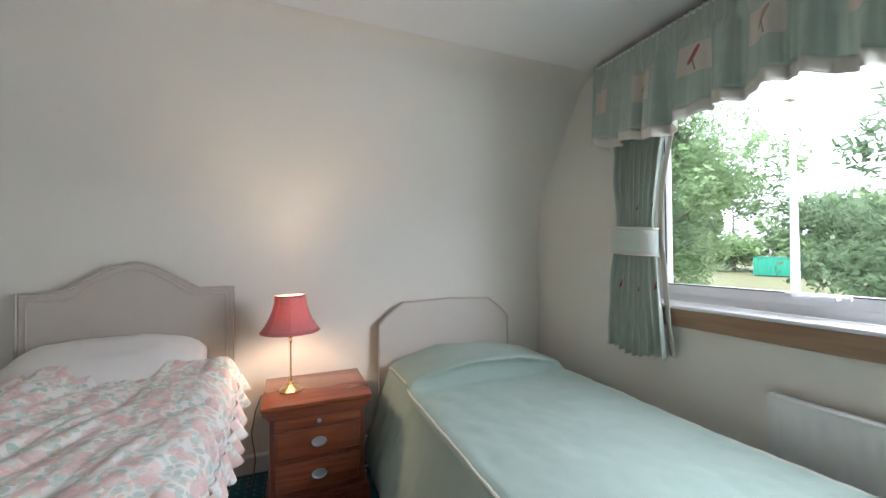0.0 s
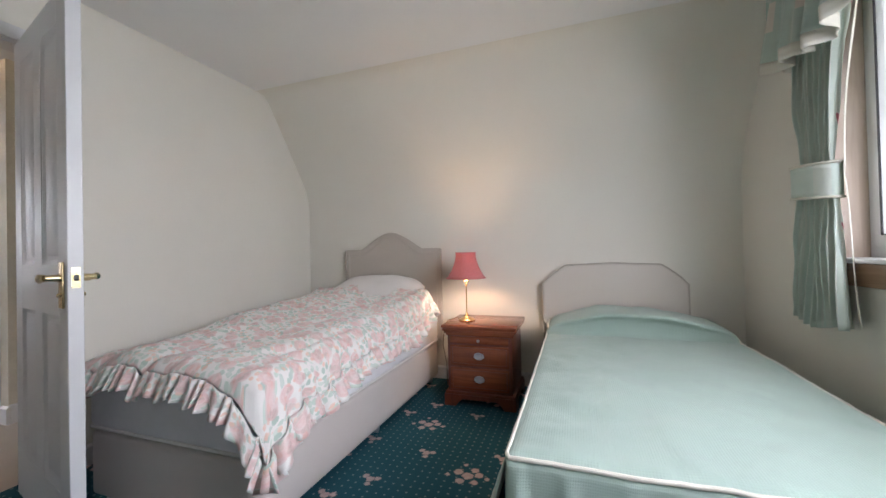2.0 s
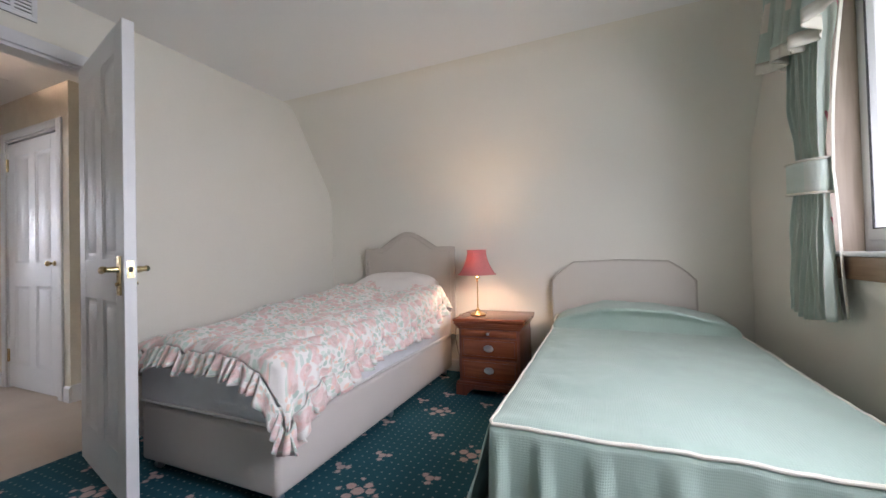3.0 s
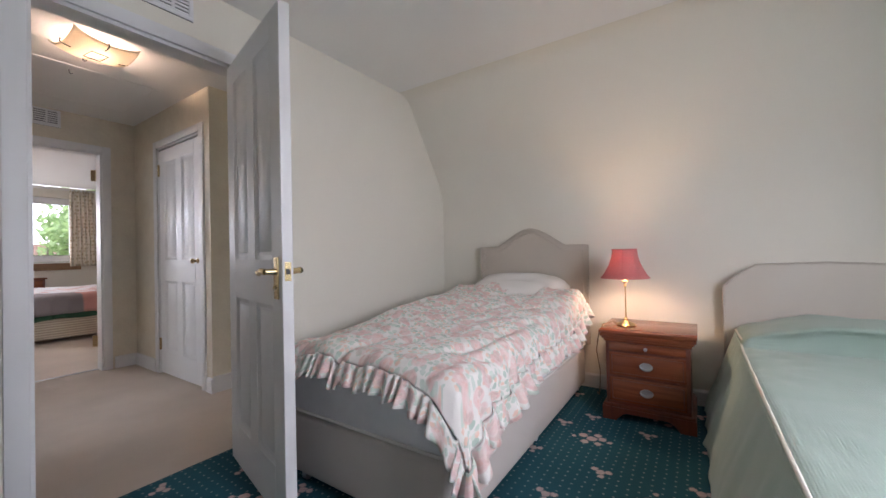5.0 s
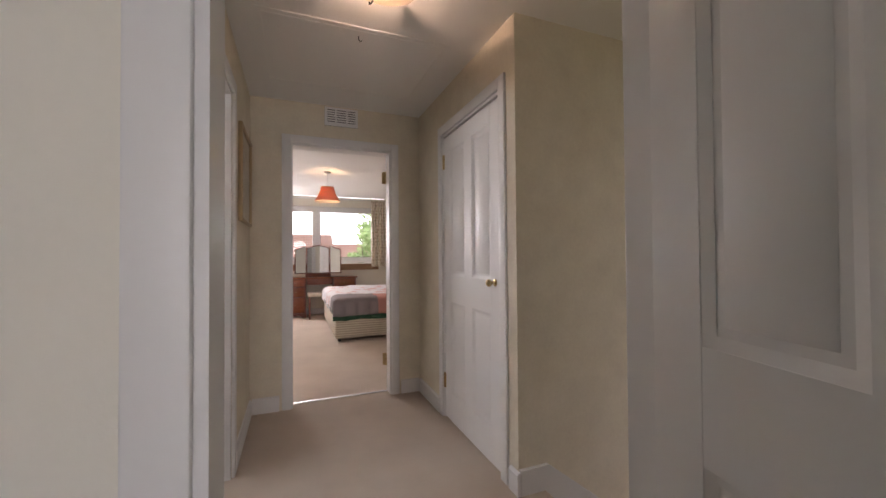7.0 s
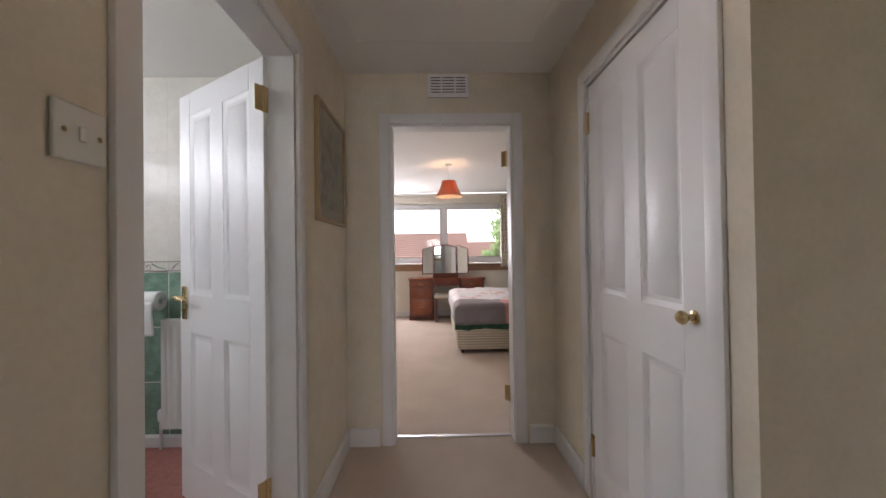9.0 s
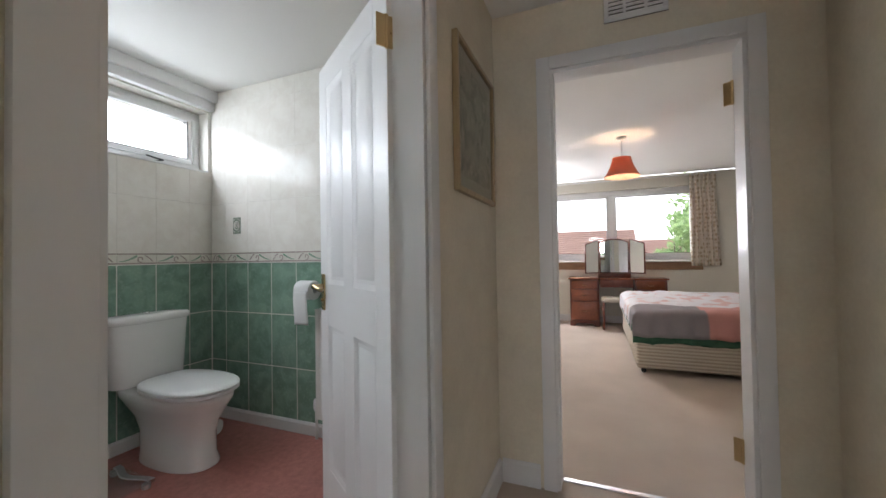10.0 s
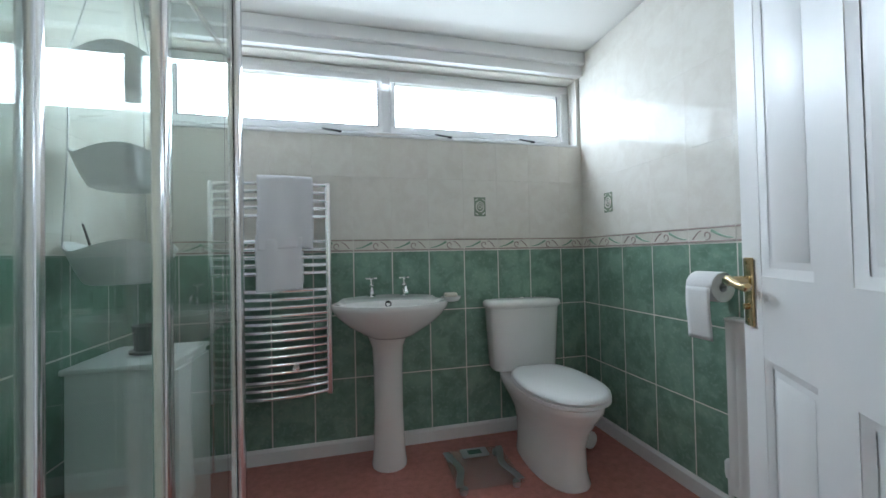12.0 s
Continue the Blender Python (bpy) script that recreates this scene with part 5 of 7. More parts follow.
def switch_plate(name, axis, f, d, u, z, label, rocker=1):
    t = thing(name, (f, u, z) if axis == 'x' else (u, f, z), label, "light switch")

    def bx(bm, a, b, ua, ub, za, zb, bev):
        lo, hi = sorted((f + d * a, f + d * b))
        box(bm, *((lo, hi, ua, ub, za, zb) if axis == 'x' else (ua, ub, lo, hi, za, zb)), bevel=bev, seg=3)
    bm = bmesh.new()
    bx(bm, 0.0003, 0.011, u - 0.044, u + 0.044, z - 0.044, z + 0.044, 0.005)
    part("plate", bm, M_PLASTIC, t)
    bm = bmesh.new()
    bx(bm, 0.009, 0.0145, u - 0.006, u + 0.006, z - 0.011, z + 0.011, 0.002)
    part("rocker", bm, M_PLASTIC, t)
    for s in (-0.030, 0.030):
        bm = bmesh.new()
        P = (lambda e: (f + d * e, u + s, z)) if axis == 'x' else (lambda e: (u + s, f + d * e, z))
        tube(bm, [P(0.010), P(0.0118)], 0.0042, 10)
        part("screw", bm, M_BRASS, t, "small brass screw")
    return t


switch_plate("light_switch", 'x', LX1, 1, 0.395, 1.36, "cream plastic light switch with brass screws")


def wall_vent(name, axis, f, d, u0, u1, z0, z1, label, rows=6, cols=3):
    t = thing(name, (f, (u0 + u1) / 2, z0) if axis == 'x' else ((u0 + u1) / 2, f, z0), label, "air vent")

    def bx(bm, a, b, ua, ub, za, zb, bev=0.0):
        lo, hi = sorted((f + d * a, f + d * b))
        box(bm, *((lo, hi, ua, ub, za, zb) if axis == 'x' else (ua, ub, lo, hi, za, zb)), bevel=bev)
    bm = bmesh.new()
    bx(bm, 0.0003, 0.004, u0, u1, z0, z1)
    part("backing", bm, M_RUBBER, t, "dark backing")
    bm = bmesh.new()
    bx(bm, 0.004, 0.012, u0, u1, z0, z0 + 0.018, 0.003)
    bx(bm, 0.004, 0.012, u0, u1, z1 - 0.018, z1, 0.003)
    bx(bm, 0.004, 0.012, u0, u0 + 0.02, z0 + 0.018, z1 - 0.018, 0.003)
    bx(bm, 0.004, 0.012, u1 - 0.02, u1, z0 + 0.018, z1 - 0.018, 0.003)
    part("frame", bm, M_PVC, t)
    h = (z1 - z0 - 0.036) / rows
    for i in range(rows):
        bm = bmesh.new()
        bx(bm, 0.005, 0.011, u0 + 0.02, u1 - 0.02, z0 + 0.018 + h * i, z0 + 0.018 + h * (i + 0.62), 0.001)
        part("slat", bm, M_PVC, t)
    for k in range(1, cols):
        bm = bmesh.new()
        u = u0 + (u1 - u0) * k / cols
        bx(bm, 0.005, 0.0115, u - 0.006, u + 0.006, z0 + 0.018, z1 - 0.018)
        part("bar", bm, M_PVC, t)
    return t


wall_vent("air_vent", 'x', LX1, 1, 0.955, 1.205, 2.13, 2.27, "white plastic air vent above the bedroom door")

# ---- landing ----


def ceiling_light():
    c = (-2.42, 1.10)
    t = thing("ceiling_light", (c[0], c[1], CZ), "square wavy frosted glass ceiling light with dark clips, switched on", "ceiling light")
    bm = bmesh.new()
    lathe(bm, (c[0], c[1], CZ - 0.028), [(0.001, 0), (0.055, 0), (0.06, 0.01), (0.06, 0.0278), (0.001, 0.0279)], 24)
    part("backplate", bm, M_PVC, t)
    m, g = blank("frosted_light_glass", 0.5)
    g.b.inputs["Base Color"].default_value = (0.85, 0.78, 0.64, 1)
    tr = g.node("ShaderNodeBsdfTranslucent", Color=(0.60, 0.55, 0.47, 1))
    ms = g.nt.nodes.new("ShaderNodeMixShader")
    ms.inputs[0].default_value = 0.6
    g.link(g.b.outputs[0], ms.inputs[1])
    g.link(tr.outputs[0], ms.inputs[2])
    g.link(ms.outputs[0], g.nt.nodes["Material Output"].inputs["Surface"])
    h = 0.158
    rot = Matrix.Rotation(radians(8), 3, 'Z')

    def fn(u, v):
        a, b = 2 * u - 1, 2 * v - 1
        p = rot @ Vector((a * h, b * h, 0))
        z = CZ - 0.066 + 0.030 * (a * a * b * b) + 0.012 * (a * a - b * b) * 0.6 + 0.016 * (abs(a) ** 3 + abs(b) ** 3)
        return (c[0] + p.x, c[1] + p.y, z)
    sheet("glass_shade", fn, 24, 24, m, t, "wavy frosted glass plate", 0.005)
    for a, b in ((1, 0), (-1, 0), (0, 1), (0, -1)):
        bm = bmesh.new()
        q = [rot @ Vector((a * h * k, b * h * k, 0)) for k in (0.72, 0.9, 1.03, 1.0)]
        zz = [CZ - 0.068, CZ - 0.064, CZ - 0.055, CZ - 0.034]
        tube(bm, [(c[0] + p.x, c[1] + p.y, z) for p, z in zip(q, zz)], 0.0035, 6)
        part("clip", bm, M_RUBBER, t, "dark metal clip")
    bm = bmesh.new()
    w, d = 0.052, 0.040
    for s in (-1, 1):
        for (x0, x1, y0, y1) in ((s * w - 0.002, s * w + 0.002, -d, d), (-w, w, s * d - 0.002, s * d + 0.002)):
            box(bm, x0, x1, y0, y1, 0, 0.003, m=Matrix.Translation((c[0], c[1], CZ - 0.0725)) @ rot.to_4x4())
    part("motif_frame", bm, M_RUBBER, t, "dark square motif on the glass")
    bm = bmesh.new()
    for k in range(4):
        an = k * math.pi / 2 + 0.785
        tube(bm, [(c[0] + 0.006 * math.cos(an), c[1] + 0.006 * math.sin(an), CZ - 0.0715), (c[0] + 0.018 * math.cos(an + 0.3), c[1] + 0.018 * math.sin(an + 0.3), CZ - 0.072), (c[0] + 0.028 * math.cos(an), c[1] + 0.028 * math.sin(an), CZ - 0.0715)], 0.0012, 5)
    part("motif", bm, M_SILVER, t)


ceiling_light()
wall_vent("air_vent", 'x', HX, 1, 0.985, 1.24, 2.155, 2.30, "white plastic air vent above the far bedroom door", 6, 3)
switch_plate("light_switch", 'y', HY0, 1, -2.21, 1.375, "cream plastic light switch with brass screws by the bathroom")

bm = bmesh.new()
hx0, hx1, hy0, hy1 = -3.61, -2.88, 0.618, 1.555
for a in ((hx0 - 0.03, hx0, hy0 - 0.03, hy1 + 0.03), (hx1, hx1 + 0.03, hy0 - 0.03, hy1 + 0.03), (hx0, hx1, hy0 - 0.03, hy0), (hx0, hx1, hy1, hy1 + 0.03)):
    box(bm, *a, CZ - 0.0035, CZ - 0.0005)
hatch = thing("loft_hatch", ((hx0 + hx1) / 2, (hy0 + hy1) / 2, CZ), "white painted loft hatch with a small dark hook", "loft hatch", "", "structure")
part("hatch_trim", bm, M_CEIL, hatch)
part("hatch_panel", B(hx0 + 0.004, hx1 - 0.004, hy0 + 0.004, hy1 - 0.004, CZ - 0.0025, CZ - 0.0004), M_CEIL, hatch)
bm = bmesh.new()
tube(bm, [(-2.93, 1.086, CZ - 0.004), (-2.93, 1.086, CZ - 0.022), (-2.93, 1.094, CZ - 0.034), (-2.93, 1.102, CZ - 0.026)], 0.003, 8)
part("hook", bm, M_RUBBER, hatch, "dark metal hook")


def picture():
    x0, x1, z0, z1 = -3.885, -3.365, 1.345, 1.925
    f = HY0
    t = thing("picture", ((x0 + x1) / 2, f, z0), "framed muted botanical print in a pale wooden frame", "picture")
    w = 0.02
    bm = bmesh.new()
    for a in ((x0, x0 + w, z0, z1), (x1 - w, x1, z0, z1), (x0 + w, x1 - w, z0, z0 + w), (x0 + w, x1 - w, z1 - w, z1)):
        box(bm, a[0], a[1], f + 0.0005, f + 0.024, a[2], a[3], 0.004)
    part("frame", bm, wood("pale_picture_wood", (0.36, 0.25, 0.13), (0.58, 0.44, 0.26), 'Z'), t)
    part("mount", B(x0 + w - 0.002, x1 - w + 0.002, f + 0.001, f + 0.008, z0 + w - 0.002, z1 - w + 0.002), mat("olive_grey_mount", (0.34, 0.33, 0.26), 0.8, scale=3, var=0.1), t, "grey-green card mount")
    m, g = blank("faded_botanical_print", 0.7)
    tc = g.node("ShaderNodeTexCoord")
    n = g.node("ShaderNodeTexNoise", Scale=13.0, Detail=6.0)
    g.link(tc.outputs["Object"], n.inputs["Vector"])
    n2 = g.node("ShaderNodeTexNoise", Scale=30.0, Detail=3.0)
    g.link(tc.outputs["Object"], n2.inputs["Vector"])
    c1 = g.mix(g.step(n.outputs[0], 0.47, 0.56), (0.27, 0.27, 0.20), (0.12, 0.15, 0.10))
    c1 = g.mix(g.step(n2.outputs[0], 0.60, 0.66), c1, (0.48, 0.42, 0.32))
    g.link(c1, g.b.inputs["Base Color"])
    part("print", B(x0 + 0.06, x1 - 0.06, f + 0.008, f + 0.010, z0 + 0.07, z1 - 0.07), m, t)
    p = part("glass", B(x0 + w, x1 - w, f + 0.013, f + 0.015, z0 + w, z1 - w), M_GLASS, t)
    p.visible_shadow = False


picture()

# ---- far bedroom ----
window_unit("window_3", 'x', FX - 0.05, -1, -0.6, 2.36, 0.995, 2.12, [(-0.48, 1.10), (1.25, 2.26)], "white plastic window over the dressing table, looking on roofs", 0.08)
setting("window_sill_far", B(FX - 0.05, FX + 0.05, -0.65, 2.40, 0.972, 0.990, 0.004), M_PVC, "white window board in the far bedroom", "window sill")
setting("window_apron_far", B(FX + 0.001, FX + 0.02, -0.65, 2.40, 0.85, 0.97, 0.004), M_SILLWOOD, "varnished wooden apron under the far window", "trim")


def far_curtain():
    t = thing("curtain", (FX + 0.1, 2.42, 0.91), "pale gold patterned curtain beside the far window", "curtain")
    m, g = blank("gold_patterned_cloth", 0.85)
    tc = g.node("ShaderNodeTexCoord")
    v = g.node("ShaderNodeTexVoronoi", Scale=16.0, Randomness=0.4)
    g.link(tc.outputs["UV"], v.inputs["Vector"])
    c = g.mix(g.step(v.outputs["Distance"], 0.42, 0.28), (0.74, 0.68, 0.57), (0.54, 0.45, 0.31))
    g.link(c, g.b.inputs["Base Color"])

    def fn(u, w):
        z = 0.91 + 1.36 * w
        return (FX + 0.085 + 0.022 * math.sin(u * 2 * math.pi * 6 + 0.5 * math.sin(z * 3)), 2.24 + 0.35 * u * (1 + 0.06 * math.sin(z * 2.2)), z)
    sheet("curtain_cloth", fn, 80, 14, m, t, "", 0.003, lambda u, w: (u * 0.6, w * 1.36))
    bm = bmesh.new()
    tube(bm, [(FX + 0.085, 2.62, 2.262), (FX + 0.085, -0.7, 2.262)], 0.010, 8)
    box(bm, FX + 0.001, FX + 0.085, 2.54, 2.56, 2.255, 2.27)
    box(bm, FX + 0.001, FX + 0.085, -0.60, -0.58, 2.255, 2.27)
    part("rail", bm, M_PVC, t)


far_curtain()


def dressing_table():
    t = thing("dressing_table", (-8.5, 1.2, 0), "mahogany pedestal dressing table under the far window", "dressing table")
    x0, x1, y0, y1 = -8.715, -8.315, 0.54, 1.875
    part("top", B(x0, x1 + 0.015, y0 - 0.02, y1 + 0.02, 0.715, 0.738, 0.006), M_MAHOG, t)
    part("apron", B(x0 + 0.02, x1 - 0.012, y0 + 0.44, y1 - 0.44, 0.60, 0.714, 0.003), M_MAHOGV, t)
    for ya, yb in ((y0, y0 + 0.43), (y1 - 0.43, y1)):
        part("pedestal", B(x0 + 0.01, x1 - 0.012, ya + 0.005, yb - 0.005, 0.07, 0.714, 0.003), M_MAHOGV, t)
        bm = prism(bmesh.new(), [(ya, 0), (ya, 0.085), (yb, 0.085), (yb, 0), (yb - 0.07, 0), (yb - 0.11, 0.045), (ya + 0.11, 0.045), (ya + 0.07, 0)], 'x', x1 - 0.03, x1)
        part("plinth", bm, M_MAHOGV, t)
        part("back_foot", B(x0 + 0.01, x0 + 0.05, ya + 0.01, yb - 0.01, 0.0, 0.07), M_MAHOGV, t)
        for za, zb in ((0.575, 0.70), (0.39, 0.56), (0.10, 0.375)):
            d = part("drawer", B(x1 - 0.014, x1 + 0.002, ya + 0.03, yb - 0.03, za, zb, 0.004), M_MAHOG, t)
            bm = bmesh.new()
            tube(bm, [(x1 + 0.004 + 0.012 * math.sin(a), (ya + yb) / 2 + 0.035 * math.cos(a), (za + zb) / 2 - 0.008 * math.sin(a)) for a in np.linspace(0, math.pi, 9)], 0.004, 6)
            part("handle", bm, M_BRASS, d)


dressing_table()


def triple_mirror():
    t = thing("dressing_mirror", (-8.52, 1.19, 0.738), "three panel dressing table mirror with dark wooden frames", "mirror")
    m = mat("silvered_mirror", (0.85, 0.86, 0.87), 0.02, 1.0, var=0.0, bump=0.0)

    def panel(c, w, z0, z1, ang, arch):
        n = 12
        def outline(e):
            a = [(-w / 2 + e, z0 + e), (w / 2 - e, z0 + e)]
            for k in range(n + 1):
                u = 1 - 2 * k / n
                a.append(((w / 2 - e) * u, z1 - e - arch[0] * u * u - arch[1] * u))
            return a
        M = Matrix.Translation((c[0], c[1], 0)) @ Matrix.Rotation(ang, 4, 'Z')
        bm = prism(bmesh.new(), outline(0), 'x', -0.012, 0.004, 0.003)
        bmesh.ops.transform(bm, matrix=M, verts=bm.verts)
        f = part("mirror_frame", bm, M_MAHOGV, t)
        bm = prism(bmesh.new(), outline(0.016), 'x', 0.0045, 0.0065)
        bmesh.ops.transform(bm, matrix=M, verts=bm.verts)
        part("mirror_glass", bm, m, f)
    panel((-8.56, 1.19), 0.42, 0.80, 1.34, 0, (0.05, 0.0))
    panel((-8.51, 0.872), 0.23, 0.80, 1.30, radians(28), (0.0, -0.035))
    panel((-8.51, 1.508), 0.23, 0.80, 1.30, radians(-28), (0.0, 0.035))
    part("mirror_foot", B(-8.64, -8.50, 0.96, 1.42, 0.7385, 0.80, 0.006), M_MAHOGV, t)


triple_mirror()
bm = bmesh.new()
stool = thing("stool", (-8.25, 1.2, 0), "dark wooden dressing stool with a padded seat", "stool")
for a in (-8.40, -8.10):
    for b in (1.02, 1.36):
        part("leg", B(a - 0.015, a + 0.015, b - 0.015, b + 0.015, 0, 0.40, 0.003), M_MAHOGV, stool)
part("seat", B(-8.43, -8.07, 0.99, 1.39, 0.40, 0.46, 0.015, 3), M_HEADCLOTH, stool)


def far_bed():
    t = thing("double_bed", (-7.0, 1.95, 0), "double divan bed with a striped base and rumpled bedding", "bed")
    x0, x1, y0, y1 = -7.98, -6.03, 1.26, 2.62
    m, g = blank("ribbed_stripe_cloth", 0.9)
    tc = g.node("ShaderNodeTexCoord")
    sp = g.node("ShaderNodeSeparateXYZ")
    g.link(tc.outputs["Object"], sp.inputs[0])
    s = g.math('SINE', g.math('MULTIPLY', sp.outputs[2], 2 * math.pi / 0.03))
    g.link(g.mix(g.math('MULTIPLY_ADD', s, 0.5, 0.5), (0.44, 0.37, 0.29), (0.66, 0.59, 0.49)), g.b.inputs["Base Color"])
    bp = g.node("ShaderNodeBump", Strength=0.4, Distance=0.006)
    g.link(s, bp.inputs["Height"])
    g.link(bp.outputs[0], g.b.inputs["Normal"])
    part("divan_base", B(x0, x1, y0, y1, 0.045, 0.33, 0.03, 3), m, t, "brown and cream striped divan base")
    for a in (x0 + 0.08, x1 - 0.06):
        for b in (y0 + 0.06, y1 - 0.06):
            bm = bmesh.new()
            castor(bm, a, b)
            part("castor", bm, M_RUBBER, t)
    part("mattress", B(x0, x1, y0, y1, 0.333, 0.50, 0.04, 3), M_LINEN, t, "pale mattress")

    def cover(name, xa, xb, zt, drop_y, drop_x, material, label, seed, uvs=1.0):
        W, D = y1 - y0, xb - xa
        c = thing(name, ((xa + xb) / 2, (y0 + y1) / 2, 0.5), label, "bedding")

        def fn(u, v):
            b = -drop_y + v * (W + 2 * drop_y)
            a = u * (D + drop_x)
            x, y = xa + min(a, D), y0 + min(max(b, 0), W)
            over = max(-b, b - W, a - D, 0)
            z = zt + 0.022 * fbm(x * 4 + seed, y * 4, seed, 3) - over - 0.02 * max(0, 1 - min(b, W - b, D - a) / 0.06 if over == 0 else 1)
            ey = -0.02 if b < 0 else 0.02 if b > W else 0
            ex = 0.02 if a > D else 0
            w = 0.012 * math.sin((x + y) * 40) * min(1, over / 0.1)
            return (x + ex + w, y + ey + w, max(z, 0.06))
        sheet("cloth", fn, 50, 60, material, c, "", 0.01, lambda u, v: (u * uvs, v * uvs))
    cover("green_blanket", -7.6, x1 + 0.005, 0.512, 0.12, 0.20, mat("bottle_green_blanket", (0.035, 0.11, 0.065), 0.9, scale=20, var=0.3), "bottle green blanket over the double bed", 3.0)
    m, g = blank("patchwork_duvet_cloth", 0.85)
    tc = g.node("ShaderNodeTexCoord")
    sp = g.node("ShaderNodeSeparateXYZ")
    g.link(tc.outputs["UV"], sp.inputs[0])
    band = g.step(sp.outputs[0], 0.70, 0.72)
    col = g.mix(g.step(sp.outputs[1], 0.42, 0.43), (0.27, 0.24, 0.26), (0.62, 0.30, 0.27))
    nz = g.node("ShaderNodeTexNoise", Scale=9.0, Detail=5.0)
    g.link(tc.outputs["UV"], nz.inputs["Vector"])
    top = g.mix(g.step(nz.outputs[0], 0.52, 0.60), (0.72, 0.70, 0.72), (0.66, 0.44, 0.42))
    g.link(g.mix(band, top, col), g.b.inputs["Base Color"])
    cover("patchwork_duvet", -7.9, x1 + 0.025, 0.585, 0.20, 0.215, m, "white, grey and pink patchwork duvet on the double bed", 5.0)


far_bed()


def pendant():
    c = (-6.45, 1.20)
    t = thing("pendant_lamp", (c[0], c[1], CZ), "pendant lamp with a coral flared shade, switched on", "lamp")
    bm = bmesh.new()
    lathe(bm, (c[0], c[1], CZ - 0.02), [(0.001, 0), (0.03, 0), (0.045, 0.012), (0.046, 0.0298), (0.001, 0.0299)], 20)
    part("ceiling_rose", bm, M_PVC, t)
    bm = bmesh.new()
    tube(bm, [(c[0], c[1], CZ - 0.02), (c[0], c[1], CZ - 0.20)], 0.004, 6)
    lathe(bm, (c[0], c[1], CZ - 0.26), [(0.001, 0), (0.017, 0), (0.02, 0.04), (0.012, 0.06), (0.001, 0.061)], 14)
    part("flex", bm, M_PVC, t)
    M_CORAL, g = blank("coral_fabric_shade", 0.8)
    g.b.inputs["Base Color"].default_value = (0.58, 0.20, 0.13, 1)
    tr = g.node("ShaderNodeBsdfTranslucent", Color=(0.72, 0.33, 0.23, 1))
    ms = g.nt.nodes.new("ShaderNodeMixShader")
    ms.inputs[0].default_value = 0.38
    g.link(g.b.outputs[0], ms.inputs[1])
    g.link(tr.outputs[0], ms.inputs[2])
    g.link(ms.outputs[0], g.nt.nodes["Material Output"].inputs["Surface"])
    n = 40
    rings = [[(c[0] + (0.09 + 0.085 * k ** 1.6) * math.cos(2 * math.pi * i / n), c[1] + (0.09 + 0.085 * k ** 1.6) * math.sin(2 * math.pi * i / n), 2.105 - 0.20 * k) for i in range(n)] for k in np.linspace(0, 1, 9)]
    bm = ring_sweep(bmesh.new(), rings, caps=False)
    sh = part("shade", bm, M_CORAL, t, "coral fabric shade", 180)
    md = sh.modifiers.new("thickness", 'SOLIDIFY')
    md.thickness = 0.002
    rings = [[(c[0] + (0.086 + 0.085 * k ** 1.6) * math.cos(2 * math.pi * i / n), c[1] + (0.086 + 0.085 * k ** 1.6) * math.sin(2 * math.pi * i / n), 2.105 - 0.20 * k) for i in range(n)] for k in np.linspace(0, 1, 9)]
    part("shade_lining", ring_sweep(bmesh.new(), rings, caps=False), M_LINING, sh, "cream lining of the shade", 180)
    bm = bmesh.new()
    for k in range(3):
        a = k * 2.094
        tube(bm, [(c[0] + 0.015 * math.cos(a), c[1] + 0.015 * math.sin(a), CZ - 0.21), (c[0] + 0.09 * math.cos(a), c[1] + 0.09 * math.sin(a), 2.10)], 0.002, 5)
    part("shade_carrier", bm, M_SILVER, t)
    bm = bmesh.new()
    lathe(bm, (c[0], c[1], 1.965), [(0.001, 0), (0.022, 0.012), (0.028, 0.03), (0.02, 0.06), (0.014, 0.085), (0.001, 0.086)], 16)
    part("light_bulb", bm, glow("pendant_bulb_glass", (1.0, 0.8, 0.55), 12), t, "glowing bulb").visible_shadow = False


pendant()

# ---- outside ----
GZ = -2.7
M_GRASS = mat("rough_grass", (0.06, 0.10, 0.03), 0.95, scale=0.6, var=0.4, fine=6, bump=0.6, tint=(0.16, 0.15, 0.07))
setting("ground", B(-900, 900, -900, 900, GZ - 0.5, GZ), M_GRASS, "rough grass and gravel round the house", "ground")


def leaf_material(name, a, b):
    m, g = blank(name, 0.6)
    gi = g.node("ShaderNodeNewGeometry")
    c = g.mix(gi.outputs["Random Per Island"], a, b)
    g.link(c, g.b.inputs["Base Color"])
    tr = g.node("ShaderNodeBsdfTranslucent")
    g.link(c, tr.inputs["Color"])
    ms = g.nt.nodes.new("ShaderNodeMixShader")
    ms.inputs[0].default_value = 0.4
    g.link(g.b.outputs[0], ms.inputs[1])
    g.link(tr.outputs[0], ms.inputs[2])
    g.link(ms.outputs[0], g.nt.nodes["Material Output"].inputs["Surface"])
    return m


M_LEAF = [leaf_material("fresh_green_leaves", (0.15, 0.26, 0.10), (0.30, 0.42, 0.19)), leaf_material("dull_green_leaves", (0.10, 0.17, 0.08), (0.19, 0.28, 0.14))]
M_BARK = mat("grey_brown_bark", (0.10, 0.085, 0.065), 0.9, scale=8, var=0.4, bump=0.8, fine=40)


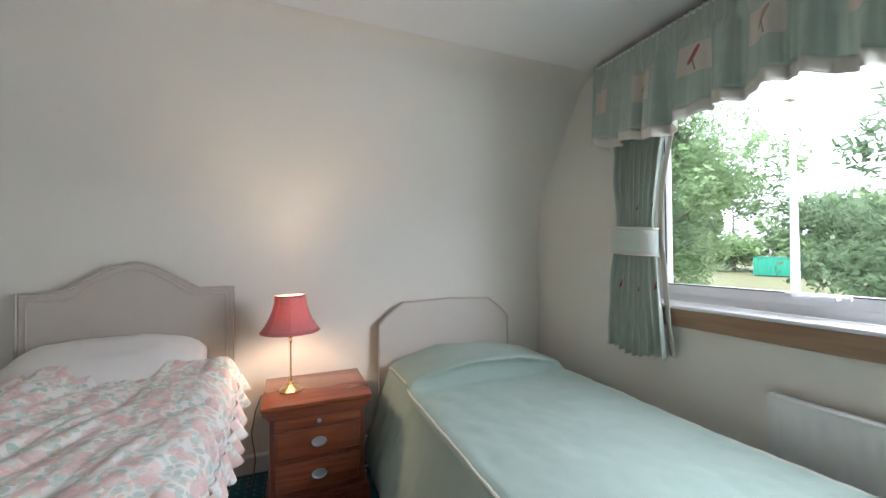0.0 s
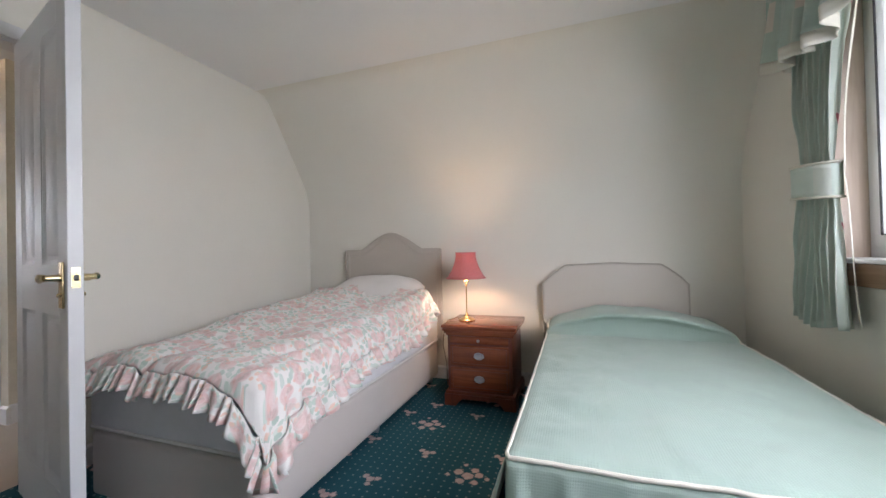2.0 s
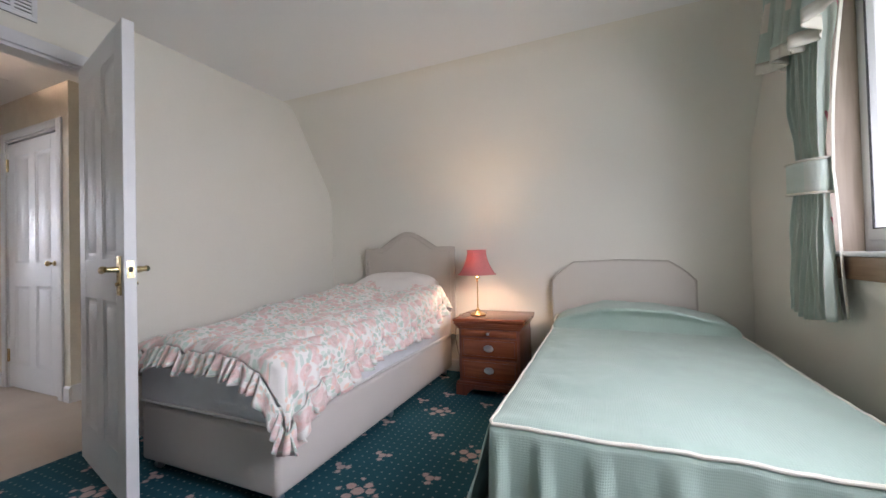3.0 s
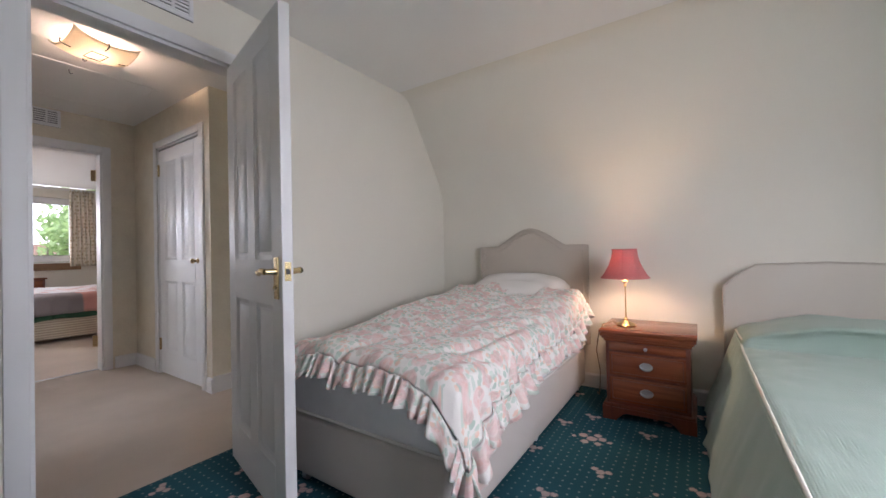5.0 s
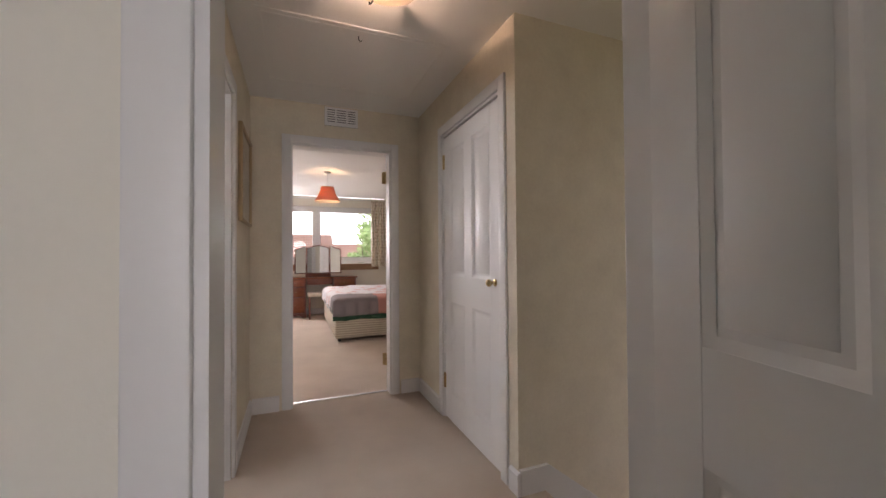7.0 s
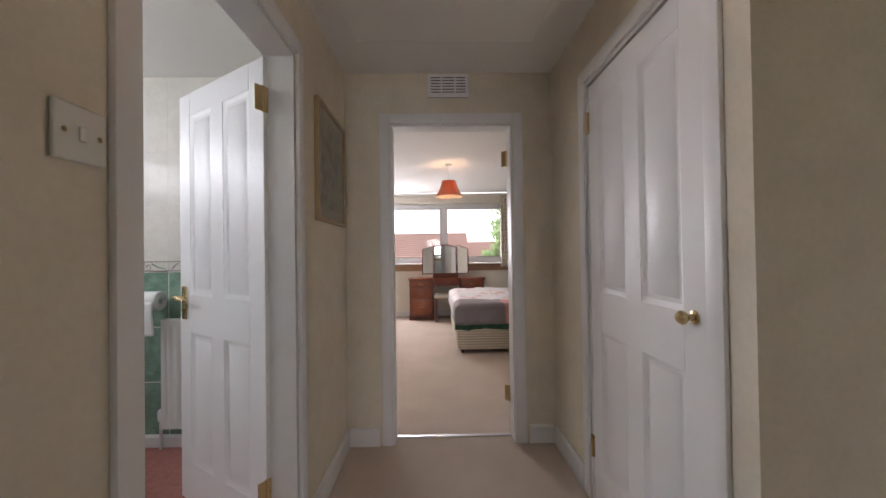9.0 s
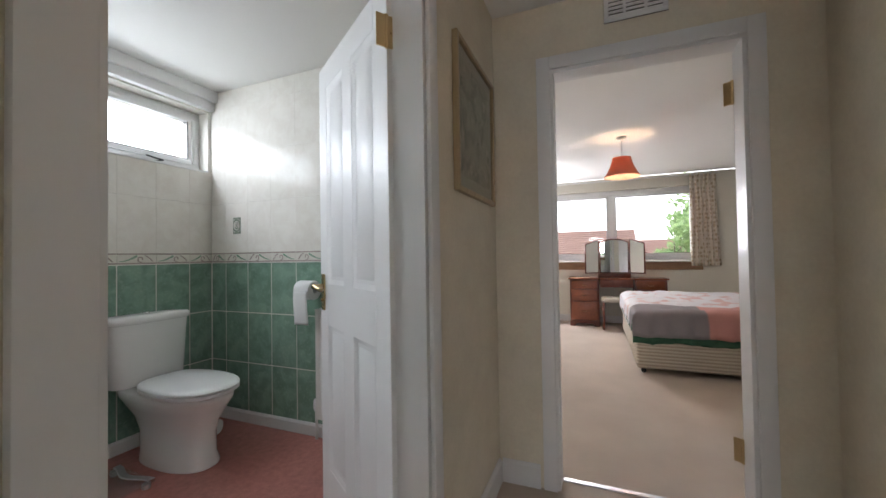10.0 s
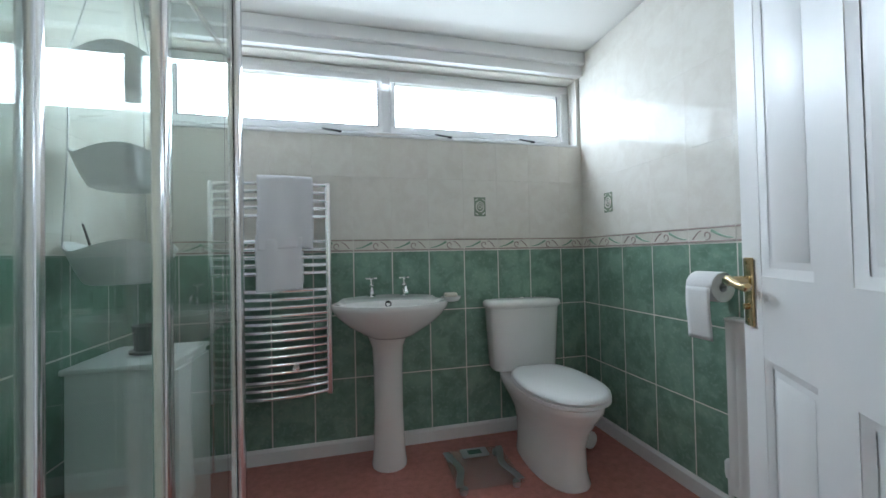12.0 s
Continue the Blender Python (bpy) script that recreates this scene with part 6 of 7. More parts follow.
def tree(at, h, r, seed, material, n=900, leaf=0.30, low=0.30):
    rnd = random.Random(seed)
    t = thing("tree", (at[0], at[1], GZ), "leafy broad tree in full summer leaf beyond the window", "tree", "trees beyond the windows")
    bm = bmesh.new()
    top = Vector((at[0], at[1], GZ + h))
    base = Vector((at[0], at[1], GZ))
    tube(bm, [base, base.lerp(top, 0.3) + Vector((0.1, 0.05, 0)), base.lerp(top, 0.6), base.lerp(top, 0.9)], [0.016 * h, 0.011 * h, 0.006 * h, 0.002 * h], 9)
    clumps = []
    for k in range(12):
        a = rnd.uniform(0, 6.28)
        z = rnd.uniform(low, 0.95)
        rr = r * (1.05 - 0.75 * abs(z - 0.5)) * rnd.uniform(0.45, 1.0)
        q = Vector((at[0] + rr * math.cos(a), at[1] + rr * math.sin(a), GZ + h * z))
        s = base.lerp(top, max(0.2, z - 0.18))
        tube(bm, [s, s.lerp(q, 0.5) + Vector((0, 0, 0.1)), q], [0.0035 * h, 0.0025 * h, 0.001 * h], 5)
        clumps.append((q, r * rnd.uniform(0.28, 0.5)))
        clumps.append((s.lerp(q, 0.55) + Vector((rnd.uniform(-.4, .4), rnd.uniform(-.4, .4), rnd.uniform(0, .6))), r * rnd.uniform(0.22, 0.4)))
    part("trunk", bm, M_BARK, t)
    verts, faces = [], []
    for k in range(n):
        q, cr = clumps[k % len(clumps)]
        d = Vector((rnd.gauss(0, 1), rnd.gauss(0, 1), rnd.gauss(0, 0.8))).normalized() * cr * rnd.uniform(0.35, 1.0) ** 0.6
        p = q + d
        for _ in range(2):
            s = leaf * rnd.uniform(0.5, 1.1)
            u = Vector((rnd.gauss(0, 1), rnd.gauss(0, 1), rnd.gauss(0, 1))).normalized()
            w = u.orthogonal().normalized() * s * 0.45
            u *= s
            o = p + Vector((rnd.uniform(-s, s), rnd.uniform(-s, s), rnd.uniform(-s, s)))
            i = len(verts)
            verts += [o - u, o - 0.2 * u + w, o + u, o + 0.1 * u - w]
            faces.append((i, i + 1, i + 2, i + 3))
    me = bpy.data.meshes.new("crown")
    me.from_pydata([tuple(v) for v in verts], [], faces)
    me.materials.append(material)
    ob = new("crown", me)
    ob.parent = t
    ob.matrix_parent_inverse = Matrix.Translation(t.location).inverted()
    ob["kind"] = "stuff"


rt = random.Random(4)
tree((19.0, 15.2), 14.0, 4.6, 1, M_LEAF[0], 12000, 0.17, 0.08)
tree((23.0, 18.0), 12.0, 4.8, 12, M_LEAF[0], 9000, 0.20, 0.06)
tree((20.0, 4.6), 10.0, 3.6, 3, M_LEAF[1], 3000, 0.22, 0.10)
tree((15.5, 2.0), 10.5, 3.2, 7, M_LEAF[1], 2600, 0.20, 0.10)
tree((26.0, 10.5), 6.0, 3.2, 2, M_LEAF[1], 2200, 0.22, 0.08)
for k in range(9):
    q = k / 8
    tree((80 + rt.uniform(-5, 5), 60 - 60 * q), 1.75 * (rt.uniform(6.5, 9.0) + (3 if k < 3 else 0)), 8.0, 30 + k, M_LEAF[k % 2], 2600, 0.6, 0.06)
tree((-24.0, 4.6), 5.9, 2.3, 21, M_LEAF[0], 1800, 0.22, 0.15)
tree((-27.0, 8.0), 7.5, 3.0, 23, M_LEAF[0], 1500, 0.26)

post = thing("street_lamp", (16.5, 8.5, GZ), "pale grey street lamp post beyond the window", "street lamp")
bm = bmesh.new()
tube(bm, [(16.5, 8.5, GZ), (16.5, 8.5, 1.0), (16.5, 8.5, 6.4)], [0.14, 0.13, 0.07], 12)
part("post", bm, mat("pale_galvanised_post", (0.62, 0.62, 0.62), 0.5), post)
bm = bmesh.new()
box(bm, 16.1, 16.6, 8.38, 8.62, 6.4, 6.52, 0.04)
part("lamp_head", bm, M_PLASTIC, post)
box_ob = thing("skip_container", (66, 33.6, GZ), "bright green metal container standing on the ground", "container")
part("container_body", B(64.8, 67.2, 31.2, 36.0, GZ + 0.15, GZ + 2.7, 0.03), mat("jade_green_paint", (0.03, 0.34, 0.22), 0.5, scale=2), box_ob)
part("container_lid", B(64.7, 67.3, 31.1, 36.1, GZ + 2.7, GZ + 2.85, 0.02), mat("dark_green_paint", (0.02, 0.22, 0.15), 0.5), box_ob)
M_RIB = mat("jade_rib_paint", (0.03, 0.30, 0.2), 0.5)
for k in range(12):
    part("rib", B(64.72, 64.798, 31.4 + 0.4 * k, 31.55 + 0.4 * k, GZ + 0.2, GZ + 2.68), M_RIB, box_ob)
part("foot", B(65.0, 67.0, 31.4, 35.8, GZ, GZ + 0.15), M_RUBBER, box_ob)

M_ROOF = mat("red_brown_roof_tiles", (0.36, 0.235, 0.20), 0.85, scale=4, var=0.3, bump=0.6, fine=14)
M_BRICK = mat("buff_roughcast", (0.55, 0.48, 0.42), 0.9, scale=3, var=0.1)


bm = bmesh.new()
lx0, lx1, ly0, ly1 = FX - 0.22, WX1, BY - 0.22, 4.4
for a in ((lx0, lx0 + 0.2, ly0, ly1), (lx1 - 0.2, lx1, ly0, ly1), (lx0 + 0.2, lx1 - 0.2, ly0, ly0 + 0.2), (lx0 + 0.2, lx1 - 0.2, ly1 - 0.2, ly1)):
    box(bm, *a, GZ, -0.121)
setting("wall_lower_storey", bm, M_BRICK, "plain roughcast outer wall of the storey below", "wall")


def house(x, y0, y1, eave, ridge, seed):
    t = thing("house", (x, (y0 + y1) / 2, GZ), "low terraced house with a red-brown tiled roof", "house", "terraced houses")
    part("wall", B(x - 7, x, y0, y1, GZ, eave), M_BRICK, t)
    bm = prism(bmesh.new(), [(x + 0.4, eave), (x - 3.5, ridge), (x - 7.4, eave), (x - 7.4, eave + 0.15), (x - 3.5, ridge + 0.18), (x + 0.4, eave + 0.15)], 'y', y0 - 0.2, y1 + 0.2)
    rf = part("roof", bm, M_ROOF, t)
    rows = bmesh.new()
    for i in range(16):
        k = (i + 0.5) / 16
        cx, cz = x + 0.4 - 3.9 * k, eave + 0.15 + (ridge + 0.03 - eave) * k
        box(rows, cx - 0.02, cx + 0.14, y0 - 0.2, y1 + 0.2, cz - 0.02, cz + 0.035)
    part("tile_courses", rows, M_ROOF, rf)["kind"] = "stuff"
    part("chimney", B(x - 3.9, x - 3.1, y0 + 1.0, y0 + 1.6, ridge - 0.4, ridge + 0.9), M_BRICK, rf)
    n = int((y1 - y0) / 2.6)
    for i in range(n):
        yc = y0 + (i + 0.5) * (y1 - y0) / n
        w = part("window", B(x, x + 0.05, yc - 0.6, yc + 0.6, eave - 1.6, eave - 0.4), M_PVC, t)
        part("pane", B(x + 0.051, x + 0.06, yc - 0.52, yc + 0.52, eave - 1.52, eave - 0.48), mat("dark_far_pane", (0.12, 0.14, 0.16), 0.1), w)


house(-27.5, -9.0, 3.2, 0.25, 2.55, 1)
house(-40.0, -2.0, 16.0, 0.1, 2.2, 2)

# ---- bathroom ----
window_unit("window_2", 'y', BY - 0.09, -1, -4.0, BXL, 1.75, 2.17, [(-3.905, -2.84), (-2.735, -1.70)], "long high white plastic window with frosted panes", 0.05, 0.07, 0.028)
setting("window_sill_bath", B(-4.0, BXL, BY - 0.09, BY + 0.012, 1.735, 1.748, 0.003), M_PVC, "white sill of the long bathroom window", "window sill")
bm = bmesh.new()
box(bm, BX, BXL, BY, BY + 0.045, 2.185, CZ + 0.009, 0.004)
box(bm, BX, BXL, BY, BY + 0.075, 2.245, CZ + 0.009, 0.004)
setting("window_boxing", bm, M_PVC, "stepped white boxing above the bathroom window", "trim")
for x in (-3.70, -3.15, -2.50):
    h = thing("window_stay", (x, BY - 0.06, 1.765), "black window stay handle on the bathroom window", "window handle", "bathroom window stays")
    part("stay_base", B(x - 0.02, x + 0.02, BY - 0.10, BY - 0.06, 1.749, 1.768, 0.003), M_RUBBER, h)
    bm = bmesh.new()
    tube(bm, [(x, BY - 0.07, 1.768), (x - 0.03, BY - 0.055, 1.776), (x + 0.075, BY - 0.05, 1.786)], [0.006, 0.006, 0.005], 8)
    part("stay_arm", bm, M_RUBBER, h)

# tiles
TW, TH, GAP = 0.2128, 0.344, 0.004


def tile_material(name, lo, hi, vein, rough=0.2, spec=0.25, coat=0.16):
    m, g = blank(name, rough)
    tc = g.node("ShaderNodeTexCoord")
    oi = g.node("ShaderNodeObjectInfo")
    of = g.nt.nodes.new("ShaderNodeVectorMath")
    of.operation = 'MULTIPLY_ADD'
    of.inputs[1].default_value = (37.0, 53.0, 19.0)
    cx = g.node("ShaderNodeCombineXYZ")
    for i in range(3):
        g.link(oi.outputs["Random"], cx.inputs[i])
    g.link(cx.outputs[0], of.inputs[0])
    g.link(tc.outputs["Object"], of.inputs[2])
    n = g.node("ShaderNodeTexNoise", Scale=11.0, Detail=6.0, Distortion=0.6)
    g.link(of.outputs[0], n.inputs["Vector"])
    n2 = g.node("ShaderNodeTexNoise", Scale=60.0, Detail=3.0)
    g.link(of.outputs[0], n2.inputs["Vector"])
    c = g.mix(g.step(n.outputs[0], 0.3, 0.7), lo, hi)
    c = g.mix(g.math('MULTIPLY', g.step(n2.outputs[0], 0.5, 0.72), 0.35), c, vein)
    v = g.math('MULTIPLY_ADD', oi.outputs["Random"], 0.10, 0.0)
    c = g.mix(v, c, vein)
    g.link(c, g.b.inputs["Base Color"])
    g.b.inputs["Coat Weight"].default_value = coat
    g.b.inputs["Specular IOR Level"].default_value = spec
    g.b.inputs["Coat Roughness"].default_value = 0.04
    return m


M_TGREEN = tile_material("green_marbled_tile", (0.160, 0.265, 0.200), (0.250, 0.385, 0.300), (0.38, 0.49, 0.41))
M_TCREAM = tile_material("cream_marbled_tile", (0.74, 0.70, 0.635), (0.80, 0.77, 0.71), (0.82, 0.80, 0.75), 0.04, 0.2, 0.0)
M_TBORDER = tile_material("pale_border_tile", (0.70, 0.67, 0.60), (0.78, 0.75, 0.68), (0.67, 0.62, 0.56))
M_RELIEF = mat("taupe_relief_glaze", (0.46, 0.38, 0.34), 0.25, scale=20, var=0.15, bump=0.05)
M_RELIEFG = mat("sage_relief_glaze", (0.28, 0.42, 0.31), 0.25, scale=20, var=0.15, bump=0.05)
M_DECO = mat("dark_sage_inset", (0.28, 0.33, 0.25), 0.2, scale=30, var=0.25, bump=0.05)

tile_meshes = {}


def tile_mesh(w, h, material, d=0.007, ease=0.002):
    key = (round(w, 4), round(h, 4), material.name)
    if key not in tile_meshes:
        bm = B(-w / 2, w / 2, 0, d, -h / 2, h / 2)
        fr = [f for f in bm.faces if all(abs(v.co.y - d) < 1e-6 for v in f.verts)]
        bmesh.ops.inset_region(bm, faces=fr, thickness=0.003, depth=0.0)
        for v in bm.verts:
            if abs(v.co.y - d) < 1e-6 and (abs(abs(v.co.x) - w / 2) < 1e-6 or abs(abs(v.co.z) - h / 2) < 1e-6):
                v.co.y = d - ease
        tile_meshes[key] = finish(bm, "tile", material, None)
    return tile_meshes[key]


def lay(wall, axis, face, d, u_joints, z_rows):
    """Lays tiles between joint lines on a wall. Each row: z0, z1, material, name."""
    for z0, z1, material, nm in z_rows:
        for a, b in zip(u_joints, u_joints[1:]):
            gap = 0.006 if material is M_TGREEN else 0.0006 if material is M_TCREAM else 0.0025
            w, h = b - a - gap, z1 - z0 - gap
            if w < 0.01:
                continue
            o = new(nm, tile_mesh(w, h, material, 0.007, 0.002 if material is M_TGREEN else 0.00025))
            o.parent = wall
            if axis == 'y':
                o.location = ((a + b) / 2, face + 0.0005, (z0 + z1) / 2)
            else:
                o.location = (face + d * 0.0005, (a + b) / 2, (z0 + z1) / 2)
                o.rotation_euler = (0, 0, radians(-90) * d)


def joints(lo, hi, at, step):
    k0 = math.ceil((lo - at) / step + 0.02)
    out = [lo]
    k = k0
    while at + k * step < hi - 0.01:
        out.append(at + k * step)
        k += 1
    return out + [hi]


LOW = [(0.066 - 0.0, 0.400, M_TGREEN, "tile"), (0.400, 0.744, M_TGREEN, "tile"), (0.744, 1.088, M_TGREEN, "tile"), (1.088, 1.162, M_TBORDER, "border_tile")]
UPB = [(1.162, 1.506, M_TCREAM, "tile"), (1.506, 1.735, M_TCREAM, "tile")]
UPS = [(1.162, 1.506, M_TCREAM, "tile"), (1.506, 1.850, M_TCREAM, "tile"), (1.850, 2.194, M_TCREAM, "tile"), (2.194, CZ + 0.008, M_TCREAM, "tile")]
jb = joints(BX + 0.008, BXL - 0.008, -2.585, TW)
js = joints(BY + 0.008, HY0 - 0.122, -1.299, TW)
part("grout_bed", B(BX, BXL, BY + 0.0003, BY + 0.0048, 0.066, 1.735), M_BWALL, wall_bath_back)
part("grout_bed", B(BX + 0.0003, BX + 0.0048, BY + 0.005, HY0 - 0.122, 0.066, CZ), M_BWALL, wall_bath_right)
part("grout_bed", B(BXL - 0.0048, BXL - 0.0003, BY + 0.005, HY0 - 0.122, 0.066, CZ), M_BWALL, wall_bath_left)
lay(wall_bath_back, 'y', BY, 1, jb, LOW + UPB)
lay(wall_bath_right, 'x', BX, 1, js, LOW + UPS)
lay(wall_bath_left, 'x', BXL, -1, js, LOW + UPS)


def wave_relief(axis, face, d, a, b, wall):
    """The raised wave and rope mouldings on one border tile."""
    P = (lambda u, e, z: (u, face + d * e, z)) if axis == 'y' else (lambda u, e, z: (face + d * e, u, z))
    w = b - a
    bm = bmesh.new()
    for z, r in ((1.0965, 0.004), (1.153, 0.004)):
        tube(bm, [P(a + 0.003, 0.0075, z), P(b - 0.003, 0.0075, z)], r, 6)
    if w > 0.12:
        pts = []
        for k in range(22):
            s = k / 21
            an = 3.8 - 5.6 * s
            rr = 0.007 + 0.013 * s
            pts.append(P(a + w * 0.42 + rr * math.cos(an) - 0.002, 0.008, 1.122 + rr * math.sin(an)))
        tube(bm, pts, 0.003, 6)
        tube(bm, [P(a + w * (0.10 + 0.20 * k / 8), 0.008, 1.106 + 0.036 * math.sin(k / 8 * 1.5)) for k in range(9)], 0.003, 6)
    o = part("border_relief", bm, M_RELIEF, wall)
    if w > 0.12:
        bm = bmesh.new()
        tube(bm, [P(a + w * (0.52 + 0.42 * k / 10), 0.008, 1.140 - 0.032 * math.sin(k / 10 * 1.57)) for k in range(11)], [0.006 - 0.0004 * k for k in range(11)], 6)
        part("border_relief", bm, M_RELIEFG, wall)


for a, b in zip(jb, jb[1:]):
    wave_relief('y', BY, 1, a, b, wall_bath_back)
for a, b in zip(js, js[1:]):
    wave_relief('x', BX, 1, a, b, wall_bath_right)


def inset(axis, face, u, wall):
    P = (lambda e0, e1, ua, ub, za, zb: (ua, ub, face + e0, face + e1, za, zb)) if axis == 'y' else (lambda e0, e1, ua, ub, za, zb: (face + e0, face + e1, ua, ub, za, zb))
    z = 1.347
    part("inset_tile", B(*P(0.001, 0.0095, u - 0.036, u + 0.036, z - 0.057, z + 0.057), bevel=0.002), M_DECO, wall)
    Q = (lambda uu, zz: (uu, face + 0.010, zz)) if axis == 'y' else (lambda uu, zz: (face + 0.010, uu, zz))
    bm = bmesh.new()
    tube(bm, [Q(u + 0.024 * math.cos(t), z + 0.030 * math.sin(t)) for t in np.linspace(0, 6.283, 25)], 0.0035, 6)
    tube(bm, [Q(u + (0.004 + 0.002 * t) * math.cos(t * 1.4), z + (0.004 + 0.0025 * t) * math.sin(t * 1.4)) for t in np.linspace(0, 7, 25)], 0.003, 6)
    for s in (-1, 1):
        for q in (-1, 1):
            tube(bm, [Q(u + s * 0.014, z + q * 0.047), Q(u + s * 0.030, z + q * 0.036)], 0.0035, 6)
    part("inset_motif", bm, M_TBORDER, wall)


inset('y', BY, -3.327, wall_bath_back)
inset('x', BX, -1.40, wall_bath_right)


def basin():
    cx = -2.76
    t = thing("wash_basin", (cx, -1.45, 0), "white porcelain pedestal wash basin with chrome taps", "wash basin")
    yb, yf = BY + 0.009, -1.195
    n = 48

    def outline(k, sx=1.0, sy=1.0):
        """Straight back, full curved front."""
        a = 2 * math.pi * k / n
        x = 0.288 * math.cos(a)
        y = math.sin(a)
        if y < 0:
            yy = -1.40 + y * abs(yb + 1.40)
            x *= (1.0 - 0.12 * (-y) ** 2)
        else:
            yy = -1.40 + y * (yf + 1.40)
        return x * sx, yy
    prof = [(0.30, 0.66, 0.30), (0.42, 0.675, 0.42), (0.70, 0.725, 0.72), (0.90, 0.775, 0.92), (0.985, 0.808, 0.985), (1.0, 0.824, 1.0), (0.985, 0.835, 0.985), (0.95, 0.838, 0.95)]
    inner = [(0.86, 0.832, 0.80), (0.82, 0.815, 0.74), (0.74, 0.76, 0.66), (0.55, 0.71, 0.48), (0.2, 0.69, 0.18), (0.02, 0.688, 0.02)]
    rings = []
    for s, z, sy in prof:
        rings.append([(cx + outline(k)[0] * s, (-1.40 + (outline(k)[1] + 1.40) * sy) if outline(k)[1] > -1.40 else (-1.40 + (outline(k)[1] + 1.40) * max(sy, 0.9)), z + (0.012 if outline(k)[1] < -1.52 else 0)) for k in range(n)])
    for s, z, sy in inner:
        rings.append([(cx + outline(k)[0] * s, -1.385 + (outline(k)[1] + 1.40) * sy * (0.92 if outline(k)[1] > -1.40 else 0.52), z) for k in range(n)])
    bm = ring_sweep(bmesh.new(), rings)
    bw = part("bowl", bm, M_PORC, t, "", 50)
    bm = bmesh.new()
    m = 26
    rs = []
    for z, r, f in ((0.0, 0.088, 1.05), (0.015, 0.089, 1.05), (0.06, 0.082, 1.0), (0.25, 0.074, 1.0), (0.50, 0.074, 1.0), (0.60, 0.080, 1.05), (0.665, 0.105, 1.1), (0.70, 0.13, 1.1)):
        rs.append([(cx + 0.012 + r * math.cos(2 * math.pi * i / m), -1.485 + r * f * math.sin(2 * math.pi * i / m), z) for i in range(m)])
    ring_sweep(bm, rs)
    part("pedestal", bm, M_PORC, t, "", 60)
    for x in (cx + 0.085, cx - 0.092):
        bm = bmesh.new()
        lathe(bm, (x, -1.585, 0.846), [(0.001, 0), (0.022, 0), (0.022, 0.005), (0.013, 0.010), (0.011, 0.055), (0.015, 0.058), (0.015, 0.064), (0.008, 0.070), (0.007, 0.09), (0.010, 0.094), (0.010, 0.102), (0.001, 0.106)], 18)
        tube(bm, [(x, -1.585, 0.886), (x, -1.55, 0.896), (x, -1.515, 0.892), (x, -1.500, 0.872)], [0.012, 0.011, 0.010, 0.010], 12)
        tp = part("tap", bm, M_CHROME, t, "chrome pillar tap with a cross head")
        bm = bmesh.new()
        for a in (0.3, 0.3 + math.pi / 2):
            d = Vector((math.cos(a), math.sin(a), 0)) * 0.03
            p = Vector((x, -1.585, 0.944))
            tube(bm, [p - d, p - d * 0.5, p, p + d * 0.5, p + d], [0.006, 0.004, 0.005, 0.004, 0.006], 8)
        part("cross_head", bm, M_CHROME, tp)
    bm = bmesh.new()
    mm = Matrix.Translation((cx + 0.005, -1.484, 0.815)) @ Matrix.Rotation(radians(-78), 4, 'X')
    lathe(bm, (0, 0, 0), [(0.001, 0.001), (0.010, 0.002), (0.014, 0.004), (0.017, 0.003), (0.018, -0.004), (0.001, -0.005)], 16, mm)
    part("overflow", bm, M_RUBBER, t, "dark overflow hole with a chrome ring")
    bm = bmesh.new()
    pts = [(cx - 0.03 - 0.0 * k, -1.53, 0.83 - 0.012 * k) for k in range(4)]
    tube(bm, pts, 0.002, 5)
    part("plug_chain", bm, M_CHROME, t)


basin()


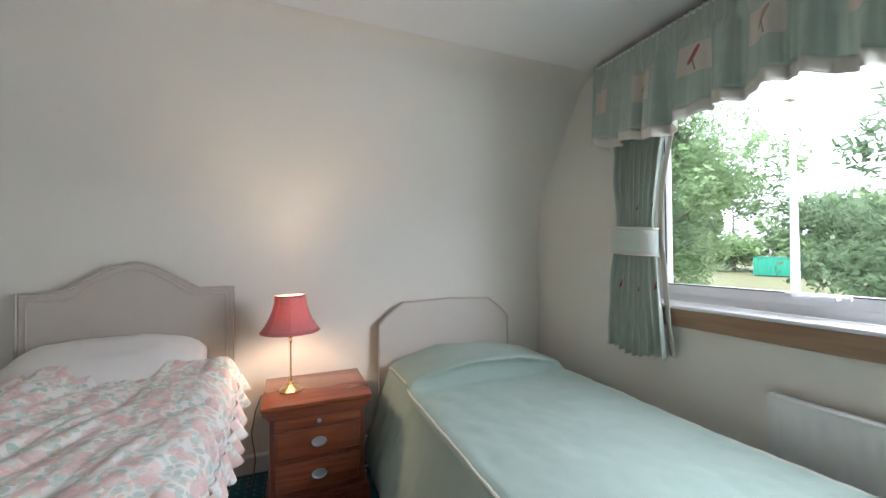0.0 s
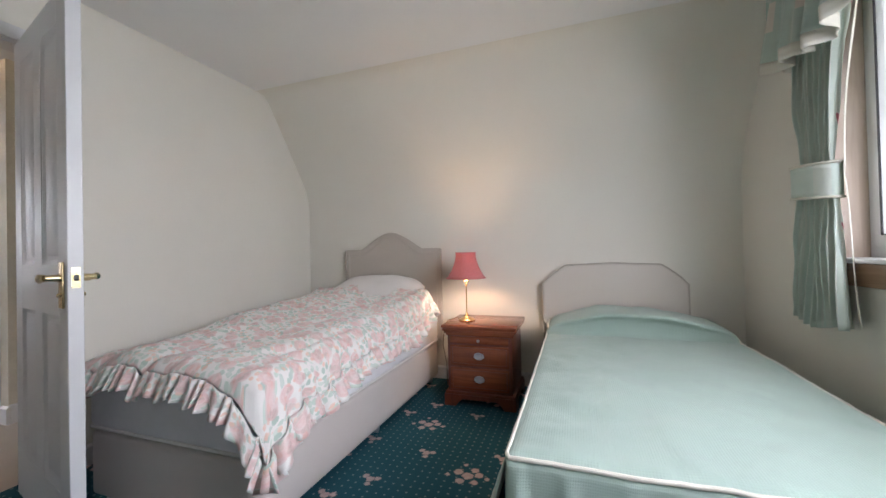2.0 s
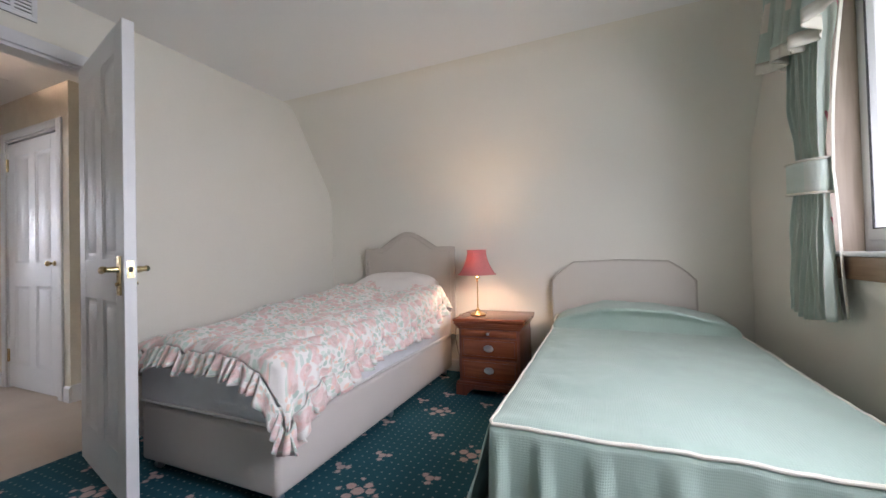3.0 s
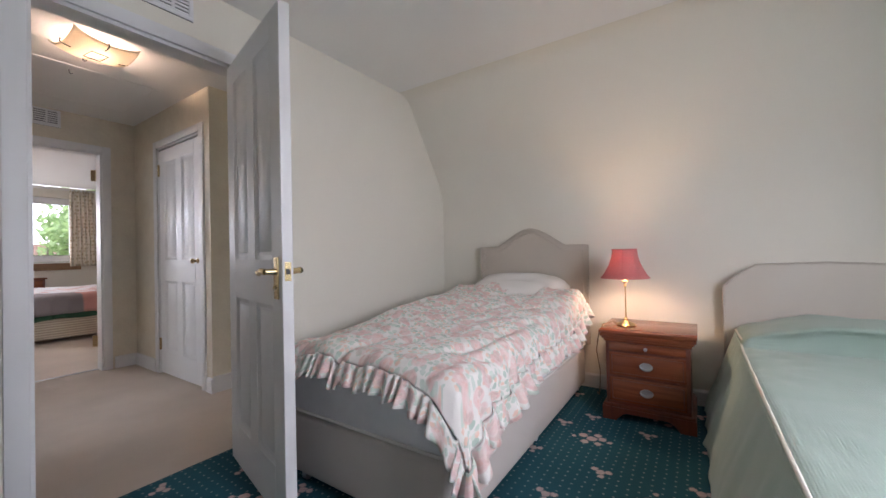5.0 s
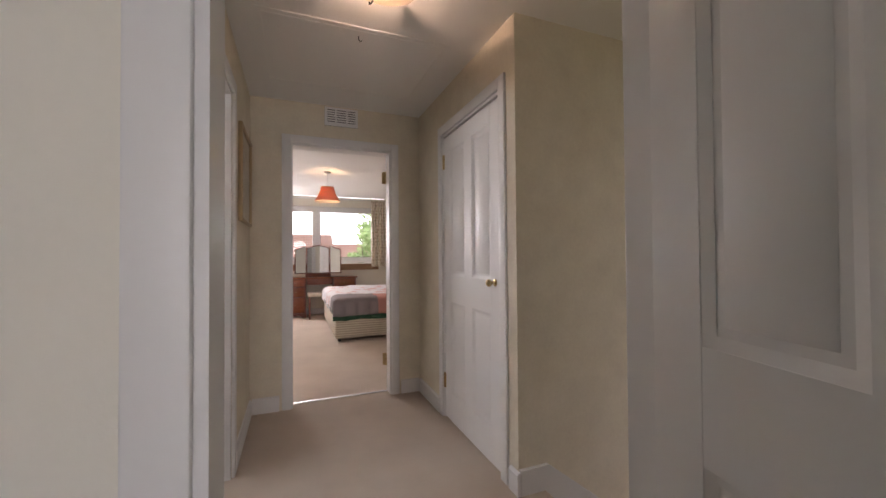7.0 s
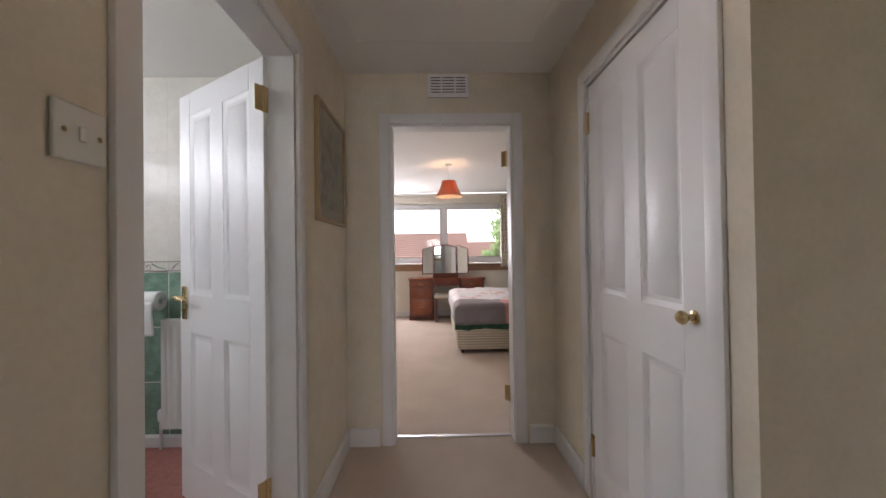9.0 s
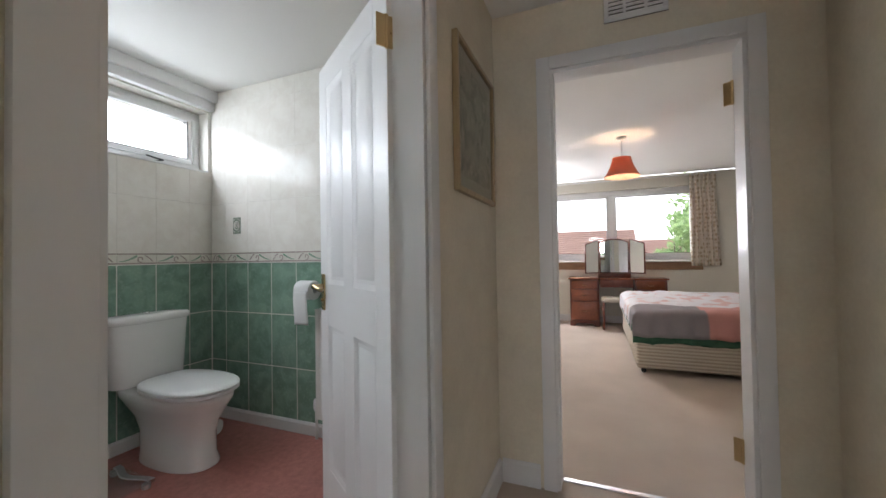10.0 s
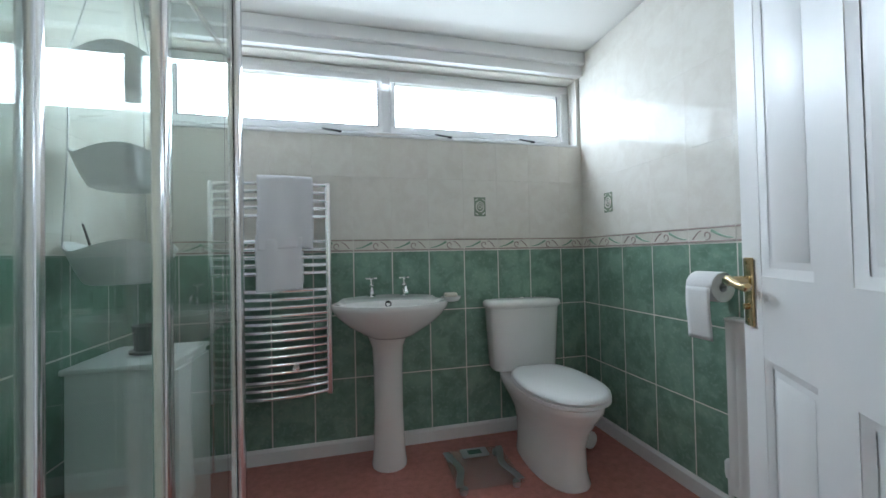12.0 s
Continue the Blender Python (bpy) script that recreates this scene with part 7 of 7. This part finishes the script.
def toilet():
    cx = -3.535
    t = thing("toilet", (cx, -1.3, 0), "white porcelain close coupled toilet with its lid down", "toilet")
    n = 36

    def rrect(w, d, r, yc, z, k=4.0):
        out = []
        for i in range(n):
            a = 2 * math.pi * i / n
            c, s = math.cos(a), math.sin(a)
            out.append((cx + w / 2 * math.copysign(abs(c) ** (2 / k), c), yc + d / 2 * math.copysign(abs(s) ** (2 / k), s), z))
        return out
    bm = bmesh.new()
    ring_sweep(bm, [rrect(0.375, 0.165, 0, -1.56, 0.405), rrect(0.385, 0.172, 0, -1.558, 0.42), rrect(0.425, 0.182, 0, -1.556, 0.755)])
    part("cistern", bm, M_PORC, t, "", 60)
    bm = bmesh.new()
    ring_sweep(bm, [rrect(0.44, 0.19, 0, -1.553, 0.757), rrect(0.452, 0.196, 0, -1.552, 0.768), rrect(0.452, 0.196, 0, -1.552, 0.785), rrect(0.43, 0.18, 0, -1.552, 0.797), rrect(0.30, 0.10, 0, -1.552, 0.802), rrect(0.05, 0.03, 0, -1.552, 0.803)])
    part("cistern_lid", bm, M_PORC, t, "", 50)
    bm = bmesh.new()
    lathe(bm, (cx + 0.0, -1.552, 0.802), [(0.001, 0), (0.02, 0), (0.02, 0.006), (0.016, 0.009), (0.001, 0.009)], 18)
    part("flush_button", bm, M_CHROME, t)

    def egg(w, y0, y1, z, blunt=2.5):
        out = []
        yc = y0 + (y1 - y0) * 0.52
        for i in range(n):
            a = 2 * math.pi * i / n
            c, s = math.cos(a), math.sin(a)
            y = yc + (y1 - yc) * s if s > 0 else yc + (yc - y0) * s
            x = w / 2 * math.copysign(abs(c) ** (2 / (blunt if s > 0 else 4.4)), c)
            out.append((cx + x, y, z))
        return out
    bm = bmesh.new()
    ring_sweep(bm, [egg(0.250, -1.50, -1.005, 0.0), egg(0.255, -1.50, -1.00, 0.012), egg(0.235, -1.50, -1.02, 0.06), egg(0.228, -1.51, -1.02, 0.17), egg(0.255, -1.54, -0.995, 0.245), egg(0.32, -1.60, -0.95, 0.315), egg(0.36, -1.64, -0.915, 0.362), egg(0.36, -1.64, -0.912, 0.388), egg(0.345, -1.63, -0.925, 0.398), egg(0.2, -1.5, -1.0, 0.399)])
    part("pan", bm, M_PORC, t, "", 60)
    bm = bmesh.new()
    ring_sweep(bm, [egg(0.37, -1.425, -0.902, 0.401), egg(0.38, -1.43, -0.893, 0.406), egg(0.38, -1.43, -0.893, 0.418), egg(0.372, -1.43, -0.90, 0.421)])
    part("seat", bm, M_PVC, t, "white plastic seat", 50)
    bm = bmesh.new()
    ring_sweep(bm, [egg(0.376, -1.43, -0.897, 0.423), egg(0.382, -1.43, -0.891, 0.430), egg(0.378, -1.43, -0.895, 0.440), egg(0.35, -1.42, -0.92, 0.449), egg(0.22, -1.36, -1.0, 0.456), egg(0.05, -1.2, -1.1, 0.458)])
    part("lid", bm, M_PVC, t, "white plastic lid, closed", 50)
    for s in (-0.08, 0.08):
        bm = bmesh.new()
        tube(bm, [(cx + s - 0.02, -1.445, 0.415), (cx + s + 0.02, -1.445, 0.415)], 0.013, 10)
        part("seat_hinge", bm, M_PVC, t)


toilet()
bm = bmesh.new()
tube(bm, [(-3.66, -1.55, 0.06), (-3.76, -1.45, 0.07), (-3.80, -1.30, 0.07)], 0.045, 12)
ob = part("waste_pipe", bm, M_PVC, None, "", 40)
tagged(ob, "short white plastic soil pipe behind the toilet", "pipe")
ob.data.transform(Matrix.Translation((0, 0, -0.012)))

# scales
sc = thing("bathroom_scales", (-3.17, -1.28, 0), "square glass bathroom scales with silver feet and bars", "bathroom scales")
Ms = Matrix.Translation((-3.17, -1.275, 0)) @ Matrix.Rotation(radians(-2), 4, 'Z')
bm = B(-0.155, 0.155, -0.165, 0.165, 0.026, 0.034, 0.003, m=Ms)
M_SCALE, g = blank("green_tinged_glass", 0.05)
g.b.inputs["Base Color"].default_value = (0.36, 0.46, 0.42, 1)
g.b.inputs["Alpha"].default_value = 0.14
part("glass_platform", bm, M_SCALE, sc).visible_shadow = False
for s in (-1, 1):
    bm = bmesh.new()
    pts = [Ms @ Vector((s * (0.125 - 0.018 * math.cos(k / 8 * math.pi * 2 - math.pi)), -0.15 + 0.30 * k / 8, 0.0)) for k in range(9)]
    ring = []
    for p in pts:
        ring.append([(p.x - 0.018, p.y, 0.0352), (p.x + 0.018, p.y, 0.0352), (p.x + 0.014, p.y, 0.040), (p.x - 0.014, p.y, 0.040)])
    ring_sweep(bm, ring)
    part("side_bar", bm, M_SILVER, sc)
    for q in (-1, 1):
        bm = bmesh.new()
        p = Ms @ Vector((s * 0.125, q * 0.14, 0))
        lathe(bm, (p.x, p.y, 0), [(0.001, 0), (0.016, 0), (0.019, 0.006), (0.018, 0.0255), (0.001, 0.0256)], 14)
        part("foot", bm, M_SILVER, sc)
bm = B(-0.07, 0.07, -0.155, -0.075, 0.0352, 0.042, 0.006, m=Ms)
dsp = part("display_housing", bm, M_SILVER, sc)
part("display", B(-0.035, 0.035, -0.135, -0.095, 0.0422, 0.0432, m=Ms), mat("grey_green_lcd", (0.12, 0.20, 0.17), 0.2), dsp)


def towel_rail():
    x0, x1, z0, z1 = -2.455, -1.90, 0.35, 1.455
    t = thing("towel_radiator", ((x0 + x1) / 2, BY + 0.08, z0), "curved chrome ladder towel radiator on the tiled wall", "towel radiator")
    for x in (x0, x1):
        bm = bmesh.new()
        box(bm, x - 0.016, x + 0.016, BY + 0.055, BY + 0.085, z0, z1, 0.010, 3)
        part("upright", bm, M_CHROME, t)
        for z in (z0 + 0.15, z1 - 0.12):
            bm = bmesh.new()
            tube(bm, [(x, BY + 0.0075, z), (x, BY + 0.056, z)], [0.018, 0.010], 12)
            part("wall_bracket", bm, M_CHROME, t)
    zs = [z0 + 0.022 + 0.0405 * k for k in range(14)] + [0.985 + 0.0405 * k for k in range(5)] + [1.275 + 0.0405 * k for k in range(5)]
    for z in zs:
        if z > z1 - 0.01:
            continue
        bm = bmesh.new()
        pts = []
        for k in range(13):
            u = k / 12
            pts.append((x0 + (x1 - x0) * u, BY + 0.070 + 0.062 * math.sin(math.pi * u) ** 0.8, z))
        tube(bm, pts, 0.0105, 10)
        part("bar", bm, M_CHROME, t)
    bm = bmesh.new()
    m = Matrix.Translation((-2.30, BY + 0.13, 0.52)) @ Matrix.Rotation(radians(-90), 4, 'X')
    lathe(bm, (0, 0, 0), [(0.001, 0), (0.014, 0), (0.014, 0.02), (0.017, 0.024), (0.017, 0.034), (0.001, 0.036)], 16, m)
    part("bleed_cap", bm, M_CHROME, t)
    bm = bmesh.new()
    tube(bm, [(x1, BY + 0.07, z0 + 0.005), (x1, BY + 0.07, 0.001)], 0.008, 8)
    part("feed_pipes", bm, M_CHROME, t)


towel_rail()


def towel(name, xa, xb, zt, zf, off, seed):
    """A towel folded over a bar: front and back flaps."""
    t = thing(name, ((xa + xb) / 2, BY + 0.13, zt), "white cotton towel folded over the towel radiator", "towel", "towels on the rail")

    def fn(u, v):
        x = xa + (xb - xa) * u + 0.006 * fbm(v * 4, seed)
        uu = (x + 2.455) / 0.555
        yc = BY + 0.070 + 0.062 * max(0.0, math.sin(math.pi * min(1, max(0, uu)))) ** 0.8
        L = zt - zf
        s = v * (L + 0.03 + L * 0.9)
        w = 0.006 * math.sin(u * 9 + seed) * min(1, s / 0.2)
        if s < L:
            return (x, yc + 0.018 + w + off, zf + s + 0.008 * math.sin(u * 3 + seed))
        if s < L + 0.03:
            a = (s - L) / 0.03 * math.pi
            return (x, yc + off + 0.018 * math.cos(a), zt + 0.012 * math.sin(a))
        return (x, yc - 0.018 + off * 0, zt - (s - L - 0.03))
    sheet("towel_cloth", fn, 26, 60, mat("white_terry", (0.80, 0.79, 0.82), 0.95, var=0.05, bump=0.6, fine=320), t, "", 0.006)


towel("towel", -2.385, -2.13, 1.462, 1.105, 0.004, 1.0)
towel("towel", -2.335, -2.12, 1.165, 0.905, 0.002, 2.0)

sd = thing("soap_dish", (-3.12, BY, 0.82), "white ceramic wall soap dish holding a cake of soap", "soap dish")
bm = bmesh.new()
ring_sweep(bm, [[(-3.12 + r * 1.25 * math.cos(2 * math.pi * k / 24), BY + 0.060 + r * math.sin(2 * math.pi * k / 24), z) for k in range(24)] for r, z in ((0.022, 0.797), (0.036, 0.80), (0.046, 0.815), (0.049, 0.826), (0.044, 0.825), (0.03, 0.812), (0.005, 0.81))])
box(bm, -3.15, -3.09, BY + 0.008, BY + 0.03, 0.795, 0.822, 0.006)
part("dish", bm, M_PORC, sd, "", 50)
soap = part("soap", B(-3.158, -3.082, BY + 0.037, BY + 0.083, 0.823, 0.848, 0.011, 3), mat("cream_soap", (0.78, 0.73, 0.64), 0.4), None)
tagged(soap, "cake of cream soap lying in the dish", "soap")

rh = thing("toilet_roll_holder", (BX, -0.70, 0.93), "chrome toilet roll holder on the tiled wall", "toilet roll holder")
bm = bmesh.new()
tube(bm, [(BX + 0.008, -0.78, 0.93), (BX + 0.02, -0.78, 0.93), (BX + 0.095, -0.78, 0.93), (BX + 0.10, -0.775, 0.93), (BX + 0.10, -0.62, 0.93)], 0.006, 8)
part("arm", bm, M_CHROME, rh)
bm = bmesh.new()
m = Matrix.Translation((BX + 0.008, -0.78, 0.93)) @ Matrix.Rotation(radians(90), 4, 'Y')
lathe(bm, (0, 0, 0), [(0.001, 0), (0.022, 0), (0.022, 0.006), (0.001, 0.008)], 18, m)
part("wall_plate", bm, M_CHROME, rh)
roll = thing("toilet_roll", (BX + 0.10, -0.70, 0.92), "white toilet roll with its end hanging down", "toilet roll")
bm = bmesh.new()
m = Matrix.Translation((BX + 0.10, -0.755, 0.918)) @ Matrix.Rotation(radians(-90), 4, 'X')
lathe(bm, (0, 0, 0), [(0.019, 0), (0.056, 0), (0.058, 0.004), (0.058, 0.108), (0.056, 0.112), (0.019, 0.112), (0.019, 0.0)], 30, m)
part("roll", bm, mat("white_tissue", (0.80, 0.80, 0.80), 0.95, var=0.03, bump=0.3, fine=90), roll)


def tail(u, v):
    a = -0.3 + min(v, 0.35) / 0.35 * 0.3
    z = 0.918 - 0.20 * max(0, v)
    return (BX + 0.1595 + 0.003 * math.sin(v * 5), -0.752 + 0.104 * u + 0.004 * v, z)


sheet("loose_end", tail, 6, 12, mat("white_tissue_sheet", (0.80, 0.80, 0.80), 0.95), roll, "", 0.001)

radiator("radiator", 'x', BX + 0.006, BX + 0.085, -0.655, 0.0, 0.14, 0.79, "white enamelled panel radiator beside the bathroom door", 14)

# ---- shower ----
SX, SY = -2.257, -0.676
M_SGLASS = glass_material("pale_green_shower_glass", (0.90, 0.965, 0.935))
sh = thing("shower_enclosure", (SX + 0.3, -0.17, 0), "glass shower enclosure with bright chrome framing and sliding door", "shower enclosure")
part("tray", B(SX - 0.02, BXL - 0.008, SY - 0.02, HY0 - 0.124, 0, 0.11, 0.012), M_PORC, sh, "white shower tray")


def pane(x0, x1, y0, y1, label=""):
    o = part("pane", B(x0, x1, y0, y1, 0.125, 1.93), M_SGLASS, sh, label)
    o.visible_shadow = False
    return o


pane(SX - 0.003, SX + 0.003, SY + 0.03, -0.24, "fixed side pane")
pane(SX + 0.018, SX + 0.024, -0.30, 0.06, "sliding door pane")
pane(SX - 0.003, SX + 0.003, 0.03, HY0 - 0.15)
pane(SX + 0.03, BXL - 0.03, SY - 0.003, SY + 0.003, "end pane")
for nm, b in (("corner_post", (SX - 0.018, SX + 0.018, SY - 0.018, SY + 0.018)), ("upright", (SX - 0.012, SX + 0.012, -0.252, -0.236)), ("upright", (SX + 0.01, SX + 0.032, 0.045, 0.06)), ("upright", (SX - 0.012, SX + 0.012, 0.02, 0.034)), ("upright", (SX + 0.01, SX + 0.032, -0.31, -0.296)), ("upright", (SX - 0.012, SX + 0.012, HY0 - 0.15, HY0 - 0.125)), ("upright", (BXL - 0.035, BXL - 0.009, SY - 0.012, SY + 0.012))):
    part(nm, B(*b, 0.11, 1.95, 0.004), M_CHROME, sh)
for z in (0.111, 1.93):
    part("rail", B(SX - 0.012, SX + 0.034, SY + 0.019, HY0 - 0.151, z, z + 0.03, 0.004), M_CHROME, sh)
    part("rail", B(SX + 0.019, BXL - 0.036, SY - 0.012, SY + 0.012, z, z + 0.03, 0.004), M_CHROME, sh)
bm = bmesh.new()
tube(bm, [(SX + 0.01, SY + 0.02, 1.62), (SX + 0.21, SY + 0.12, 1.92)], 0.008, 8)
part("brace", bm, M_CHROME, sh, "slim diagonal brace")

cab = thing("bathroom_cabinet", (-1.85, -1.08, 0), "small white painted bathroom cabinet beyond the shower", "cabinet")
part("body", B(-1.99, -1.70, -1.24, -0.93, 0.0, 0.712, 0.004), M_GLOSS, cab)
part("top", B(-2.0, -1.69, -1.25, -0.92, 0.713, 0.732, 0.006), M_GLOSS, cab)
cd = part("door", B(-2.006, -1.991, -1.225, -0.945, 0.06, 0.70, 0.004), M_GLOSS, cab)
bm = bmesh.new()
tube(bm, [(-2.006, -1.20, 0.60), (-2.025, -1.20, 0.60), (-2.025, -1.20, 0.50), (-2.006, -1.20, 0.50)], 0.004, 8)
part("handle", bm, M_CHROME, cd)


def hanging_tiers():
    c = (-1.80, -1.05)
    t = thing("hanging_baskets", (c[0], c[1], CZ), "three white hanging bowls on chains holding bathroom bits", "hanging basket")
    n = 40
    for i, (z, r, h) in enumerate(((0.985, 0.155, 0.13), (1.31, 0.14, 0.12), (1.645, 0.135, 0.115))):
        rings = []
        for k in (0.0, 0.05, 0.35, 0.7, 1.0, 1.0, 0.6, 0.1):
            inner = len(rings) > 4
            rr = r * (0.62 + 0.38 * k ** 0.8) - (0.006 if inner else 0)
            if k == 0.0:
                rr = r * 0.55
            rings.append([(c[0] + rr * math.cos(2 * math.pi * j / n) * (1 + 0.04 * k * math.cos(8 * math.pi * j / n)), c[1] + rr * math.sin(2 * math.pi * j / n) * (1 + 0.04 * k * math.cos(8 * math.pi * j / n)), z + h * k * (1 + 0.14 * k * math.cos(6 * math.pi * j / n)) + (0.006 if inner and k < 0.2 else 0)) for j in range(n)])
        rings.insert(0, [(c[0] + (p[0] - c[0]) * 0.02, c[1] + (p[1] - c[1]) * 0.02, z) for p in rings[0]])
        rings.append([(c[0] + (p[0] - c[0]) * 0.02, c[1] + (p[1] - c[1]) * 0.02, z + 0.008) for p in rings[-1]])
        part("bowl", ring_sweep(bmesh.new(), rings), M_PVC, t, "white scalloped bowl", 50)
    for k in range(3):
        a = 2 * math.pi * k / 3 + 0.5
        bm = bmesh.new()
        pts = [(0.150, 1.11), (0.137, 1.42), (0.132, 1.755), (0.01, CZ - 0.02)]
        for (ra, za), (rb, zb) in zip(pts, pts[1:]):
            m = int((zb - za) / 0.018)
            for q in range(m):
                u = (q + 0.5) / m
                r = ra + (rb - ra) * u
                p = Vector((c[0] + r * math.cos(a), c[1] + r * math.sin(a), za + (zb - za) * u))
                box(bm, p.x - 0.0018, p.x + 0.0018, p.y - 0.0018, p.y + 0.0018, p.z - 0.0075, p.z + 0.0075)
        tube(bm, [(c[0] + r * math.cos(a), c[1] + r * math.sin(a), z) for r, z in pts], 0.0008, 4)
        part("chain", bm, M_SILVER, t)
    bm = bmesh.new()
    tube(bm, [(c[0], c[1], CZ + 0.009), (c[0], c[1], CZ - 0.025)], 0.006, 8)
    part("ceiling_hook", bm, M_SILVER, t)


hanging_tiers()
for k, (dx, dy, lean, m, lab) in enumerate(((0.05, 0.03, 0.05, M_RUBBER, "dark thin stick in the bowl"), (-0.06, 0.0, -0.04, M_RUBBER, "dark thin stick in the bowl"))):
    bm = bmesh.new()
    tube(bm, [(-1.80 + dx, -1.05 + dy, 1.0), (-1.80 + dx + lean * 0.5, -1.05 + dy, 1.10), (-1.80 + dx + lean, -1.05 + dy, 1.19)], [0.004, 0.004, 0.003], 6)
    tagged(part("stick", bm, m, None), "thin dark stick standing in the hanging bowl", "stick", "sticks in the bowl")
bm = bmesh.new()
lathe(bm, (-1.80, -1.05, 1.6545), [(0.001, 0), (0.03, 0), (0.032, 0.01), (0.032, 0.115), (0.028, 0.13), (0.020, 0.138), (0.001, 0.14)], 18)
tagged(part("bottle", bm, mat("raspberry_plastic", (0.55, 0.03, 0.12), 0.3), None), "raspberry pink plastic bottle in the top bowl", "bottle")
lathe_pot = thing("plant_pot", (-1.86, -1.1, 0.732), "small dark pot standing on the bathroom cabinet", "plant pot")
bm = bmesh.new()
lathe(bm, (-1.86, -1.10, 0.7325), [(0.001, 0), (0.05, 0), (0.065, 0.004), (0.065, 0.012), (0.05, 0.014), (0.055, 0.09), (0.058, 0.10), (0.05, 0.1), (0.045, 0.08), (0.001, 0.08)], 22)
part("pot", bm, mat("dark_glazed_pot", (0.06, 0.08, 0.07), 0.3), lathe_pot)

bm = bmesh.new()
for k in range(3):
    box(bm, -2.86 + 0.012 * k, -2.74 + 0.008 * k, BY - 0.07 + 0.012 * k, BY - 0.005 + 0.004 * k, 1.7485 + 0.004 * k, 1.7515 + 0.004 * k)
tagged(part("folded_paper", bm, M_LINEN, None), "small folded white paper lying on the bathroom sill", "paper")
